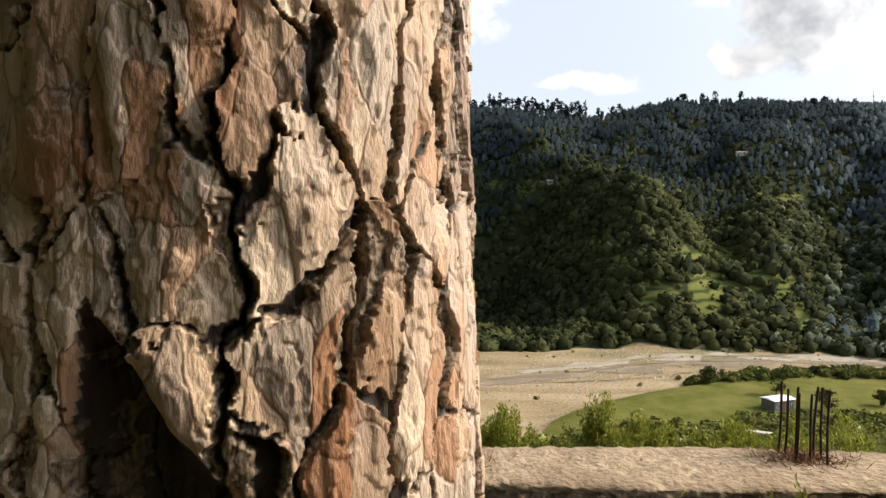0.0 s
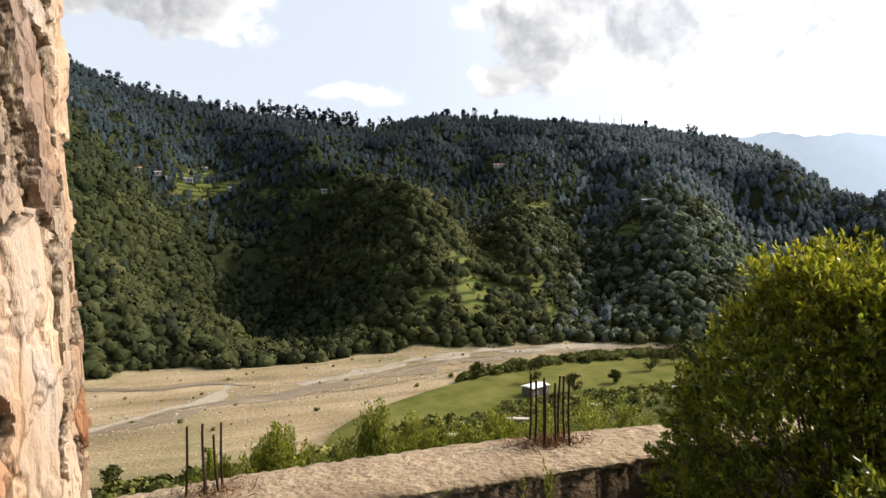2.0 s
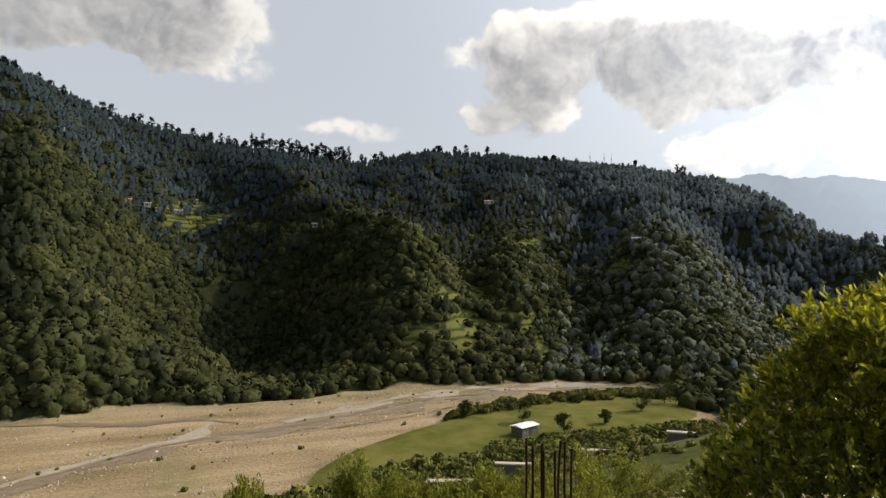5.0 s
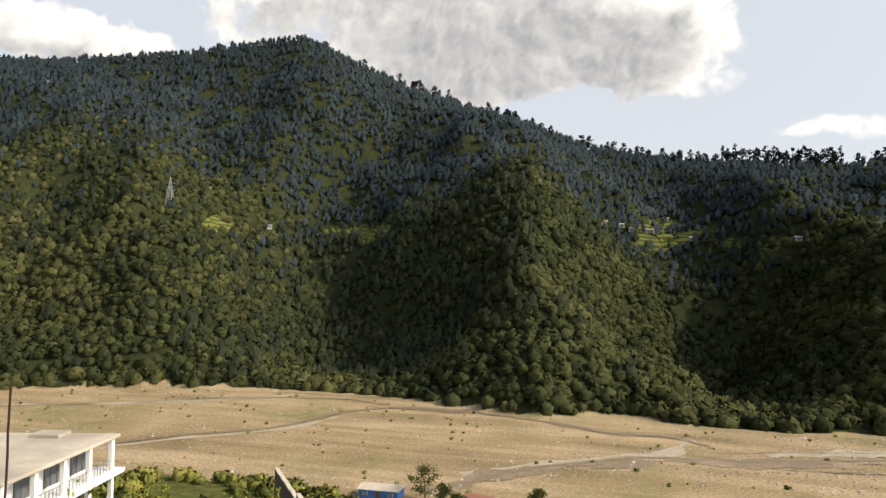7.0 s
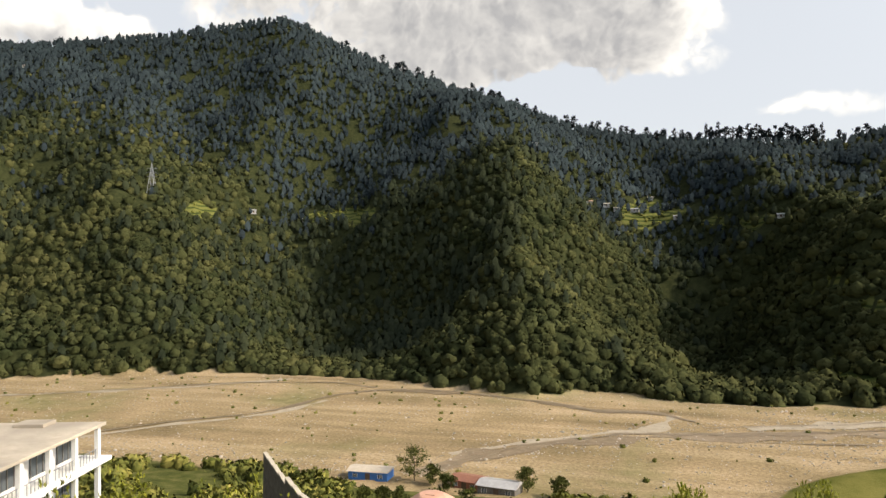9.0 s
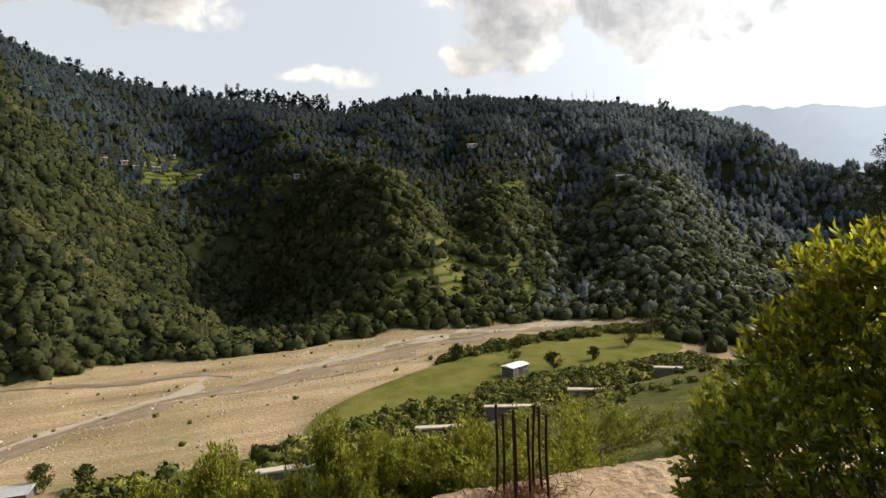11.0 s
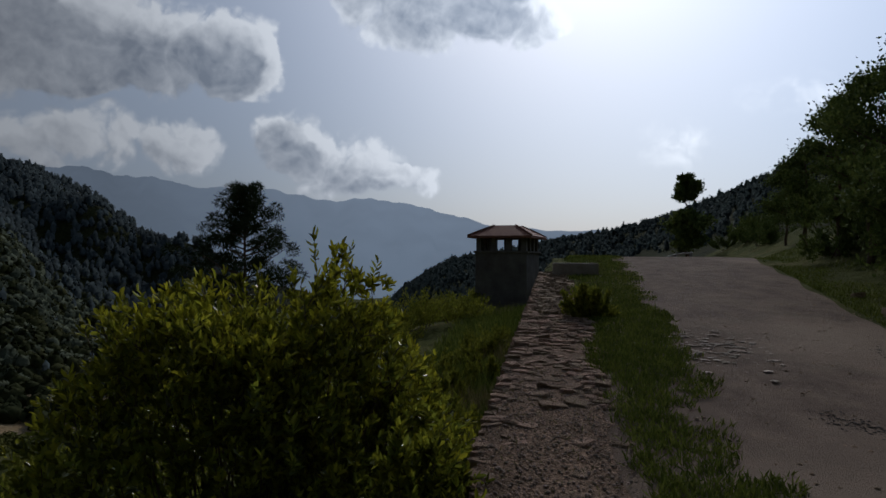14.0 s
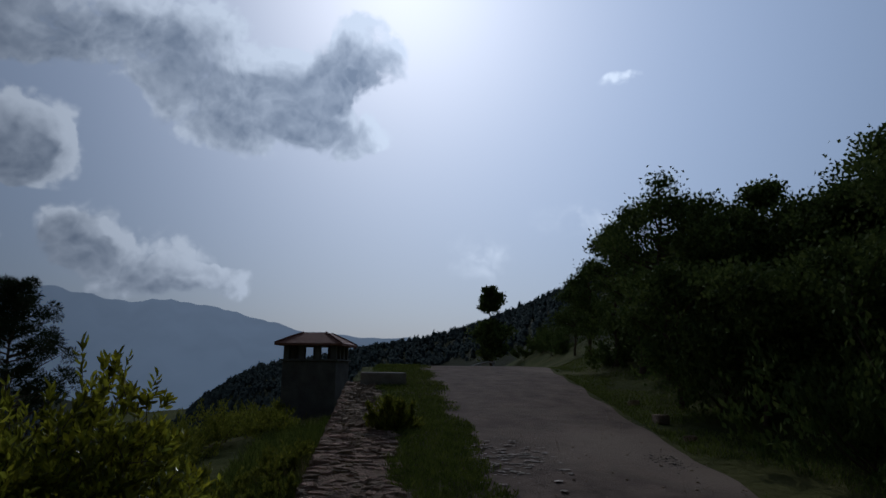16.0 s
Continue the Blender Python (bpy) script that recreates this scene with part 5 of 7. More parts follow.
# ---- river ----


def ribbon(name, pts, widths, z, mat, label, category, wobble=1.5):
    pts = np.array(pts, float)
    d = np.concatenate([[0], np.cumsum(np.linalg.norm(np.diff(pts, axis=0), axis=1))])
    s = np.arange(0, d[-1], 1.2)
    cx, cy = np.interp(s, d, pts[:, 0]), np.interp(s, d, pts[:, 1])
    ker = np.ones(9) / 9
    cx, cy = (np.convolve(np.pad(c, 4, mode="edge"), ker, "valid") for c in (cx, cy))
    tx, ty = np.gradient(cx), np.gradient(cy)
    ln = np.hypot(tx, ty) + 1e-9
    nx_, ny_ = -ty / ln, tx / ln
    w = np.interp(s / d[-1], np.linspace(0, 1, len(widths)), widths) / 2
    lo, hi = w * (0.55 + 3.6 * fbm(s, s * 0 + 1, 14)) + fbm(s, s * 0 + 40, 5) * wobble, w * (0.55 + 3.6 * fbm(s, s * 0 + 77, 14)) + fbm(s, s * 0 + 60, 5) * wobble
    rows_ = []
    for u in np.linspace(0, 1, 5):
        off = -np.maximum(lo, 0.05) * (1 - u) + np.maximum(hi, 0.05) * u
        rows_.append(np.stack([cx + nx_ * off, cy + ny_ * off, z + 0 * s], 1))
    v = np.stack(rows_, 1)
    i, j = np.meshgrid(np.arange(len(s) - 1), np.arange(4), indexing="ij")
    f = np.stack([i * 5 + j, i * 5 + j + 1, (i + 1) * 5 + j + 1, (i + 1) * 5 + j], -1).reshape(-1, 4)
    ob = link_mesh(name, v.reshape(-1, 3), f, mat)
    return tagged(ob, label, category, kind="structure")


MAIN = [(-60, 118), (-45, 126), (-36, 142), (-22, 155), (-6, 166), (5, 170), (16, 170), (31, 176), (44, 179), (57, 187), (78, 193), (100, 191), (125, 186), (150, 180)]
ribbon("wet_gravel_bar", [(2, 166), (18, 169), (34, 174), (52, 180), (74, 189), (100, 189)], [6, 9, 10, 9, 6], -39.865, MAT["wet_gravel"], "damp brown gravel along the stream", "gravel", 4)
ribbon("gravel_bar", [(-45, 138), (-30, 152), (-16, 162), (-2, 171), (7, 190)], [3, 5, 6, 5], -39.875, MAT["pale_gravel"], "pale dry gravel bar along the stream", "gravel")
ribbon("gravel_bar", [(20, 178), (40, 186), (60, 195), (80, 199), (110, 196), (140, 188)], [6, 12, 12, 9], -39.88, MAT["pale_gravel"], "pale dry gravel bar along the stream", "gravel", 4)
ribbon("gravel_bar", [(-235, 158), (-200, 172), (-170, 188), (-130, 218)], [3, 4, 4, 3], -39.875, MAT["pale_gravel"], "pale dry gravel bar along the stream", "gravel")
ribbon("gravel_bar", [(-140, 128), (-126, 146), (-108, 160), (-98, 186)], [3, 4, 4, 3], -39.87, MAT["pale_gravel"], "pale dry gravel bar along the stream", "gravel")
ribbon("stream", [(-48, 120), (-40, 138), (-27, 149), (-12, 158), (0, 165), (9, 165), (24, 168)], [9, 12, 10, 7, 5, 3], -39.86, MAT["wet_gravel"], "damp brown gravel along the stream", "gravel", 4)
ribbon("stream", [(10, 176), (26, 182), (42, 187), (62, 196), (86, 200), (112, 196)], [1, 1.5, 2, 2, 1.5], -39.85, MAT["water"], "narrow stream arm in the gravel bed", "stream", 2.0)
ribbon("stream", [(20, 165), (40, 168), (58, 172), (74, 180), (96, 184)], [1, 1.2, 1.6, 1.2], -39.85, MAT["water"], "narrow stream arm in the gravel bed", "stream", 2.0)
ribbon("stream", MAIN, [5, 4, 3, 4, 3.5, 3, 4, 4], -39.84, MAT["water"], "shallow brown stream in the gravel bed", "stream", 3.0)
ribbon("stream", [(-140, 134), (-127, 150), (-109, 164), (-103, 186), (-94, 204), (-66, 206), (-46, 201), (-21, 192), (0, 189), (12, 182)], [2.0, 2.4, 3.6, 7.0, 6.5, 4.5], -39.835, MAT["water"], "narrow stream arm in the gravel bed", "stream", 0.8)
ribbon("stream", [(-250, 152), (-223, 160), (-190, 178), (-150, 205), (-110, 214), (-90, 207)], [1.6, 2.0, 2.4], -39.835, MAT["water"], "narrow stream arm in the gravel bed", "stream", 0.6)

# stones strewn over the bed
r = np.random.default_rng(61)
sv = np.array([[1, 0, 0], [-1, 0, 0], [0, 1, 0], [0, -1, 0], [0, 0, 0.7], [0, 0, -0.4], [0.6, 0.6, 0.35], [-0.6, 0.5, 0.3], [-0.5, -0.6, 0.4], [0.6, -0.5, 0.3]]) * 0.5
sf = np.array([[0, 6, 4], [6, 2, 4], [2, 7, 4], [7, 1, 4], [1, 8, 4], [8, 3, 4], [3, 9, 4], [9, 0, 4], [0, 2, 6], [2, 1, 7], [1, 3, 8], [3, 0, 9]])
n = 19000
sx, sy = r.uniform(-240, 150, n), r.uniform(117, 222, n)
m = np.array(MAIN)
near_main = np.abs(sy - np.interp(sx, m[:, 0], m[:, 1])) < 12 + 14 * (sx > 25)
zz_, gr_, _, t_ = land(sx, sy)
k = (gr_ > 0.6) & ((r.random(n) < 0.35) | near_main)
size = r.uniform(0.15, 0.5, n) ** 1.0 * np.where(near_main, 1.25, 1.0) * (1 + (r.random(n) < 0.05) * 0.9)
spots = np.stack([sx, sy, zz_ + 0.03], -1)[k]
forest("river_stones", [(sv, sf)], spots, size[k], MAT["river_stone"], "pale stones strewn over the dry river bed", 9)
bpy.data.objects["river_stones"]["category"] = "stones"
# low bushes on the bed
k = (gr_ > 0.6) & (r.random(n) < 0.014)
forest("bed_scrub", TUFT, np.stack([sx, sy, zz_ + 0.1], -1)[k], r.uniform(0.15, 0.8, k.sum()), MAT["scrub"], "scattered low bushes on the river bed", 10)
# trees along the lower river
n = 420
aa, rr2 = r.uniform(-66, -40, n), r.uniform(185, 300, n)
rr2 = np.where(aa < -52, rr2 + 120 * r.random(n), rr2)
tx_, ty_ = 1 - np.sin(np.radians(aa)) * rr2, 1 + np.cos(np.radians(aa)) * rr2
forest("riverside_trees", BROAD, np.stack([tx_, ty_, land(tx_, ty_)[0] + 1.5], -1), r.uniform(2.2, 4.2, n), MAT["forest"], "dark trees along the lower river", 13)
# scrub belt and trees round the meadow
n = 520
u = r.random(n)
bx = np.interp(u, [0, 0.35, 0.7, 1], [66, 88, 115, 140]) + r.normal(size=n) * 3
by = np.interp(u, [0, 0.35, 0.7, 1], [163, 172, 168, 160]) + r.normal(size=n) * 3.2
bz = land(bx, by)[0]
forest("scrub_belt", FINE, np.stack([bx, by, bz + 0.5], -1), 0.5 + 1.5 * r.random(n) ** 1.6, MAT["belt_leaf"], "belt of green scrub between meadow and river", 12)
# scrub creeping over the meadow's near edge
n = 1500
bx, u = r.uniform(22, 122, n), r.random(n)
edge = np.interp(bx, [22, 39, 52, 60, 84, 100, 122], [119, 126, 123, 129, 131, 129, 133]) + 2.5 * fbm(bx, bx * 0.3, 9)
by = edge - 34 * u ** 1.3
bz = land(bx, by)[0]
forest("meadow_scrub", TUFT, np.stack([bx, by, bz + 0.3], -1), 0.4 + 1.3 * r.random(n) ** 1.4, MAT["belt_leaf"], "dark green scrub along the meadow's near edge", 19)


def crown_tree(name, label, at, height, crown, mat, seed, pine=False, group="", sprays=900, size=0.35, low=0.25):
    """A single tree: tapered trunk with limbs and a crown of many sprays in clumps."""
    r = np.random.default_rng(seed)
    ob = thing(name, label, "tree", at, 0, group)
    zs = np.linspace(0, height * 0.95, 9)
    pts = np.stack([r.normal(size=9) * 0.012 * height, r.normal(size=9) * 0.012 * height, zs], 1)
    pts[0, :2] = 0
    wood = [tube(pts, np.linspace(height * 0.02, height * 0.004, 9), 7)]
    p, w = [], []
    n = 26 if pine else 22
    for k in range(n):
        u = r.uniform(0.3 if pine else low, 0.97)
        base = np.array([np.interp(u * height, zs, pts[:, 0]), np.interp(u * height, zs, pts[:, 1]), u * height])
        a = r.uniform(0, 2 * np.pi)
        prof = (math.sin(math.pi * min(1, (u - low + 0.05) / (1.05 - low)) ** 0.9) if not pine else (1.08 - u) * 1.35 * min(1, (u - 0.22) / 0.2))
        reach = crown * max(0.15, prof) * r.uniform(0.65, 1.1)
        tip = base + np.array([math.cos(a) * reach, math.sin(a) * reach, reach * (0.35 if pine else 0.55)])
        wood.append(tube([base, (base + tip) / 2 + np.array([0, 0, -0.04 * height * 0.3]), tip], [height * 0.006, height * 0.004, height * 0.0015], 5))
        m = sprays // n
        c = base + (tip - base) * r.uniform(0.45, 1.05, m)[:, None] + r.normal(size=(m, 3)) * crown * np.array([0.17, 0.17, 0.11])
        p.append(c)
        w.append((c - base) * 0.5 / (crown + 0.1) + r.normal(size=(m, 3)) * 0.7 + np.array([0, 0, 0.45]))
    v, f = gather(wood)
    link_mesh("trunk", v, f, MAT["trunk"], ob)
    v, f = leaves(np.concatenate(p), np.concatenate(w), size, size * (0.22 if pine else 0.32), r)
    link_mesh("crown", v, f, mat, ob)["kind"] = "stuff"
    return ob


def pine_tree(name, label, at, height, reach, seed, group=""):
    """A pine: bare lower trunk, rising limbs that end in rounded needle tufts."""
    r = np.random.default_rng(seed)
    ob = thing(name, label, "tree", at, 0, group)
    zs = np.linspace(0, height, 11)
    pts = np.stack([np.cumsum(r.normal(size=11) * 0.05), np.cumsum(r.normal(size=11) * 0.05), zs], 1)
    wood = [tube(pts, np.linspace(height * 0.014, 0.03, 11), 8)]
    p, w = [], []
    for k in range(58):
        u = 0.40 + 0.59 * (k + r.random()) / 58
        base = np.array([np.interp(u * height, zs, pts[:, 0]), np.interp(u * height, zs, pts[:, 1]), u * height])
        a = k * 2.4 + r.normal() * 0.4
        out = reach * (1.12 - u) / 0.60 * r.uniform(0.6, 1.15) * min(1, (u - 0.32) / 0.12)
        tip = base + np.array([math.cos(a) * out, math.sin(a) * out, 0.38 * out + 0.15])
        wood.append(tube([base, base * 0.5 + tip * 0.5 - np.array([0, 0, 0.06 * out]), tip], [0.07, 0.05, 0.015], 5))
        for s_ in range(4):
            c = base + (tip - base) * (0.42 + 0.19 * s_) + r.normal(size=3) * 0.16 * (0.4 + out * 0.4)
            n = 120
            d = r.normal(size=(n, 3)) + np.array([0, 0, 0.35])
            d /= np.linalg.norm(d, axis=1)[:, None]
            p.append(c + d * (0.46 * r.random(n) ** 0.5)[:, None] * np.array([1.15, 1.15, 0.7]))
            w.append(d + r.normal(size=(n, 3)) * 0.3)
    v, f = gather(wood)
    link_mesh("trunk", v, f, MAT["trunk"], ob)
    v, f = leaves(np.concatenate(p), np.concatenate(w), 0.36, 0.034, r)
    link_mesh("crown", v, f, MAT["pine_needle"], ob)["kind"] = "stuff"
    return ob


def on_ground(az, rad, sink=0.1):
    h = heading(az)
    x, y = 1.2 + h.x * rad, 1.5 + h.y * rad
    return (x, y, ground_z(x, y) - sink)


px, py, pz = on_ground(-59.2, 58)
pine_tree("pine_tree", "dark pine tree standing below the road", (px, py, pz), 7.5 - pz, 5.6, 3)
px, py, pz = on_ground(-97.0, 46)
crown_tree("roadside_tree", "tall tree with a round top beyond the road's crest", (px, py, pz), 7.5 - pz, 0.8, MAT["dark_leaf"], 4, sprays=4000, size=0.24, low=0.66)
px, py, pz = on_ground(-97.1, 44.5)
crown_tree("roadside_tree", "bushy dark tree beyond the road's crest", (px, py, pz), 4.7 - pz, 1.35, MAT["dark_leaf"], 14, sprays=4500, size=0.26)
VALLEY_TREES = [(77, 147, 5.0), (81, 134, 4.5), (124, 151, 7.0), (95, 138, 3.2), (66, 158, 4.0), (112, 146, 5.0), (-44.5, 118.5, 6.2), (-40.5, 117, 3.6), (-22.5, 118, 4.2), (-16, 116, 3.6), (-35.6, 112, 3.0)]
for k in range(46):
    a_, d_ = 8.5 + 17 * (k + 0.5 + 0.5 * math.sin(7.3 * k)) / 46, 74 + 32 * ((k * 0.618) % 1.0)
    VALLEY_TREES.append((0.9 - math.sin(radians(a_)) * d_, 1.4 + math.cos(radians(a_)) * d_, 1.7 + 1.5 * ((k * 0.377) % 1.0)))
for k, (x0, y0, h0) in enumerate(VALLEY_TREES):
    crown_tree("valley_tree", "small round green tree on the valley floor", (x0, y0, ground_z(x0, y0) - 0.1), h0, h0 * 0.46, MAT["belt_leaf"], 700 + k, group="trees on the valley floor", sprays=1100 if k < 11 else 700, size=0.40, low=0.12)
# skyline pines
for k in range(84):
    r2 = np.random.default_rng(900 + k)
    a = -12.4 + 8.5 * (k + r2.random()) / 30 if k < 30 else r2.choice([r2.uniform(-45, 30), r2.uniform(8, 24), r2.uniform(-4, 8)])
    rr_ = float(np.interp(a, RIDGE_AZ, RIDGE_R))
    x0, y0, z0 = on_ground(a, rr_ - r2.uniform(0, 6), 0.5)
    crown_tree("ridge_pine", "pine tree standing on the ridge line", (x0, y0, z0), r2.uniform(13, 20) if k < 30 else r2.uniform(9, 14), r2.uniform(2.0, 3.0), MAT["hazed_blue_pine"], 900 + k, False, "pines on the ridge", sprays=170, size=1.7)

# wooded bank on the uphill side
BANK_TREES = [  # bearing, distance, top's elevation, crown radius
    (-111.8, 15.5, 16.0, 1.15), (-109.6, 17, 13.6, 1.0), (-107.6, 19, 12.2, 0.85), (-105.6, 23, 9.4, 0.9), (-104.2, 28, 7.0, 0.9), (-114.5, 15, 13.6, 1.2), (-119.6, 15, 14.8, 0.8), (-117, 14, 12.4, 1.1), (-122, 14, 12.6, 1.2),
    (-125.2, 14, 14.2, 0.7), (-128.6, 13.5, 17.0, 1.3), (-132, 11, 14, 1.7), (-112.5, 12.5, 8.0, 1.1), (-118.5, 11, 7.5, 1.1), (-125, 10.5, 9.0, 1.2)]
for k, (a, rad_, el_, cr) in enumerate(BANK_TREES):
    px, py, pz = on_ground(a, rad_)
    crown_tree("bank_tree", "dense dark tree on the uphill bank", (px, py, pz), 1.6 + math.tan(radians(el_)) * rad_ - pz, cr, MAT["dark_leaf"], 60 + k, group="trees on the uphill bank", sprays=7500, size=0.095)
# unseen wood added behind the road to keep sky light off the near trunk
screen_tree = None
for k, a in enumerate(range(-162, -282, -8)):
    px, py, pz = on_ground(a, 8.0 + 3.0 * (k % 2))
    if screen_tree is None:
        screen_tree = crown_tree("bank_tree", "dense dark tree on the uphill bank", (px, py, pz), 9.5, 2.9, MAT["dark_leaf"], 90, group="trees on the uphill bank", sprays=3600, size=0.42, low=0.1)
    else:
        copy_thing(screen_tree, pose(px, py, pz, 0, 0, 40 * k))

# ---- lookout hut ----
hut = thing("lookout_hut", "small concrete lookout hut with a hipped brown roof", "hut", (25.8, 4.97, 0), -8)
HW, ZE = 0.98, 2.52
part("hut_body", boxed((-HW, -HW, -3.0), (HW, HW, 1.95), 0.02), MAT["old_concrete"], hut)
for sx in (-1, -0.33, 0.33, 1):
    for sy in (-1, -0.33, 0.33, 1):
        if max(abs(sx), abs(sy)) == 1:
            cx, cy = sx * (HW - 0.12), sy * (HW - 0.12)
            part("pillar", boxed((cx - 0.10, cy - 0.10, 1.95), (cx + 0.10, cy + 0.10, ZE - 0.03), 0.01), MAT["old_concrete"], hut)
bm = bmesh.new()
EV = 1.22
lo = [bm.verts.new((sx * EV, sy * EV, ZE - 0.08)) for sx, sy in ((-1, -1), (1, -1), (1, 1), (-1, 1))]
mi = [bm.verts.new((sx * EV, sy * EV, ZE)) for sx, sy in ((-1, -1), (1, -1), (1, 1), (-1, 1))]
hi = [bm.verts.new((sx * 0.42, sy * 0.42, ZE + 0.42)) for sx, sy in ((-1, -1), (1, -1), (1, 1), (-1, 1))]
bm.faces.new(lo[::-1])
bm.faces.new(hi)
for k in range(4):
    bm.faces.new((lo[k], lo[(k + 1) % 4], mi[(k + 1) % 4], mi[k]))
    bm.faces.new((mi[k], mi[(k + 1) % 4], hi[(k + 1) % 4], hi[k]))
hut_roof = part("roof", bm, MAT["red_roof"], hut)
for sx, sy in ((-1, -1), (1, -1), (1, 1), (-1, 1)):
    v, f = tube([(sx * EV, sy * EV, ZE + 0.02), (sx * 0.82, sy * 0.82, ZE + 0.24), (sx * 0.42, sy * 0.42, ZE + 0.43)], [0.028, 0.028, 0.028], 6)
    link_mesh("hip_cap", v, f, MAT["red_roof"], hut_roof)
part("ledge", boxed((-HW - 0.06, -HW - 0.06, 1.89), (HW + 0.06, HW + 0.06, 1.965), 0.01), MAT["old_concrete"], hut)

# ---- foundation walls on the slope ----
for (x0, y0), (x1, y1), top in WALLS:
    a = math.atan2(y1 - y0, x1 - x0)
    ln = math.hypot(x1 - x0, y1 - y0)
    w = thing("foundation_wall", "pale concrete foundation wall among scrub", "wall", (x0, y0, top), math.degrees(a), "foundation walls")
    part("wall_face", boxed((0, -0.05, -3.2), (ln, 0.26, -0.1), 0.02), MAT["old_concrete"], w)
    part("coping", boxed((-0.08, -0.10, -0.1), (ln + 0.08, 0.31, 0.0), 0.02), MAT["roof_slab"], w)

# ---- white building ----
WB_TURN = math.degrees(math.atan2(35.8 - 50.9, -46.4 + 51.1))
wb = thing("white_building", "white two-storey building with a flat roof and open gallery", "building", (-51.3, 50.9, -13.0), WB_TURN)
LN, DP = 15.8, -20.0
part("roof", boxed((-0.5, DP, -0.3), (LN, 0.6, 0.0), 0.03), MAT["roof_slab"], wb)
part("roof_hatch", boxed((-0.2, -7.2, 0.0), (1.8, -4.2, 0.35), 0.03), MAT["roof_slab"], wb)
part("floor_slab", boxed((-0.9, DP + 0.5, -3.75), (LN, 0.95, -3.35), 0.03), MAT["white_paint"], wb)
part("inner_wall", boxed((0.8, DP + 1, -11.5), (LN - 0.5, -1.9, -0.3)), MAT["white_paint"], wb)
for k in range(5):
    cx = 0.0 + k * 3.75
    part("column", boxed((cx, -0.1, -3.35), (cx + 0.42, 0.32, -0.3), 0.02), MAT["white_paint"], wb)
    part("column", boxed((cx, -0.1, -11.5), (cx + 0.42, 0.32, -3.75), 0.02), MAT["white_paint"], wb)
for k in range(4):
    cx = 0.95 + k * 3.75
    for z0, z1 in ((-3.0, -0.8), (-7.4, -4.6)):
        pane = part("window", boxed((cx, -1.9, z0), (cx + 2.6, -1.82, z1)), MAT["glass"], wb)
        for dx in (0, 0.84, 1.68, 2.52):
            part("window_frame", boxed((cx + dx, -1.82, z0), (cx + dx + 0.08, -1.75, z1)), MAT["old_concrete"], pane)
    rail = part("railing", boxed((cx - 0.5, 0.1, -2.45), (cx + 2.75, 0.16, -2.38)), MAT["steel"], wb)
    for dx in np.arange(-0.4, 2.7, 0.5):
        part("baluster", boxed((cx + dx, 0.11, -3.35), (cx + dx + 0.05, 0.15, -2.45)), MAT["steel"], rail)

# ---- stone boundary wall ----
bw = thing("boundary_wall", "grey stepped boundary wall running down the slope", "wall")
run = [(-46, 70), (-42.5, 66.6), (-38.2, 62.4), (-34.3, 58.8), (-29.5, 55.9), (-25.5, 53.9), (-21, 52.5), (-15, 50.5)]
for k in range(len(run) - 1):
    for s in (0, 0.5):
        xa, ya = np.array(run[k]) * (1 - s) + np.array(run[k + 1]) * s
        xb, yb = np.array(run[k]) * (0.5 - s) + np.array(run[k + 1]) * (0.5 + s)
        ln = math.hypot(xb - xa, yb - ya)
        seg = part("wall_panel", boxed((0, -0.2, -9.0), (ln, 0.2, 0.0), 0.03), MAT["old_concrete"], bw)
        part("coping", boxed((0, -0.25, 0.0), (ln, 0.25, 0.14), 0.02), MAT["roof_slab"], seg)
        seg.matrix_world = pose(xa + 0.8, ya, -20.75 - 0.25 * ((k + s) % 2), 0, 6.0 if k < 4 else 2.0, math.degrees(math.atan2(yb - ya, xb - xa)))

# boulders and bare earth beside the white building
r = np.random.default_rng(44)
BOULDERS = [stone_mesh(60 + k) for k in range(5)]
for k in range(16):
    x0, y0, w0 = float(-55 + 9 * r.normal() * 0.5), float(66 + 6 * r.normal() * 0.5), float(0.35 + 1.1 * r.random() ** 2)
    ob = new("boulder", BOULDERS[k % 5])
    ob.matrix_world = pose(x0, y0, ground_z(x0, y0) + 0.2 * w0, r.normal() * 10, r.normal() * 10, r.uniform(0, 180)) @ Matrix.Diagonal((w0, w0 * 0.8, w0 * 0.7, 1))
    tagged(ob, "pale brown boulder on the bare slope", "rock", "boulders on the slope")

# ---- riverside houses ----


def gazebo(x, y, z):
    g = thing("gazebo", "octagonal pavilion with a faded pink roof", "pavilion", (x, y, z))
    bm = bmesh.new()
    bmesh.ops.create_cone(bm, cap_ends=True, segments=8, radius1=2.6, radius2=1.3, depth=0.8, matrix=Matrix.Translation((0, 0, -0.7)))
    part("roof", bm, MAT["pink_roof"], g)
    bm = bmesh.new()
    bmesh.ops.create_cone(bm, cap_ends=True, segments=8, radius1=2.05, radius2=2.05, depth=8.0, matrix=Matrix.Translation((0, 0, -5.1)))
    part("wall", bm, MAT["brick_red"], g)
    for k in range(8):
        a = math.pi / 4 * k
        pn = part("window", boxed((-0.45, 1.85, -2.8), (0.45, 1.95, -1.5)), MAT["glass"], g)
        part("frame_bar", boxed((-0.04, 1.95, -2.85), (0.04, 1.99, -1.45)), MAT["white_paint"], pn)
        pn.matrix_local = Matrix.Rotation(a, 4, "Z")
    part("cap", boxed((-0.5, -0.5, -0.3), (0.5, 0.5, -0.22), 0.03), MAT["pink_roof"], g)


gazebo(-21.2, 63.2, -20.9)


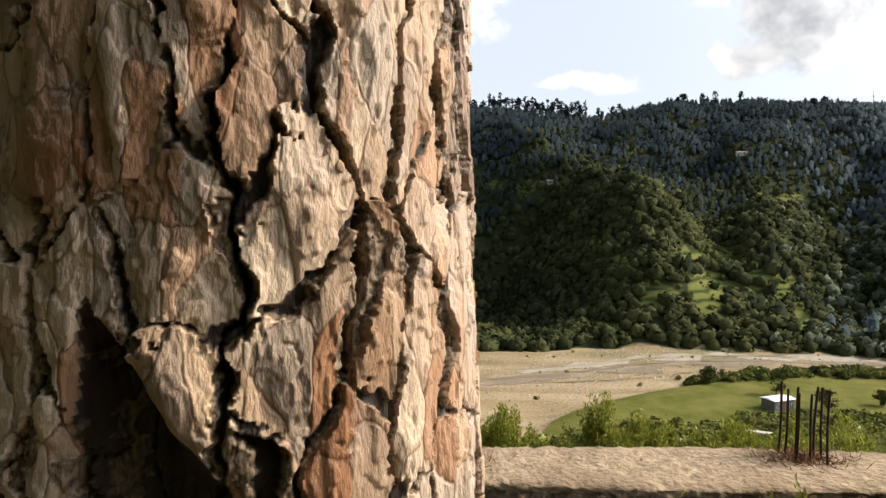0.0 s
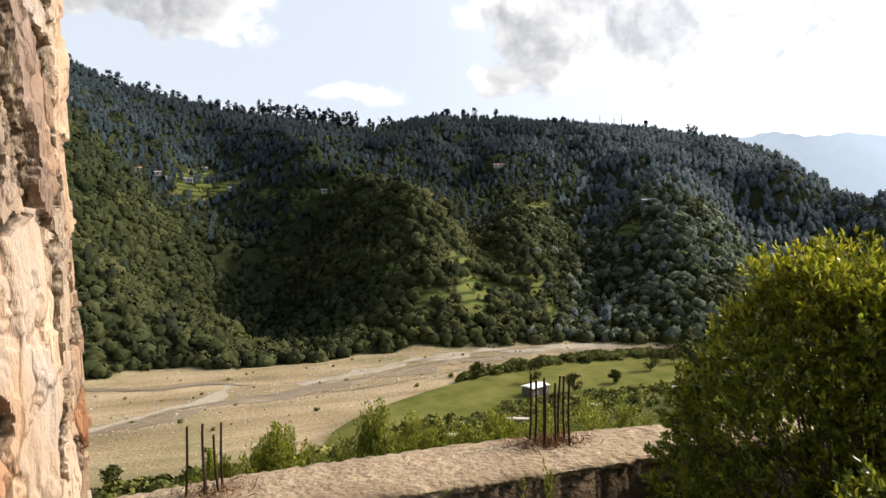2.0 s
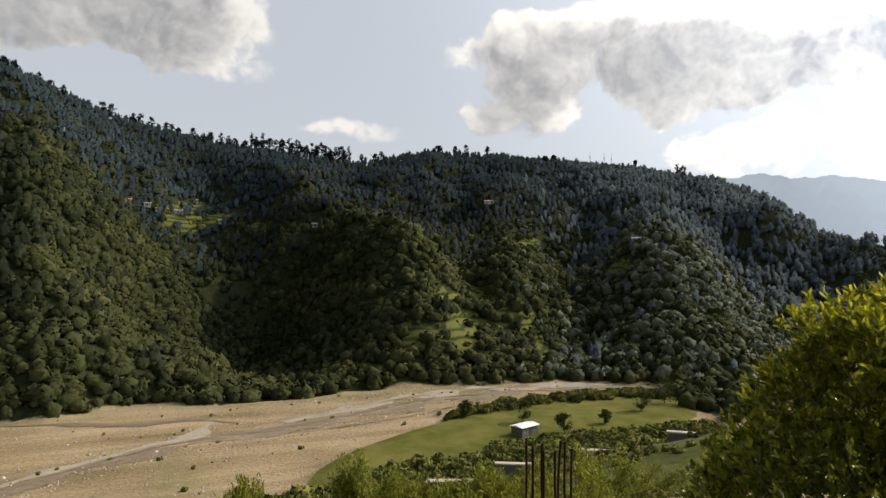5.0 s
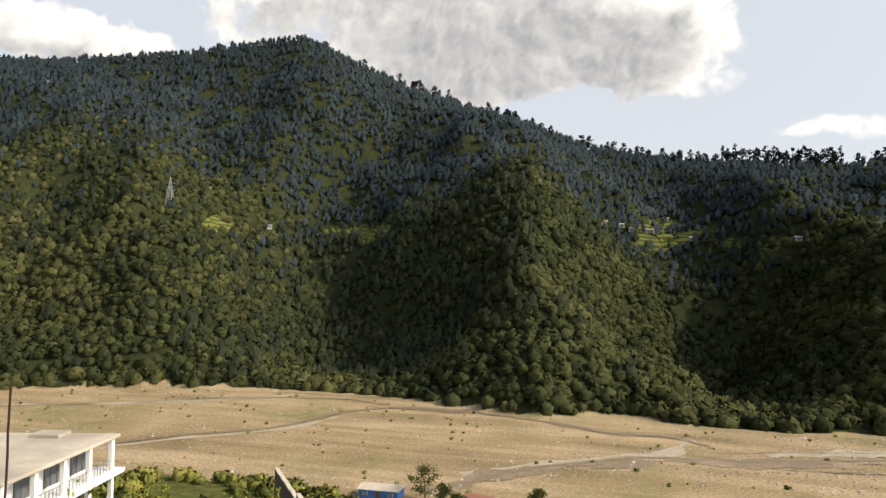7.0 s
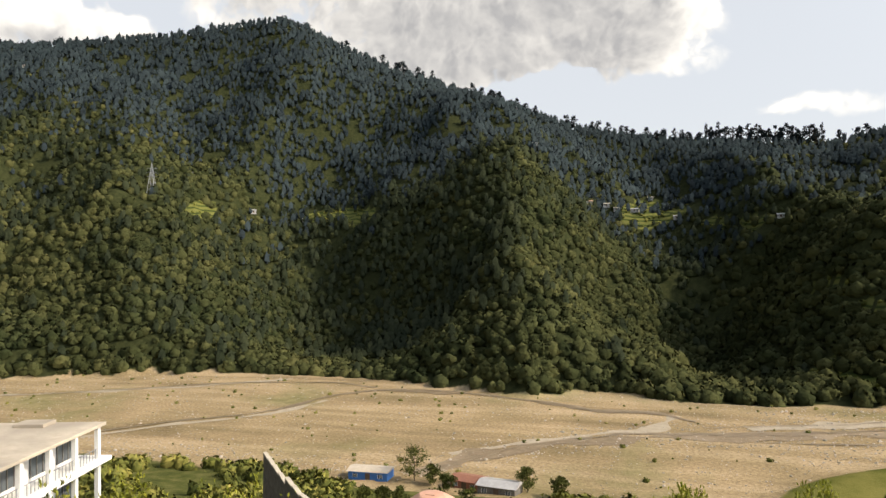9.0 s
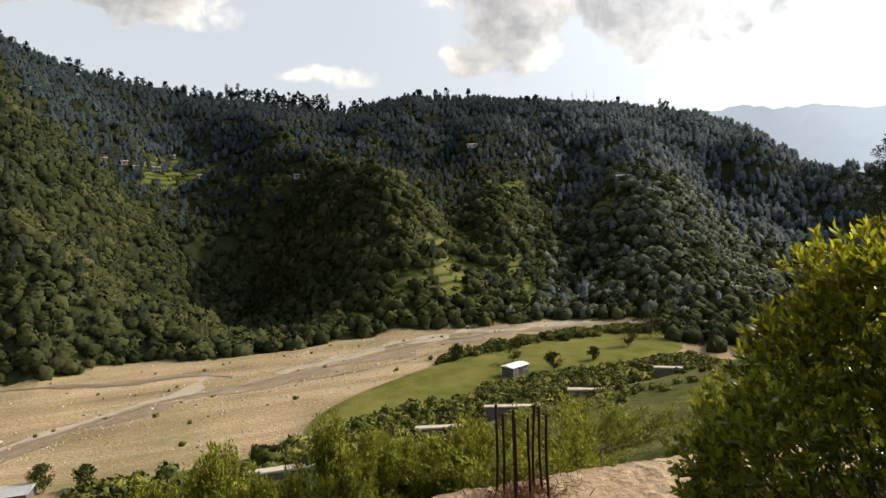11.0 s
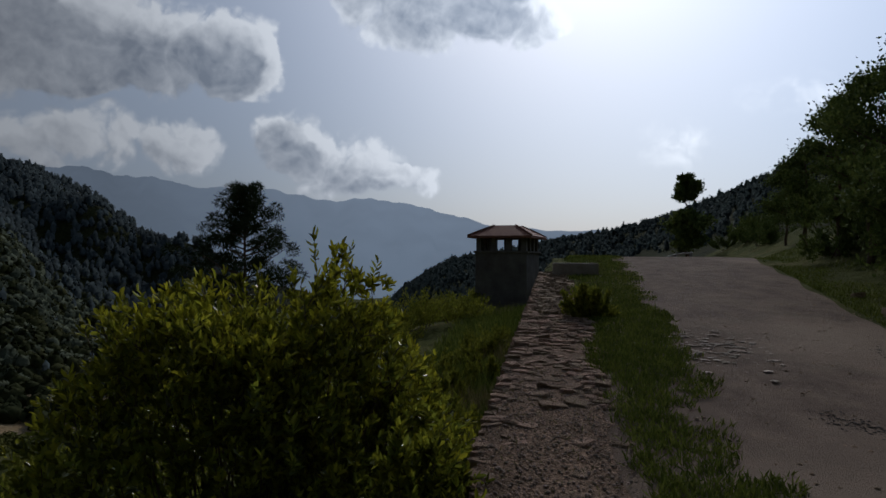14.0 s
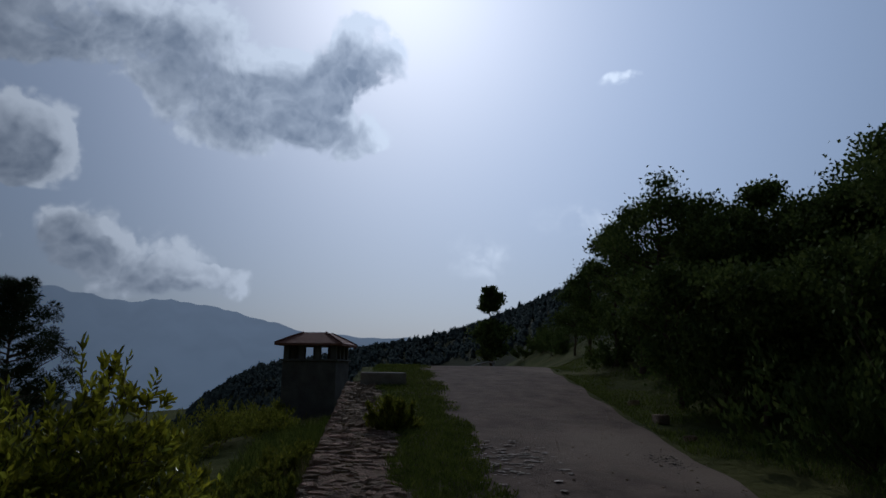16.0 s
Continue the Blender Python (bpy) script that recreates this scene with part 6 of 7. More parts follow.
def shed(name, label, x, y, w, d, h, turn, wall_mat, roof_mat, pitch=0.12, base=None):
    z = ground_z(x, y) - 0.2 if base is None else base
    s = thing(name, label, "house", (x, y, z), turn)
    part("wall", boxed((-w / 2, -d / 2, -1.0), (w / 2, d / 2, h)), wall_mat, s)
    bm = bmesh.new()
    o = 0.35
    a = [bm.verts.new(v) for v in ((-w / 2 - o, -d / 2 - o, h), (w / 2 + o, -d / 2 - o, h), (w / 2 + o, d / 2 + o, h), (-w / 2 - o, d / 2 + o, h))]
    t_ = [bm.verts.new(v) for v in ((-w / 2 - o, 0, h + pitch * d), (w / 2 + o, 0, h + pitch * d))]
    bm.faces.new((a[0], a[1], t_[1], t_[0]))
    bm.faces.new((a[2], a[3], t_[0], t_[1]))
    bm.faces.new((a[1], a[2], t_[1]))
    bm.faces.new((a[3], a[0], t_[0]))
    bm.faces.new(a[::-1])
    part("roof", bm, roof_mat, s)
    part("door", boxed((-0.5, -d / 2 - 0.05, 0), (0.5, -d / 2 - 0.01, min(2.0, h * 0.85))), MAT["trunk"], s)
    for sx in (-0.32, 0.32):
        pane = part("window", boxed((sx * w - 0.45, -d / 2 - 0.05, h * 0.4), (sx * w + 0.45, -d / 2 - 0.01, h * 0.75)), MAT["glass"], s)
        for x0 in (sx * w - 0.48, sx * w - 0.02, sx * w + 0.42):
            part("frame_bar", boxed((x0, -d / 2 - 0.08, h * 0.38), (x0 + 0.06, -d / 2 - 0.045, h * 0.77)), MAT["white_paint"], pane)
    return s


shed("blue_shed", "long shed with blue sheet walls and a pale roof", -53.4, 118, 8, 4, 1.9, 4, MAT["blue"], MAT["roof_slab"])
shed("red_shed", "low hut with a rusty striped roof", -33.5, 118, 5.5, 4, 1.8, -10, MAT["brick_red"], MAT["red_roof"])
shed("tin_shed", "low open shed with a pale tin roof", -27, 116, 7, 4.5, 2.0, -6, MAT["old_concrete"], MAT["tin"])
shed("blue_roof_house", "small house with a blue tarpaulin roof", -18.8, 68, 2.4, 2.2, 2.0, 0, MAT["house"], MAT["blue"], 0.02, -26.7)
shed("tin_roof_house", "small house with a grey tin roof beside the pavilion", -16.0, 67.6, 2.2, 2.4, 2.0, -4, MAT["house"], MAT["tin"], 0.10, -27.0)
shed("green_roof_house", "small hut with a pale green roof", -25.0, 65.2, 1.7, 1.6, 1.9, 10, MAT["white_paint"], MAT["green_roof"], 0.16, -26.0)
shed("white_hut", "small white hut behind the pavilion", -26.6, 76.0, 2.2, 2.0, 2.0, 0, MAT["white_paint"], MAT["roof_slab"], 0.10, -29.8)
shed("field_shelter", "small white-roofed shelter on the meadow", 71.8, 136.5, 5.5, 3.5, 2.4, 20, MAT["old_concrete"], MAT["white_paint"], 0.1)

# ---- houses on the far slope ----


def at_view(az, el):
    """Where a line of sight from the road first meets the far slope."""
    rr_ = np.arange(200, 900, 2.0)
    h = heading(az)
    z_ = land(1 + h.x * rr_, 1 + h.y * rr_)[0]
    hit = np.where(z_ >= 1.6 + np.tan(radians(el)) * rr_)[0]
    k = hit[0] if len(hit) else -1
    return 1 + h.x * rr_[k], 1 + h.y * rr_[k], float(z_[k]), float(rr_[k])


for a, e, w, mat_, roof_, lab in [(-24.8, 5.3, 17, "house", "pink_roof", "long red and white house high on the dark slope"), (-37.2, 1.9, 11, "house", "tin", "white-roofed house among trees"),
                              (-41.4, 2.9, 10, "house", "tin", "white-roofed house among trees"), (1.7, 4.5, 9, "house", "tin", "village house on terraced fields"), (4.0, 5.0, 7, "house", "roof_slab", "village house on terraced fields"),
                              (5.4, 5.3, 7, "house", "pink_roof", "village house on terraced fields"), (0.4, 5.4, 6, "house", "roof_slab", "village house on terraced fields"), (-2.0, 4.9, 7, "house", "tin", "village house on terraced fields"),
                              (-1.6, 3.8, 6, "house", "tin", "village house on terraced fields"), (3.2, 4.6, 6, "house", "roof_slab", "village house on terraced fields"), (34.5, 4.9, 6, "house", "tin", "small house in a clearing"),
                              (39.4, 8.0, 5, "house", "tin", "small house in a clearing"), (51.2, 15.2, 8, "house", "pink_roof", "house near the ridge"), (10.0, 10.5, 6, "house", "tin", "small house in the forest"),
                              (-9.3, 3.5, 6, "house", "tin", "small house in the forest"), (30.2, 4.2, 5, "house", "tin", "small house in a clearing"), (-37.2, 6.2, 5, "house", "tin", "small house in the forest"), (-43.0, 5.4, 5, "house", "tin", "small house in the forest")]:
    x0, y0, z0, r0 = at_view(a, e)
    shed("slope_house", lab, x0, y0 - 3, w * 0.6, 3.5, 1.7, a + random.uniform(-12, 12), MAT[mat_], MAT[roof_], 0.18, z0 - 1.0)

# lattice tower
x0, y0, z0, r0 = at_view(42.6, 6.4)
tw = thing("power_pylon", "steel lattice power pylon on the slope", "pylon", (x0, y0, z0 - 1), 20)
th = math.tan(radians(8.6)) * r0 - math.tan(radians(6.2)) * r0 + 1
for sx, sy in ((-1, -1), (1, -1), (1, 1), (-1, 1)):
    v, f = tube([(sx * 2.2, sy * 2.2, 0), (sx * 0.7, sy * 0.7, th * 0.7), (0, 0, th)], [0.22, 0.18, 0.12], 4)
    link_mesh("leg", v, f, MAT["steel"], tw)
for side_ in range(4):
    c0, c1 = ((-1, -1), (1, -1), (1, 1), (-1, 1))[side_], ((1, -1), (1, 1), (-1, 1), (-1, -1))[side_]
    for k in range(5):
        z0, z1 = th * 0.14 * k, th * 0.14 * (k + 1)
        w0, w1 = 2.2 - 1.5 * z0 / (th * 0.7), 2.2 - 1.5 * z1 / (th * 0.7)
        a_, b_ = (c0, c1) if k % 2 else (c1, c0)
        v, f = tube([(a_[0] * w0, a_[1] * w0, z0), (b_[0] * w1, b_[1] * w1, z1)], [0.1, 0.1], 4)
        link_mesh("brace", v, f, MAT["steel"], tw)
for zz in (0.55, 0.68, 0.8):
    v, f = tube([(-3.2, 0, th * zz), (0, 0, th * zz + 0.4), (3.2, 0, th * zz)], [0.1, 0.18, 0.1], 4)
    link_mesh("cross_arm", v, f, MAT["steel"], tw)
# masts on the ridge
for a in (-33.6, -34.8, -35.4):
    rr_ = float(np.interp(a, RIDGE_AZ, RIDGE_R))
    x0, y0, z0 = on_ground(a, rr_ - 4, 0.5)
    ms = thing("radio_mast", "thin radio mast on the ridge", "mast", (x0, y0, z0), 0, "radio masts")
    v, f = tube([(0, 0, 0), (0, 0, 9), (0, 0, 17)], [0.3, 0.25, 0.15], 5)
    link_mesh("pole", v, f, MAT["steel"], ms)
    part("antenna", boxed((-0.5, -0.5, 11), (0.5, 0.5, 12.2)), MAT["white_paint"], ms)

# ---- undergrowth near the road ----


def undergrowth(name, label, x, y, z, length, width, mat, seed, up=1.0, category="grass"):
    r = np.random.default_rng(seed)
    w = r.normal(size=(len(x), 3)) * 0.42 + np.array([0, 0, up])
    v, f = leaves(np.stack([x, y, z], -1), w, length, width, r, 0.08)
    return tagged(link_mesh(name, v, f, mat), label, category, kind="stuff")


r = np.random.default_rng(71)
# short turf beside the wall
n = 90000
x = 1.5 + 22 * r.random(n) ** 1.7
lo = grass_edge(x) - 0.42
hi = rim(x) - np.interp(x, [3, 5, 10, 16], [0.75, 0.8, 0.75, 0.45])
y = lo + (hi - lo) * r.random(n)
u = (y - lo) / (hi - lo)
k = fbm(x, y, 0.9) + 0.5 * fbm(x, y, 0.22) > -0.02 + 0.25 * (r.random(n) - 0.5) - 0.27 + 0.50 * np.clip((u - 0.75) / 0.25, 0, 1) + 0.45 * np.clip((0.30 - u) / 0.30, 0, 1)
x, y = x[k], y[k]
undergrowth("turf", "short trodden grass strip between wall and road", x, y, platform(x) + 0.0, 0.070, 0.0060, MAT["grass"], 1, 0.75)
n = 30000
x = 2 + 24 * r.random(n) ** 1.4
y = road_right(x) - 0.1 - 1.9 * r.random(n) ** 1.3
k = fbm(x, y, 1.2) > -0.12
x, y = x[k], y[k]
undergrowth("verge_grass", "ragged grass verge on the uphill side of the road", x, y, land(x, y)[0] - 0.01, 0.08, 0.005, MAT["grass"], 2)
# tall grass and weeds below the wall
n = 30000
x = 2.5 + 24 * r.random(n) ** 1.5
y = rim(x) + 0.05 + 2.3 * r.random(n) ** 1.2
dry = fbm(x, y, 1.6) + 0.25 * np.exp(-((x - 8.5) / 2) ** 2) + 0.1 * (r.random(n) - 0.5) > 0.14
zg = land(x, y)[0] - 0.02
undergrowth("tall_grass", "tall green grass and weeds below the wall", x[~dry], y[~dry], zg[~dry], 0.34, 0.011, MAT["grass"], 3)
undergrowth("dry_grass", "patches of pale dry grass below the wall", x[dry], y[dry], zg[dry], 0.40, 0.008, MAT["straw"], 5)
n = 26000
x = -3 + 11 * r.random(n)
y = 3.0 + 2.6 * r.random(n)
undergrowth("weeds", "weeds between the roadside wall and the concrete wall", x, y, land(x, y)[0] - 0.02, 0.35, 0.010, MAT["shrub_leaf"], 4)
n = 1600
x = np.where(r.random(n) < 0.7, 3.45, 0.05) + r.normal(size=n) * 0.20
y = 6.08 + r.normal(size=n) * 0.12
undergrowth("straw_nest", "dry straw caught round the rusty bars", x, y, -0.69 + 0 * x, 0.10, 0.0035, MAT["dead_straw"], 6, 0.2)
for k, (x0, y0, h0) in enumerate([(1.3, 4.95, 1.35), (1.9, 5.0, 1.6), (2.5, 4.9, 1.45), (2.95, 5.0, 1.6), (0.6, 5.1, 1.2)]):
    twiggy("weed_plant", "leafy weed in front of the concrete wall", "weed", (x0, y0, ground_z(x0, y0) - 0.03), (0.28, 0.25), h0, 26, 26, (0.075, 0.014), MAT["shrub_leaf"], 800 + k, group="weeds by the concrete wall")
for k in range(16):
    x0 = float(6.6 + 9.5 * (k + r.random()) / 16)
    y0 = float(rim(x0) + r.uniform(0.55, 1.7))
    hgt = float(r.uniform(0.55, 0.95))
    twiggy("wall_weed", "leafy green weed in the grass below the stone wall", "weed", (x0, y0, ground_z(x0, y0) - 0.03), (hgt * 0.6, hgt * 0.6), hgt, 40, 24, (0.085, 0.019), MAT["shrub_leaf"], 500 + k, group="weeds below the stone wall")
# shrub thicket down the slope
for k in range(76):
    x0 = float(6.5 + 24 * r.random() ** 1.2)
    y0 = float(rim(x0) + 1.2 + r.random() ** 0.8 * (3.0 + 0.35 * x0))
    hgt = float(r.uniform(0.85, 1.6) * (1 - 0.25 * (y0 - rim(x0) < 2)))
    twiggy("thicket_shrub", "low dense shrub on the slope below the road", "shrub", (x0, y0, ground_z(x0, y0) - 0.05), (hgt * 0.8, hgt * 0.8), hgt, 60, 30, (0.10, 0.02), MAT["shrub_leaf"], 300 + k, group="thicket shrubs")
for k in range(46):
    x0, y0 = float(-8 + 34 * r.random()), float(9 + 15 * r.random())
    if any(math.hypot(x0 - a[0], y0 - a[1]) < 1.5 for a in SHRUBS) or (-1 < x0 < 8 and 11 < y0 < 15) or (x0 < -1 and math.degrees(math.atan2(0.9 - x0, y0 - 1.4)) < 34):
        continue
    hgt = min(float(r.uniform(0.9, 2.0)), float(clear_line(x0, y0)) - ground_z(x0, y0) + 0.2, float(room_before_walls(np.array(x0), np.array(y0))) - ground_z(x0, y0))
    if hgt < 0.4:
        continue
    twiggy("slope_shrub", "leafy green shrub on the slope", "shrub", (x0, y0, ground_z(x0, y0) - 0.05), (hgt * 0.85, hgt * 0.85), hgt, 64, 30, (0.12, 0.022), MAT["shrub_leaf"], 400 + k, group="shrubs on the slope")
# shrubs covering the uphill bank
for k in range(76):
    a, rad_ = (-101 - 32 * r.random(), 8 + 16 * r.random() ** 1.2) if k < 46 else (-96.5 - 9 * r.random(), 22 + 26 * r.random())
    h = heading(a)
    x0, y0 = 1 + h.x * rad_, 1 + h.y * rad_
    if y0 > road_right(x0) - 1.6:
        continue
    hgt = float(r.uniform(1.0, 2.4))
    twiggy("bank_shrub", "dark leafy shrub on the uphill bank", "shrub", (x0, y0, ground_z(x0, y0) - 0.1), (hgt * 0.8, hgt * 0.8), hgt, 60, 34, (0.12, 0.026), MAT["dark_leaf"], 500 + k, group="shrubs on the uphill bank")
# a bush on the wall
twiggy("wall_bush", "low dark green bush growing at the wall's edge", "bush", (10.3, 1.66, 0.76), (0.46, 0.40), 0.58, 90, 44, (0.07, 0.014), MAT["shrub_leaf"], 600)

# ---- near pine trunk ----
TX, TY = -0.225, 0.735
trunk_tree = thing("near_pine_tree", "old pine trunk with thick plated reddish bark", "tree", (TX, TY, 0))


def trunk_radius(z):
    return np.interp(z, [-0.3, 0.3, 1.05, 1.25, 1.6, 2.1, 4, 8, 12], [0.36, 0.31, 0.284, 0.268, 0.255, 0.248, 0.23, 0.19, 0.08])


def bark_field(u, z, seed=4):
    """Bark over the unrolled trunk: height, plate number, zone (0 crack, 0.5 cork, 1 plate), flake level, plate lift."""
    r = np.random.default_rng(seed)
    wu = u + fbm(u * 10, z * 10, 1.4) * 0.075 + fbm(u * 10 + 50, z * 10, 0.4) * 0.022 + fbm(u * 10 + 5, z * 10 + 5, 0.12) * 0.008
    wz = z + fbm(u * 10 + 20, z * 10 + 9, 1.3) * 0.10 + fbm(u * 10 + 70, z * 10, 0.3) * 0.03
    du, dz = 0.060, 0.17
    su, sz = [], []
    for a in range(-9, 10):
        for b in range(-1, 9):
            su.append(a * du + (0.5 * du if b % 2 else 0) + r.normal() * 0.013)
            sz.append(0.95 + b * dz + (a % 3) * 0.07 + r.normal() * 0.045)
    su, sz = np.array(su, np.float32), np.array(sz, np.float32)
    n = u.size
    f1, f2 = np.full(n, 9.0, np.float32), np.full(n, 9.0, np.float32)
    i1, i2 = np.zeros(n, int), np.zeros(n, int)
    pu, pz = wu.ravel().astype(np.float32), wz.ravel().astype(np.float32)
    for k in range(len(su)):
        near = np.where((np.abs(pu - su[k]) < 0.19) & (np.abs(pz - sz[k]) < 0.42))[0]
        d = np.sqrt((pu[near] - su[k]) ** 2 + ((pz[near] - sz[k]) * 0.40) ** 2)
        a1, a2, b1, b2 = f1[near], f2[near], i1[near], i2[near]
        first = d < a1
        second = (~first) & (d < a2)
        i2[near] = np.where(first, b1, np.where(second, k, b2))
        f2[near] = np.where(first, a1, np.where(second, d, a2))
        i1[near], f1[near] = np.where(first, k, b1), np.where(first, d, a1)
    edge = (f2 - f1).reshape(u.shape)
    sep_u, sep_z = np.abs(su[i1] - su[i2]), np.abs(sz[i1] - sz[i2])
    upright = np.clip(1.5 * sep_u / (sep_u + 0.40 * sep_z + 1e-6) - 0.45, 0, 1).reshape(u.shape)
    cell = i1.reshape(u.shape)
    lift = r.normal(size=len(su))[cell]
    ragged = edge + fbm(u * 10, z * 7, 0.22) * 0.014 + fbm(u * 10 + 8, z * 10, 0.07, 3) * 0.008
    wander = np.clip(fbm(u * 10 + 90, z * 5, 0.9) * 2.4 + 0.5, 0, 1)
    crack_w = 0.0012 + (0.0026 + 0.0050 * wander) * upright
    cork_w = crack_w + 0.0006 + 0.026 * upright * np.clip(fbm(u * 10 + 33, z * 8, 0.7) * 3.4 + 0.22, 0, 1)
    open_ = soft(ragged, crack_w * 0.55, crack_w + 0.0008)
    on = soft(ragged, cork_w, cork_w + 0.001)
    depth = 0.008 + 0.024 * upright * (0.5 + 0.7 * wander)
    flake = fbm(u * 10 + cell * 0.37, z * 5 + cell * 0.21, 0.34, 4)
    levels = np.floor(flake * 9)
    chip = levels / 9 + 0.12 * (flake * 9 - levels) / 9
    grain = fbm(u * 10, z * 10, 0.035, 2)
    h = -depth * (1 - open_) + open_ * (1 - on) * (-0.006 + grain * 0.006 + fbm(u * 10 + 3, z * 10, 0.12, 2) * 0.005)
    h = h + on * (0.002 * lift + chip * 0.024 + fbm(u * 10, z * 3, 0.16, 3) * 0.0035 + 0.003 * soft(edge, 0.0, 0.06))
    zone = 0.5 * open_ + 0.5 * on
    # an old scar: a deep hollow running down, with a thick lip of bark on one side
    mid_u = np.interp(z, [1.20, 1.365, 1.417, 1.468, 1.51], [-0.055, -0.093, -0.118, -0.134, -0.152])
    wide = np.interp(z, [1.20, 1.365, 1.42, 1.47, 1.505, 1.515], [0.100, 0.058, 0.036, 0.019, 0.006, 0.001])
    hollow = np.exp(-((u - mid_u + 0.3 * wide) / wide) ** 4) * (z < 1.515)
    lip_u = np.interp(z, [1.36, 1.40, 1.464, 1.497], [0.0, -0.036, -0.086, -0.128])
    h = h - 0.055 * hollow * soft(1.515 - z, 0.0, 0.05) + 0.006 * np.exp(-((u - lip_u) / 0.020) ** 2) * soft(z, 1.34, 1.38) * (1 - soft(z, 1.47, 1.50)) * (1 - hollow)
    # the hollow takes the near-black crack colour, its shade painted into the bark
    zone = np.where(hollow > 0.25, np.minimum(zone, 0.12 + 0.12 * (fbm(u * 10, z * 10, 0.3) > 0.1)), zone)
    return h, cell, zone, chip, lift


def bark_material():
    m = bpy.data.materials.new("bark")
    m.use_nodes = True
    n, l = m.node_tree.nodes, m.node_tree.links
    b = n["Principled BSDF"]
    b.inputs["Roughness"].default_value, b.inputs["Specular IOR Level"].default_value = 0.62, 0.32
    geo = n.new("ShaderNodeNewGeometry")
    mp = n.new("ShaderNodeMapping")
    mp.inputs["Scale"].default_value = (1, 1, 0.45)
    l.new(geo.outputs["Position"], mp.inputs[0])

    def tex(scale, detail=7):
        t = n.new("ShaderNodeTexNoise")
        t.inputs["Scale"].default_value, t.inputs["Detail"].default_value, t.inputs["Roughness"].default_value = scale, detail, 0.62
        l.new(mp.outputs[0], t.inputs["Vector"])
        return t.outputs["Fac"]

    def attr(name):
        a = n.new("ShaderNodeAttribute")
        a.attribute_name = name
        return a.outputs["Fac"]

    def ramp(fac, stops):
        r = n.new("ShaderNodeValToRGB")
        for k, (p, c) in enumerate(stops):
            e = r.color_ramp.elements[k] if k < 2 else r.color_ramp.elements.new(p)
            e.position, e.color = p, (*c, 1)
        l.new(fac, r.inputs[0])
        return r.outputs[0]

    def mix(fac, a, c, mode="MIX"):
        x = n.new("ShaderNodeMix")
        x.data_type, x.blend_type = "RGBA", mode
        if isinstance(fac, float):
            x.inputs["Factor"].default_value = fac
        else:
            l.new(fac, x.inputs["Factor"])
        l.new(a, x.inputs["A"])
        l.new(c, x.inputs["B"])
        return x.outputs["Result"]

    def spread(fac, lo, hi):
        mr = n.new("ShaderNodeMapRange")
        mr.inputs["From Min"].default_value, mr.inputs["From Max"].default_value = lo, hi
        l.new(fac, mr.inputs["Value"])
        return mr.outputs[0]

    # thin scales: crisp-edged patches of cells bent by noise
    wob = n.new("ShaderNodeTexNoise")
    wob.inputs["Scale"].default_value, wob.inputs["Detail"].default_value = 16, 5
    l.new(mp.outputs[0], wob.inputs["Vector"])
    bend = n.new("ShaderNodeVectorMath")
    bend.operation = "MULTIPLY_ADD"
    l.new(wob.outputs["Color"], bend.inputs[0])
    bend.inputs[1].default_value = (0.055, 0.055, 0.055)
    l.new(mp.outputs[0], bend.inputs[2])

    def scales(size):
        v = n.new("ShaderNodeTexVoronoi")
        v.inputs["Scale"].default_value = size
        l.new(bend.outputs[0], v.inputs["Vector"])
        e = n.new("ShaderNodeTexVoronoi")
        e.feature = "DISTANCE_TO_EDGE"
        e.inputs["Scale"].default_value = size
        l.new(bend.outputs[0], e.inputs["Vector"])
        sp = n.new("ShaderNodeSeparateColor")
        l.new(v.outputs["Color"], sp.inputs[0])
        return sp.outputs[0], e.outputs["Distance"]

    big_no, big_edge = scales(22)
    small_no = scales(48)[0]
    fibre_map = n.new("ShaderNodeMapping")
    fibre_map.inputs["Scale"].default_value = (1, 1, 0.16)
    l.new(geo.outputs["Position"], fibre_map.inputs[0])
    fibre = n.new("ShaderNodeTexNoise")
    fibre.inputs["Scale"].default_value, fibre.inputs["Detail"].default_value, fibre.inputs["Roughness"].default_value = 95, 7, 0.6
    l.new(fibre_map.outputs[0], fibre.inputs["Vector"])
    fibre = fibre.outputs["Fac"]
    plate = ramp(big_no, [(0.0, (0.36, 0.29, 0.225)), (0.86, (0.34, 0.185, 0.095)), (0.26, (0.47, 0.385, 0.29)), (0.48, (0.43, 0.30, 0.19)), (0.66, (0.60, 0.49, 0.355))])
    fine = ramp(small_no, [(0.0, (0.74, 0.70, 0.66)), (0.75, (1.06, 1.04, 1.02))])
    col = mix(0.8, plate, fine, "MULTIPLY")
    warm = ramp(tex(26), [(0.3, (0.52, 0.32, 0.19)), (0.7, (0.56, 0.41, 0.29))])
    col = mix(spread(attr("plate"), 0.5, 0.9), col, mix(0.5, col, warm))
    grey = ramp(tex(18), [(0.3, (0.38, 0.32, 0.265)), (0.7, (0.48, 0.41, 0.35))])
    col = mix(spread(tex(5), 0.52, 0.60), col, grey)
    col = mix(0.28, col, ramp(fibre, [(0.33, (0.66, 0.58, 0.50)), (0.60, (1.08, 1.07, 1.06))]), "MULTIPLY")
    # dark outlines round the scales: their shadow lines put into the colour
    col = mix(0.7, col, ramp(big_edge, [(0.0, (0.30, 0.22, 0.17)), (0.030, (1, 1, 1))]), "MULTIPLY")
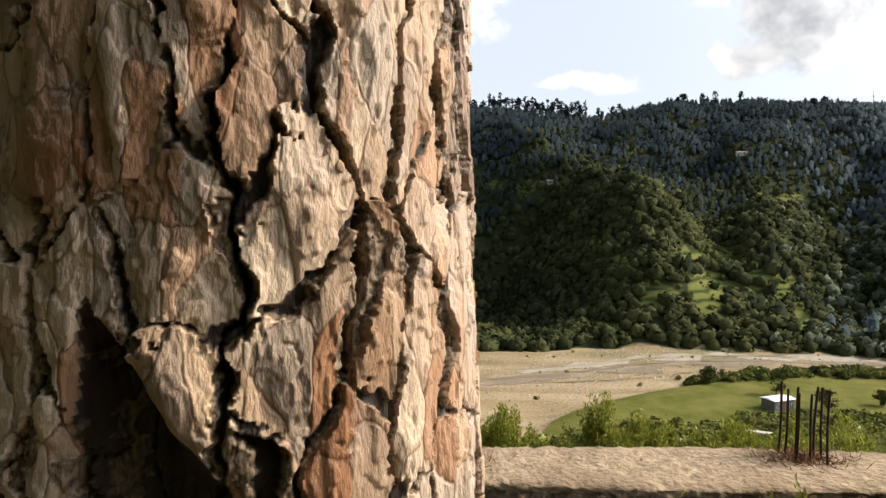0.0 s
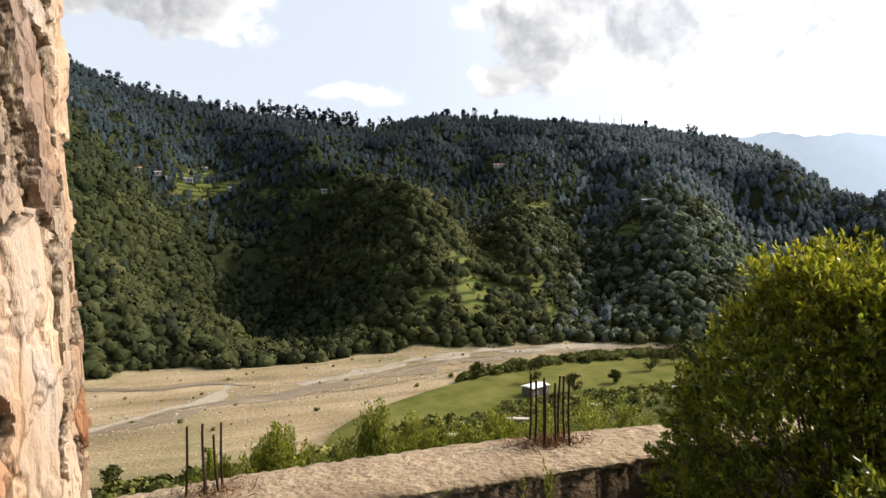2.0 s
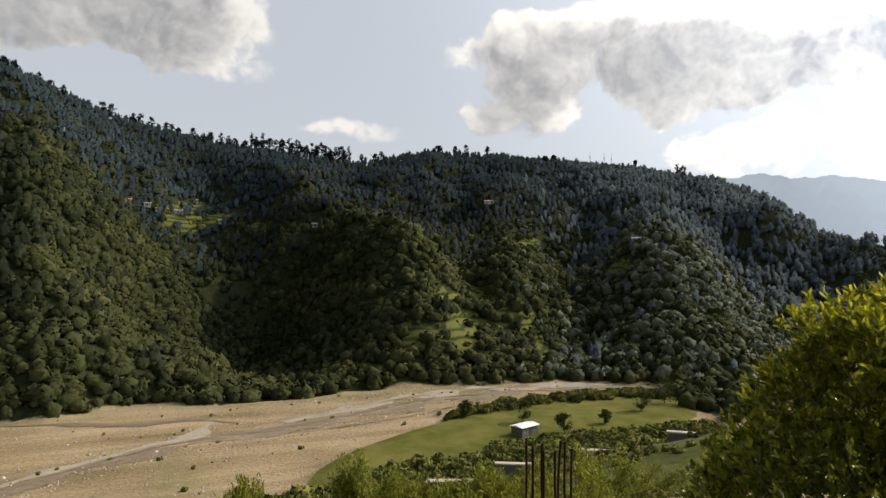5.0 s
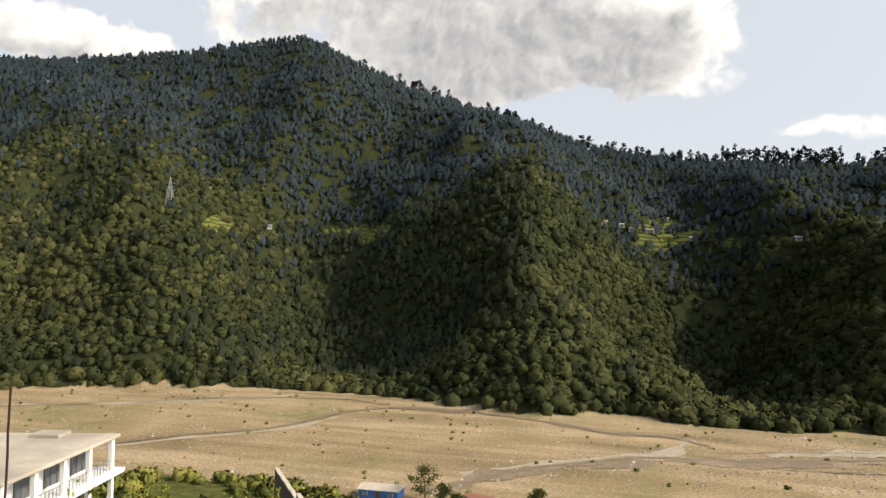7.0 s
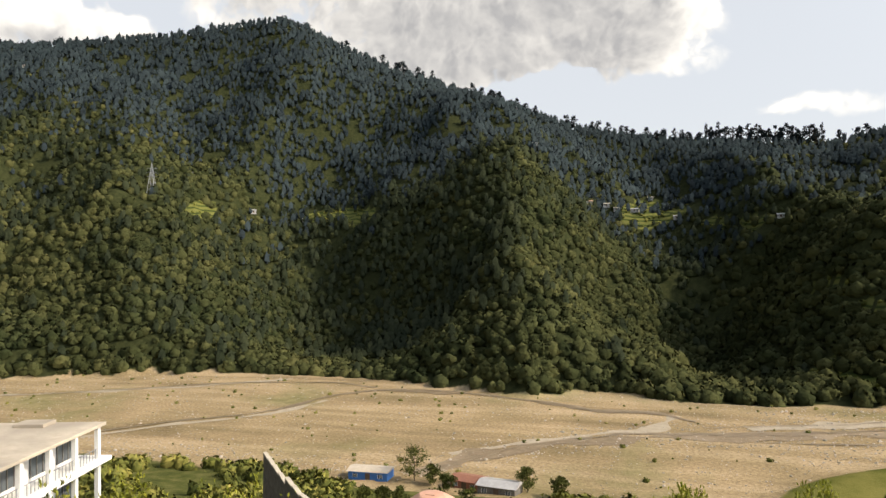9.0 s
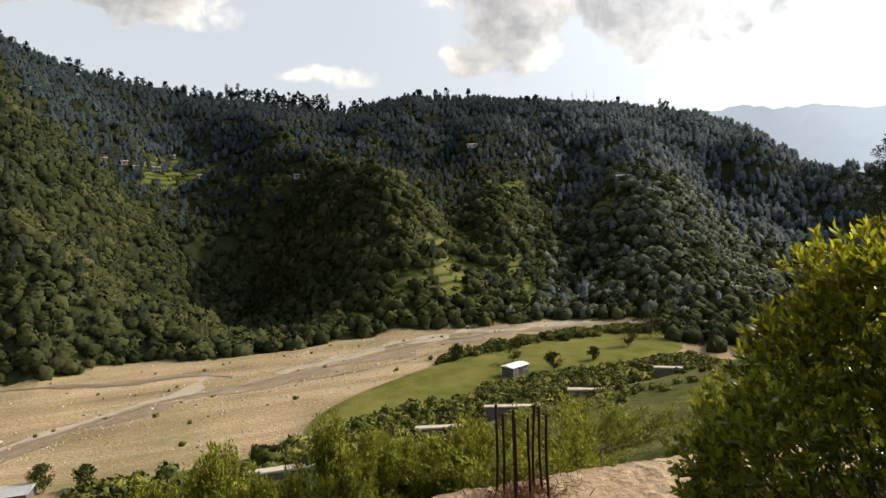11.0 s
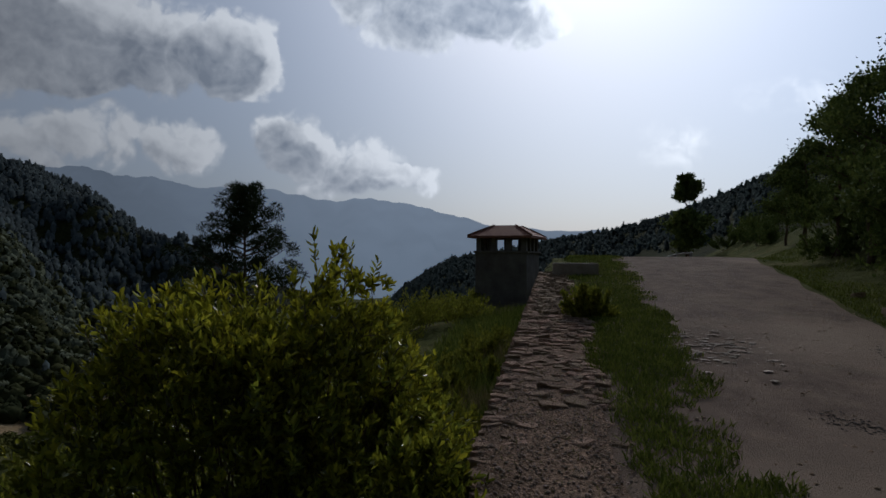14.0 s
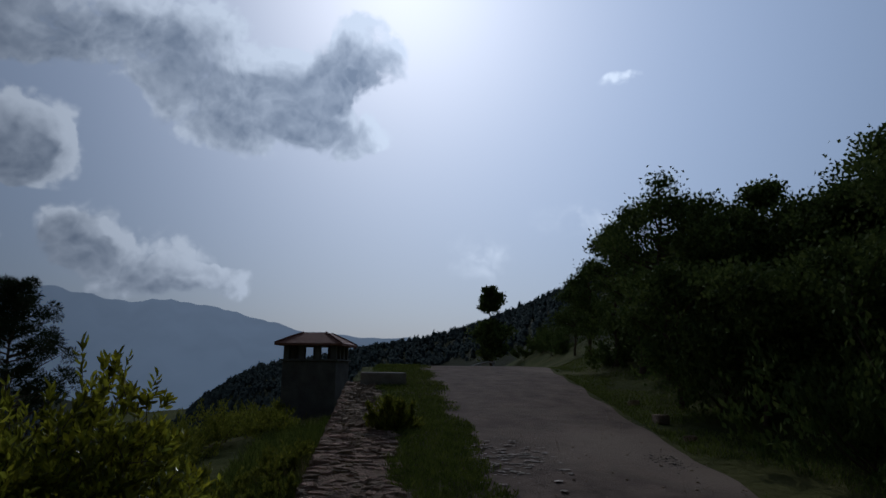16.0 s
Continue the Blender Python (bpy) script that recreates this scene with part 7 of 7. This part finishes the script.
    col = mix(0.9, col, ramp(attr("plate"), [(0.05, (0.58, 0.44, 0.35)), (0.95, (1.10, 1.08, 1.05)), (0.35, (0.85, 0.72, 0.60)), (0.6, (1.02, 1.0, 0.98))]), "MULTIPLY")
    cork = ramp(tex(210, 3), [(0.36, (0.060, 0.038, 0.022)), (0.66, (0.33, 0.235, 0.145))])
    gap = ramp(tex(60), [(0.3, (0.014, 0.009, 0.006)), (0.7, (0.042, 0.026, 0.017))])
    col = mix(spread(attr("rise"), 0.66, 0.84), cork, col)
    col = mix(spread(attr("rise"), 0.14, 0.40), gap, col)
    l.new(col, b.inputs["Base Color"])

    def add(a, c, k):
        x = n.new("ShaderNodeMath")
        x.operation = "MULTIPLY_ADD"
        x.inputs[1].default_value = k
        l.new(c, x.inputs[0])
        l.new(a, x.inputs[2])
        return x.outputs[0]

    layer = n.new("ShaderNodeMath")
    layer.operation = "SNAP"
    layer.inputs[1].default_value = 0.055
    l.new(tex(13, 4), layer.inputs[0])
    relief = add(add(add(tex(160, 4), big_no, 2.2), small_no, 0.8), fibre, 0.12)
    thin = n.new("ShaderNodeMath")
    thin.operation = "SNAP"
    thin.inputs[1].default_value = 0.08
    l.new(tex(30, 2), thin.inputs[0])
    relief = add(add(relief, layer.outputs[0], 9.0), thin.outputs[0], 4.0)
    relief = add(relief, spread(big_edge, 0.0, 0.05), 0.3)
    bp = n.new("ShaderNodeBump")
    bp.inputs["Distance"].default_value = 0.0032
    l.new(relief, bp.inputs["Height"])
    l.new(bp.outputs[0], b.inputs["Normal"])
    return m


BARK = bark_material()
# upper and lower lengths of the trunk
for z0, z1, n in ((-0.3, 1.21, 30), (1.89, 12, 60)):
    zs = np.linspace(z0, z1, n)
    a = np.linspace(0, 2 * np.pi, 96, endpoint=False)
    Z, Aa = np.meshgrid(zs, a, indexing="ij")
    rad_ = trunk_radius(Z) + fbm(Aa * 0.255 * 10 + 3, Z * 5, 0.6) * 0.03
    vv = np.stack([np.cos(Aa) * rad_, np.sin(Aa) * rad_, Z], -1).reshape(-1, 3)
    i, j = np.meshgrid(np.arange(n - 1), np.arange(96), indexing="ij")
    ff = np.stack([i * 96 + j, i * 96 + (j + 1) % 96, (i + 1) * 96 + (j + 1) % 96, (i + 1) * 96 + j], -1).reshape(-1, 4)
    ob = link_mesh("trunk", vv, ff, BARK, trunk_tree, smooth=True)
    for name, val in (("rise", 0.8), ("flake", 0.5), ("plate", 0.4)):
        at = ob.data.attributes.new(name, "FLOAT", "POINT")
        at.data.foreach_set("value", np.full(len(vv), val, np.float32))
# the length at eye height, plate by plate
MID = math.atan2(0.06 - TY, 0.08 - TX)
uu = np.linspace(-0.40, 0.40, 450)
zz = np.linspace(1.20, 1.90, 370)
U, Zg = np.meshgrid(uu, zz, indexing="ij")
h, cell, rise, steps, lift = bark_field(U, Zg)
ang = MID + U / 0.255
radius = trunk_radius(Zg) + h + 0.002
bv = np.stack([np.cos(ang) * radius, np.sin(ang) * radius, Zg], -1)
n0, n1 = U.shape
i, j = np.meshgrid(np.arange(n0 - 1), np.arange(n1 - 1), indexing="ij")
quads = np.stack([i * n1 + j, (i + 1) * n1 + j, (i + 1) * n1 + j + 1, i * n1 + j + 1], -1).reshape(-1, 4)
flat_v, flat_rise = bv.reshape(-1, 3), rise.ravel()
flat_flake = np.clip(0.5 + steps * 1.5 + 0.07 * lift, 0, 1).ravel()
plate_no = np.random.default_rng(9).random(400)[cell.ravel() % 400]
raised = flat_rise[quads].min(1) > 0.8
owner = np.where(raised, cell.ravel()[quads[:, 0]], -1)
# each unbroken plate gets its own number, and specks join the fissured rest
grid = owner.reshape(n0 - 1, n1 - 1)
mark = np.where(grid >= 0, np.arange(grid.size).reshape(grid.shape), -1)
while True:
    before_ = mark.copy()
    for ax in (0, 1):
        for flip in (False, True):
            g, m = (np.flip(v_, ax) if flip else v_ for v_ in (grid, mark))
            a0, a1 = ((slice(None, -1), slice(None)), (slice(1, None), slice(None))) if ax == 0 else ((slice(None), slice(None, -1)), (slice(None), slice(1, None)))
            same = (g[a0] == g[a1]) & (g[a0] >= 0)
            m[a1][same] = np.maximum(m[a0][same], m[a1][same])
    if (mark == before_).all():
        break
owner = mark.ravel()
ids, counts = np.unique(owner, return_counts=True)
owner = np.where(np.isin(owner, ids[counts < 60]), -1, owner)
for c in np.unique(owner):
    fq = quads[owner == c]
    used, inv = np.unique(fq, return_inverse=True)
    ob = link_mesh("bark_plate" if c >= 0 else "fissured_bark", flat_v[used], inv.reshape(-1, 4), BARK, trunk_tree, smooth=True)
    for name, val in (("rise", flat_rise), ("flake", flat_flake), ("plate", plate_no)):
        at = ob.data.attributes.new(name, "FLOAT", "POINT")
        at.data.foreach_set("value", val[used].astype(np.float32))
# the far side of that length
a = np.linspace(MID + 0.39 / 0.255, MID + 2 * math.pi - 0.39 / 0.255, 60)
zs = np.linspace(1.19, 1.91, 30)
Z, Aa = np.meshgrid(zs, a, indexing="ij")
vv = np.stack([np.cos(Aa) * trunk_radius(Z), np.sin(Aa) * trunk_radius(Z), Z], -1).reshape(-1, 3)
i, j = np.meshgrid(np.arange(29), np.arange(59), indexing="ij")
ff = np.stack([i * 60 + j, i * 60 + j + 1, (i + 1) * 60 + j + 1, (i + 1) * 60 + j], -1).reshape(-1, 4)
ob = link_mesh("trunk", vv, ff, BARK, trunk_tree, smooth=True)
for name, val in (("rise", 0.8), ("flake", 0.5), ("plate", 0.4)):
    at = ob.data.attributes.new(name, "FLOAT", "POINT")
    at.data.foreach_set("value", np.full(len(vv), val, np.float32))
# crown high above the road, unseen, made dense to block sky light from the trunk
r = np.random.default_rng(33)
wood, p, w = [], [], []
for k in range(44):
    u = r.uniform(6.0, 12)
    a = r.uniform(0, 2 * np.pi)
    reach = (12.6 - u) * 0.45 + 0.8
    base, tip = np.array([0, 0, u]), np.array([math.cos(a) * reach, math.sin(a) * reach, u + 0.5])
    wood.append(tube([base, (base + tip) / 2, tip], [0.05, 0.035, 0.012], 5))
    c = base + (tip - base) * r.uniform(0.4, 1.05, 140)[:, None] + r.normal(size=(140, 3)) * 0.32
    p.append(c)
    w.append(r.normal(size=(140, 3)) + np.array([0, 0, 0.6]))
v, f = gather(wood)
link_mesh("limbs", v, f, MAT["trunk"], trunk_tree)["kind"] = "stuff"
v, f = leaves(np.concatenate(p), np.concatenate(w), 0.3, 0.03, r)
link_mesh("crown", v, f, MAT["pine_needle"], trunk_tree)["kind"] = "stuff"

# ---- wall-top stones (pieces, last) ----
# flat slab at the wall's end, and a low rail beyond the crest
slab = thing("stone_slab", "flat grey concrete slab at the end of the wall", "slab", (16.9, 2.15, 1.50), 4)
part("slab_top", boxed((-1.2, -0.5, -0.32), (1.2, 0.5, 0.06), 0.02), MAT["slab_concrete"], slab)
rail = thing("roadside_rail", "low pale metal rail at the road's crest", "rail", (24.6, -0.7, 1.62), -72)
v, f = tube([(0, 0, 0.16), (0.3, 0, 0.24), (0.6, 0, 0.29), (0.9, 0, 0.30)], [0.025, 0.03, 0.03, 0.025], 6)
link_mesh("beam", v, f, MAT["tin"], rail)
for dx, hz in ((0.25, 0.22), (0.8, 0.29)):
    part("post", boxed((dx, -0.03, -0.2), (dx + 0.06, 0.03, hz)), MAT["steel"], rail)
for k, (x0, y0, w0) in enumerate([(11.3, -2.35, 0.26), (9.9, -2.2, 0.14), (13.2, -2.6, 0.18)]):
    rock = new("rock", stone_mesh(30 + k))
    rock.matrix_world = pose(x0, y0, ground_z(x0, y0) + w0 * 0.2, 10, 5, 40 * k) @ Matrix.Diagonal((w0, w0 * 0.8, w0 * 0.6, 1))
    tagged(rock, "rough brown rock lying on the grass verge", "rock", "rocks on the verge")
r = np.random.default_rng(18)
n = 520
u = r.random(n)
x, y = 6.45 - 0.55 * u + r.normal(size=n) * 0.11, -0.05 - 0.6 * u + r.normal(size=n) * 0.07
k = r.random(n) < 0.3
x, y = np.where(k, 8.55 + r.normal(size=n) * 0.2, x), np.where(k, -1.36 + r.normal(size=n) * 0.09, y)
forest("broken_asphalt", [(sv * np.array([1.3, 1, 0.5]), sf)], np.stack([x, y, platform(x) + 0.014], -1), 0.008 + 0.03 * r.random(n) ** 2, MAT["dark_stone"], "dark broken asphalt crumbs in a worn patch of road", 34)
bpy.data.objects["broken_asphalt"]["category"] = "rubble"
r = np.random.default_rng(17)
x = 3.0
count = 0
rest = []
cube_v = np.array([[a, b, c] for a in (-0.5, 0.5) for b in (-0.5, 0.5) for c in (-0.5, 0.5)])
cube_f = np.array([[0, 1, 3, 2], [4, 6, 7, 5], [0, 4, 5, 1], [2, 3, 7, 6], [0, 2, 6, 4], [1, 5, 7, 3]])
while x < 16.2:
    w = float(np.interp(x, [3, 5, 10, 16], [0.85, 0.85, 0.8, 0.5]))
    y = float(rim(x)) + 0.03
    first = True
    while y > float(rim(x)) - w:
        sx, sy = r.uniform(0.05, 0.15), r.uniform(0.06, 0.19)
        if first or r.random() < np.interp(x, [5.0, 6.5, 9], [0.05, 0.45, 0.92]):
            zz = float(platform(np.array(x + sx / 2)))
            m = pose(x + sx / 2 + r.normal() * 0.03, y - sy / 2, zz + r.uniform(-0.028, -0.008) + 0.010 * (x > 6), r.normal() * 4, r.normal() * 4, r.normal() * 20) @ Matrix.Diagonal((sx * 1.1, sy * 1.1, r.uniform(0.05, 0.09), 1))
            if first or (count < 300 and x < 11):
                ob = new("stone", STONES[count % 7])
                ob.parent = retaining
                ob.matrix_world = m
                count += 1
            else:
                cv = cube_v + r.normal(size=cube_v.shape) * 0.09
                rest.append((np.array([m @ Vector(v) for v in cv]), cube_f))
        y -= sy
        first = False
    x += r.uniform(0.07, 0.13)
v, f = gather(rest)
link_mesh("rubble", v, f, MAT["stone"], retaining)["kind"] = "stuff"
n = 230
x, y = 8.7 + r.normal(size=n) * 0.50, 0.55 + r.normal(size=n) * 0.24 - 0.35 * (r.random(n) < 0.5)
forest("road_rubble", [(sv * np.array([2.0, 1.4, 0.12]), sf)], np.stack([x, y, platform(x) + 0.02], -1), 0.014 + 0.06 * r.random(n) ** 2, MAT["pale_stone"], "pale broken stones on the road", 32)
bpy.data.objects["road_rubble"]["category"] = "stones"
n = 2600
x = 2 + 20 * r.random(n) ** 1.4
y = grass_edge(x) + (road_right(x) - grass_edge(x)) * r.random(n)
forest("road_grit", [(sv, sf)], np.stack([x, y, platform(x) + 0.014], -1), 0.008 + 0.035 * r.random(n) ** 5, MAT["stone"], "loose grit on the road", 33)
bpy.data.objects["road_grit"]["category"] = "gravel"
# loose chips and straw on the near wall top
n = 6500
x = 2.2 + 5.2 * r.random(n) ** 1.1
y = rim(x) - np.interp(x, [3, 5, 10, 16], [0.85, 0.85, 0.8, 0.5]) * r.random(n) * 1.15
spots = np.stack([x, y, platform(x) + 0.017], -1)
forest("gravel_chips", [(sv, sf)], spots, 0.008 + 0.02 * r.random(n) ** 2, MAT["chip"], "gravel chips on the wall top", 31)
bpy.data.objects["gravel_chips"]["category"] = "gravel"
n = 1500
x = 2.6 + 8 * r.random(n) ** 1.4
y = rim(x) - np.interp(x, [3, 5, 10, 16], [0.85, 0.85, 0.8, 0.5]) * r.random(n) * 1.2
undergrowth("straw_litter", "dry straw strewn over the wall top", x, y, platform(x) + 0.016, 0.07, 0.0025, MAT["straw"], 8, 0.08)
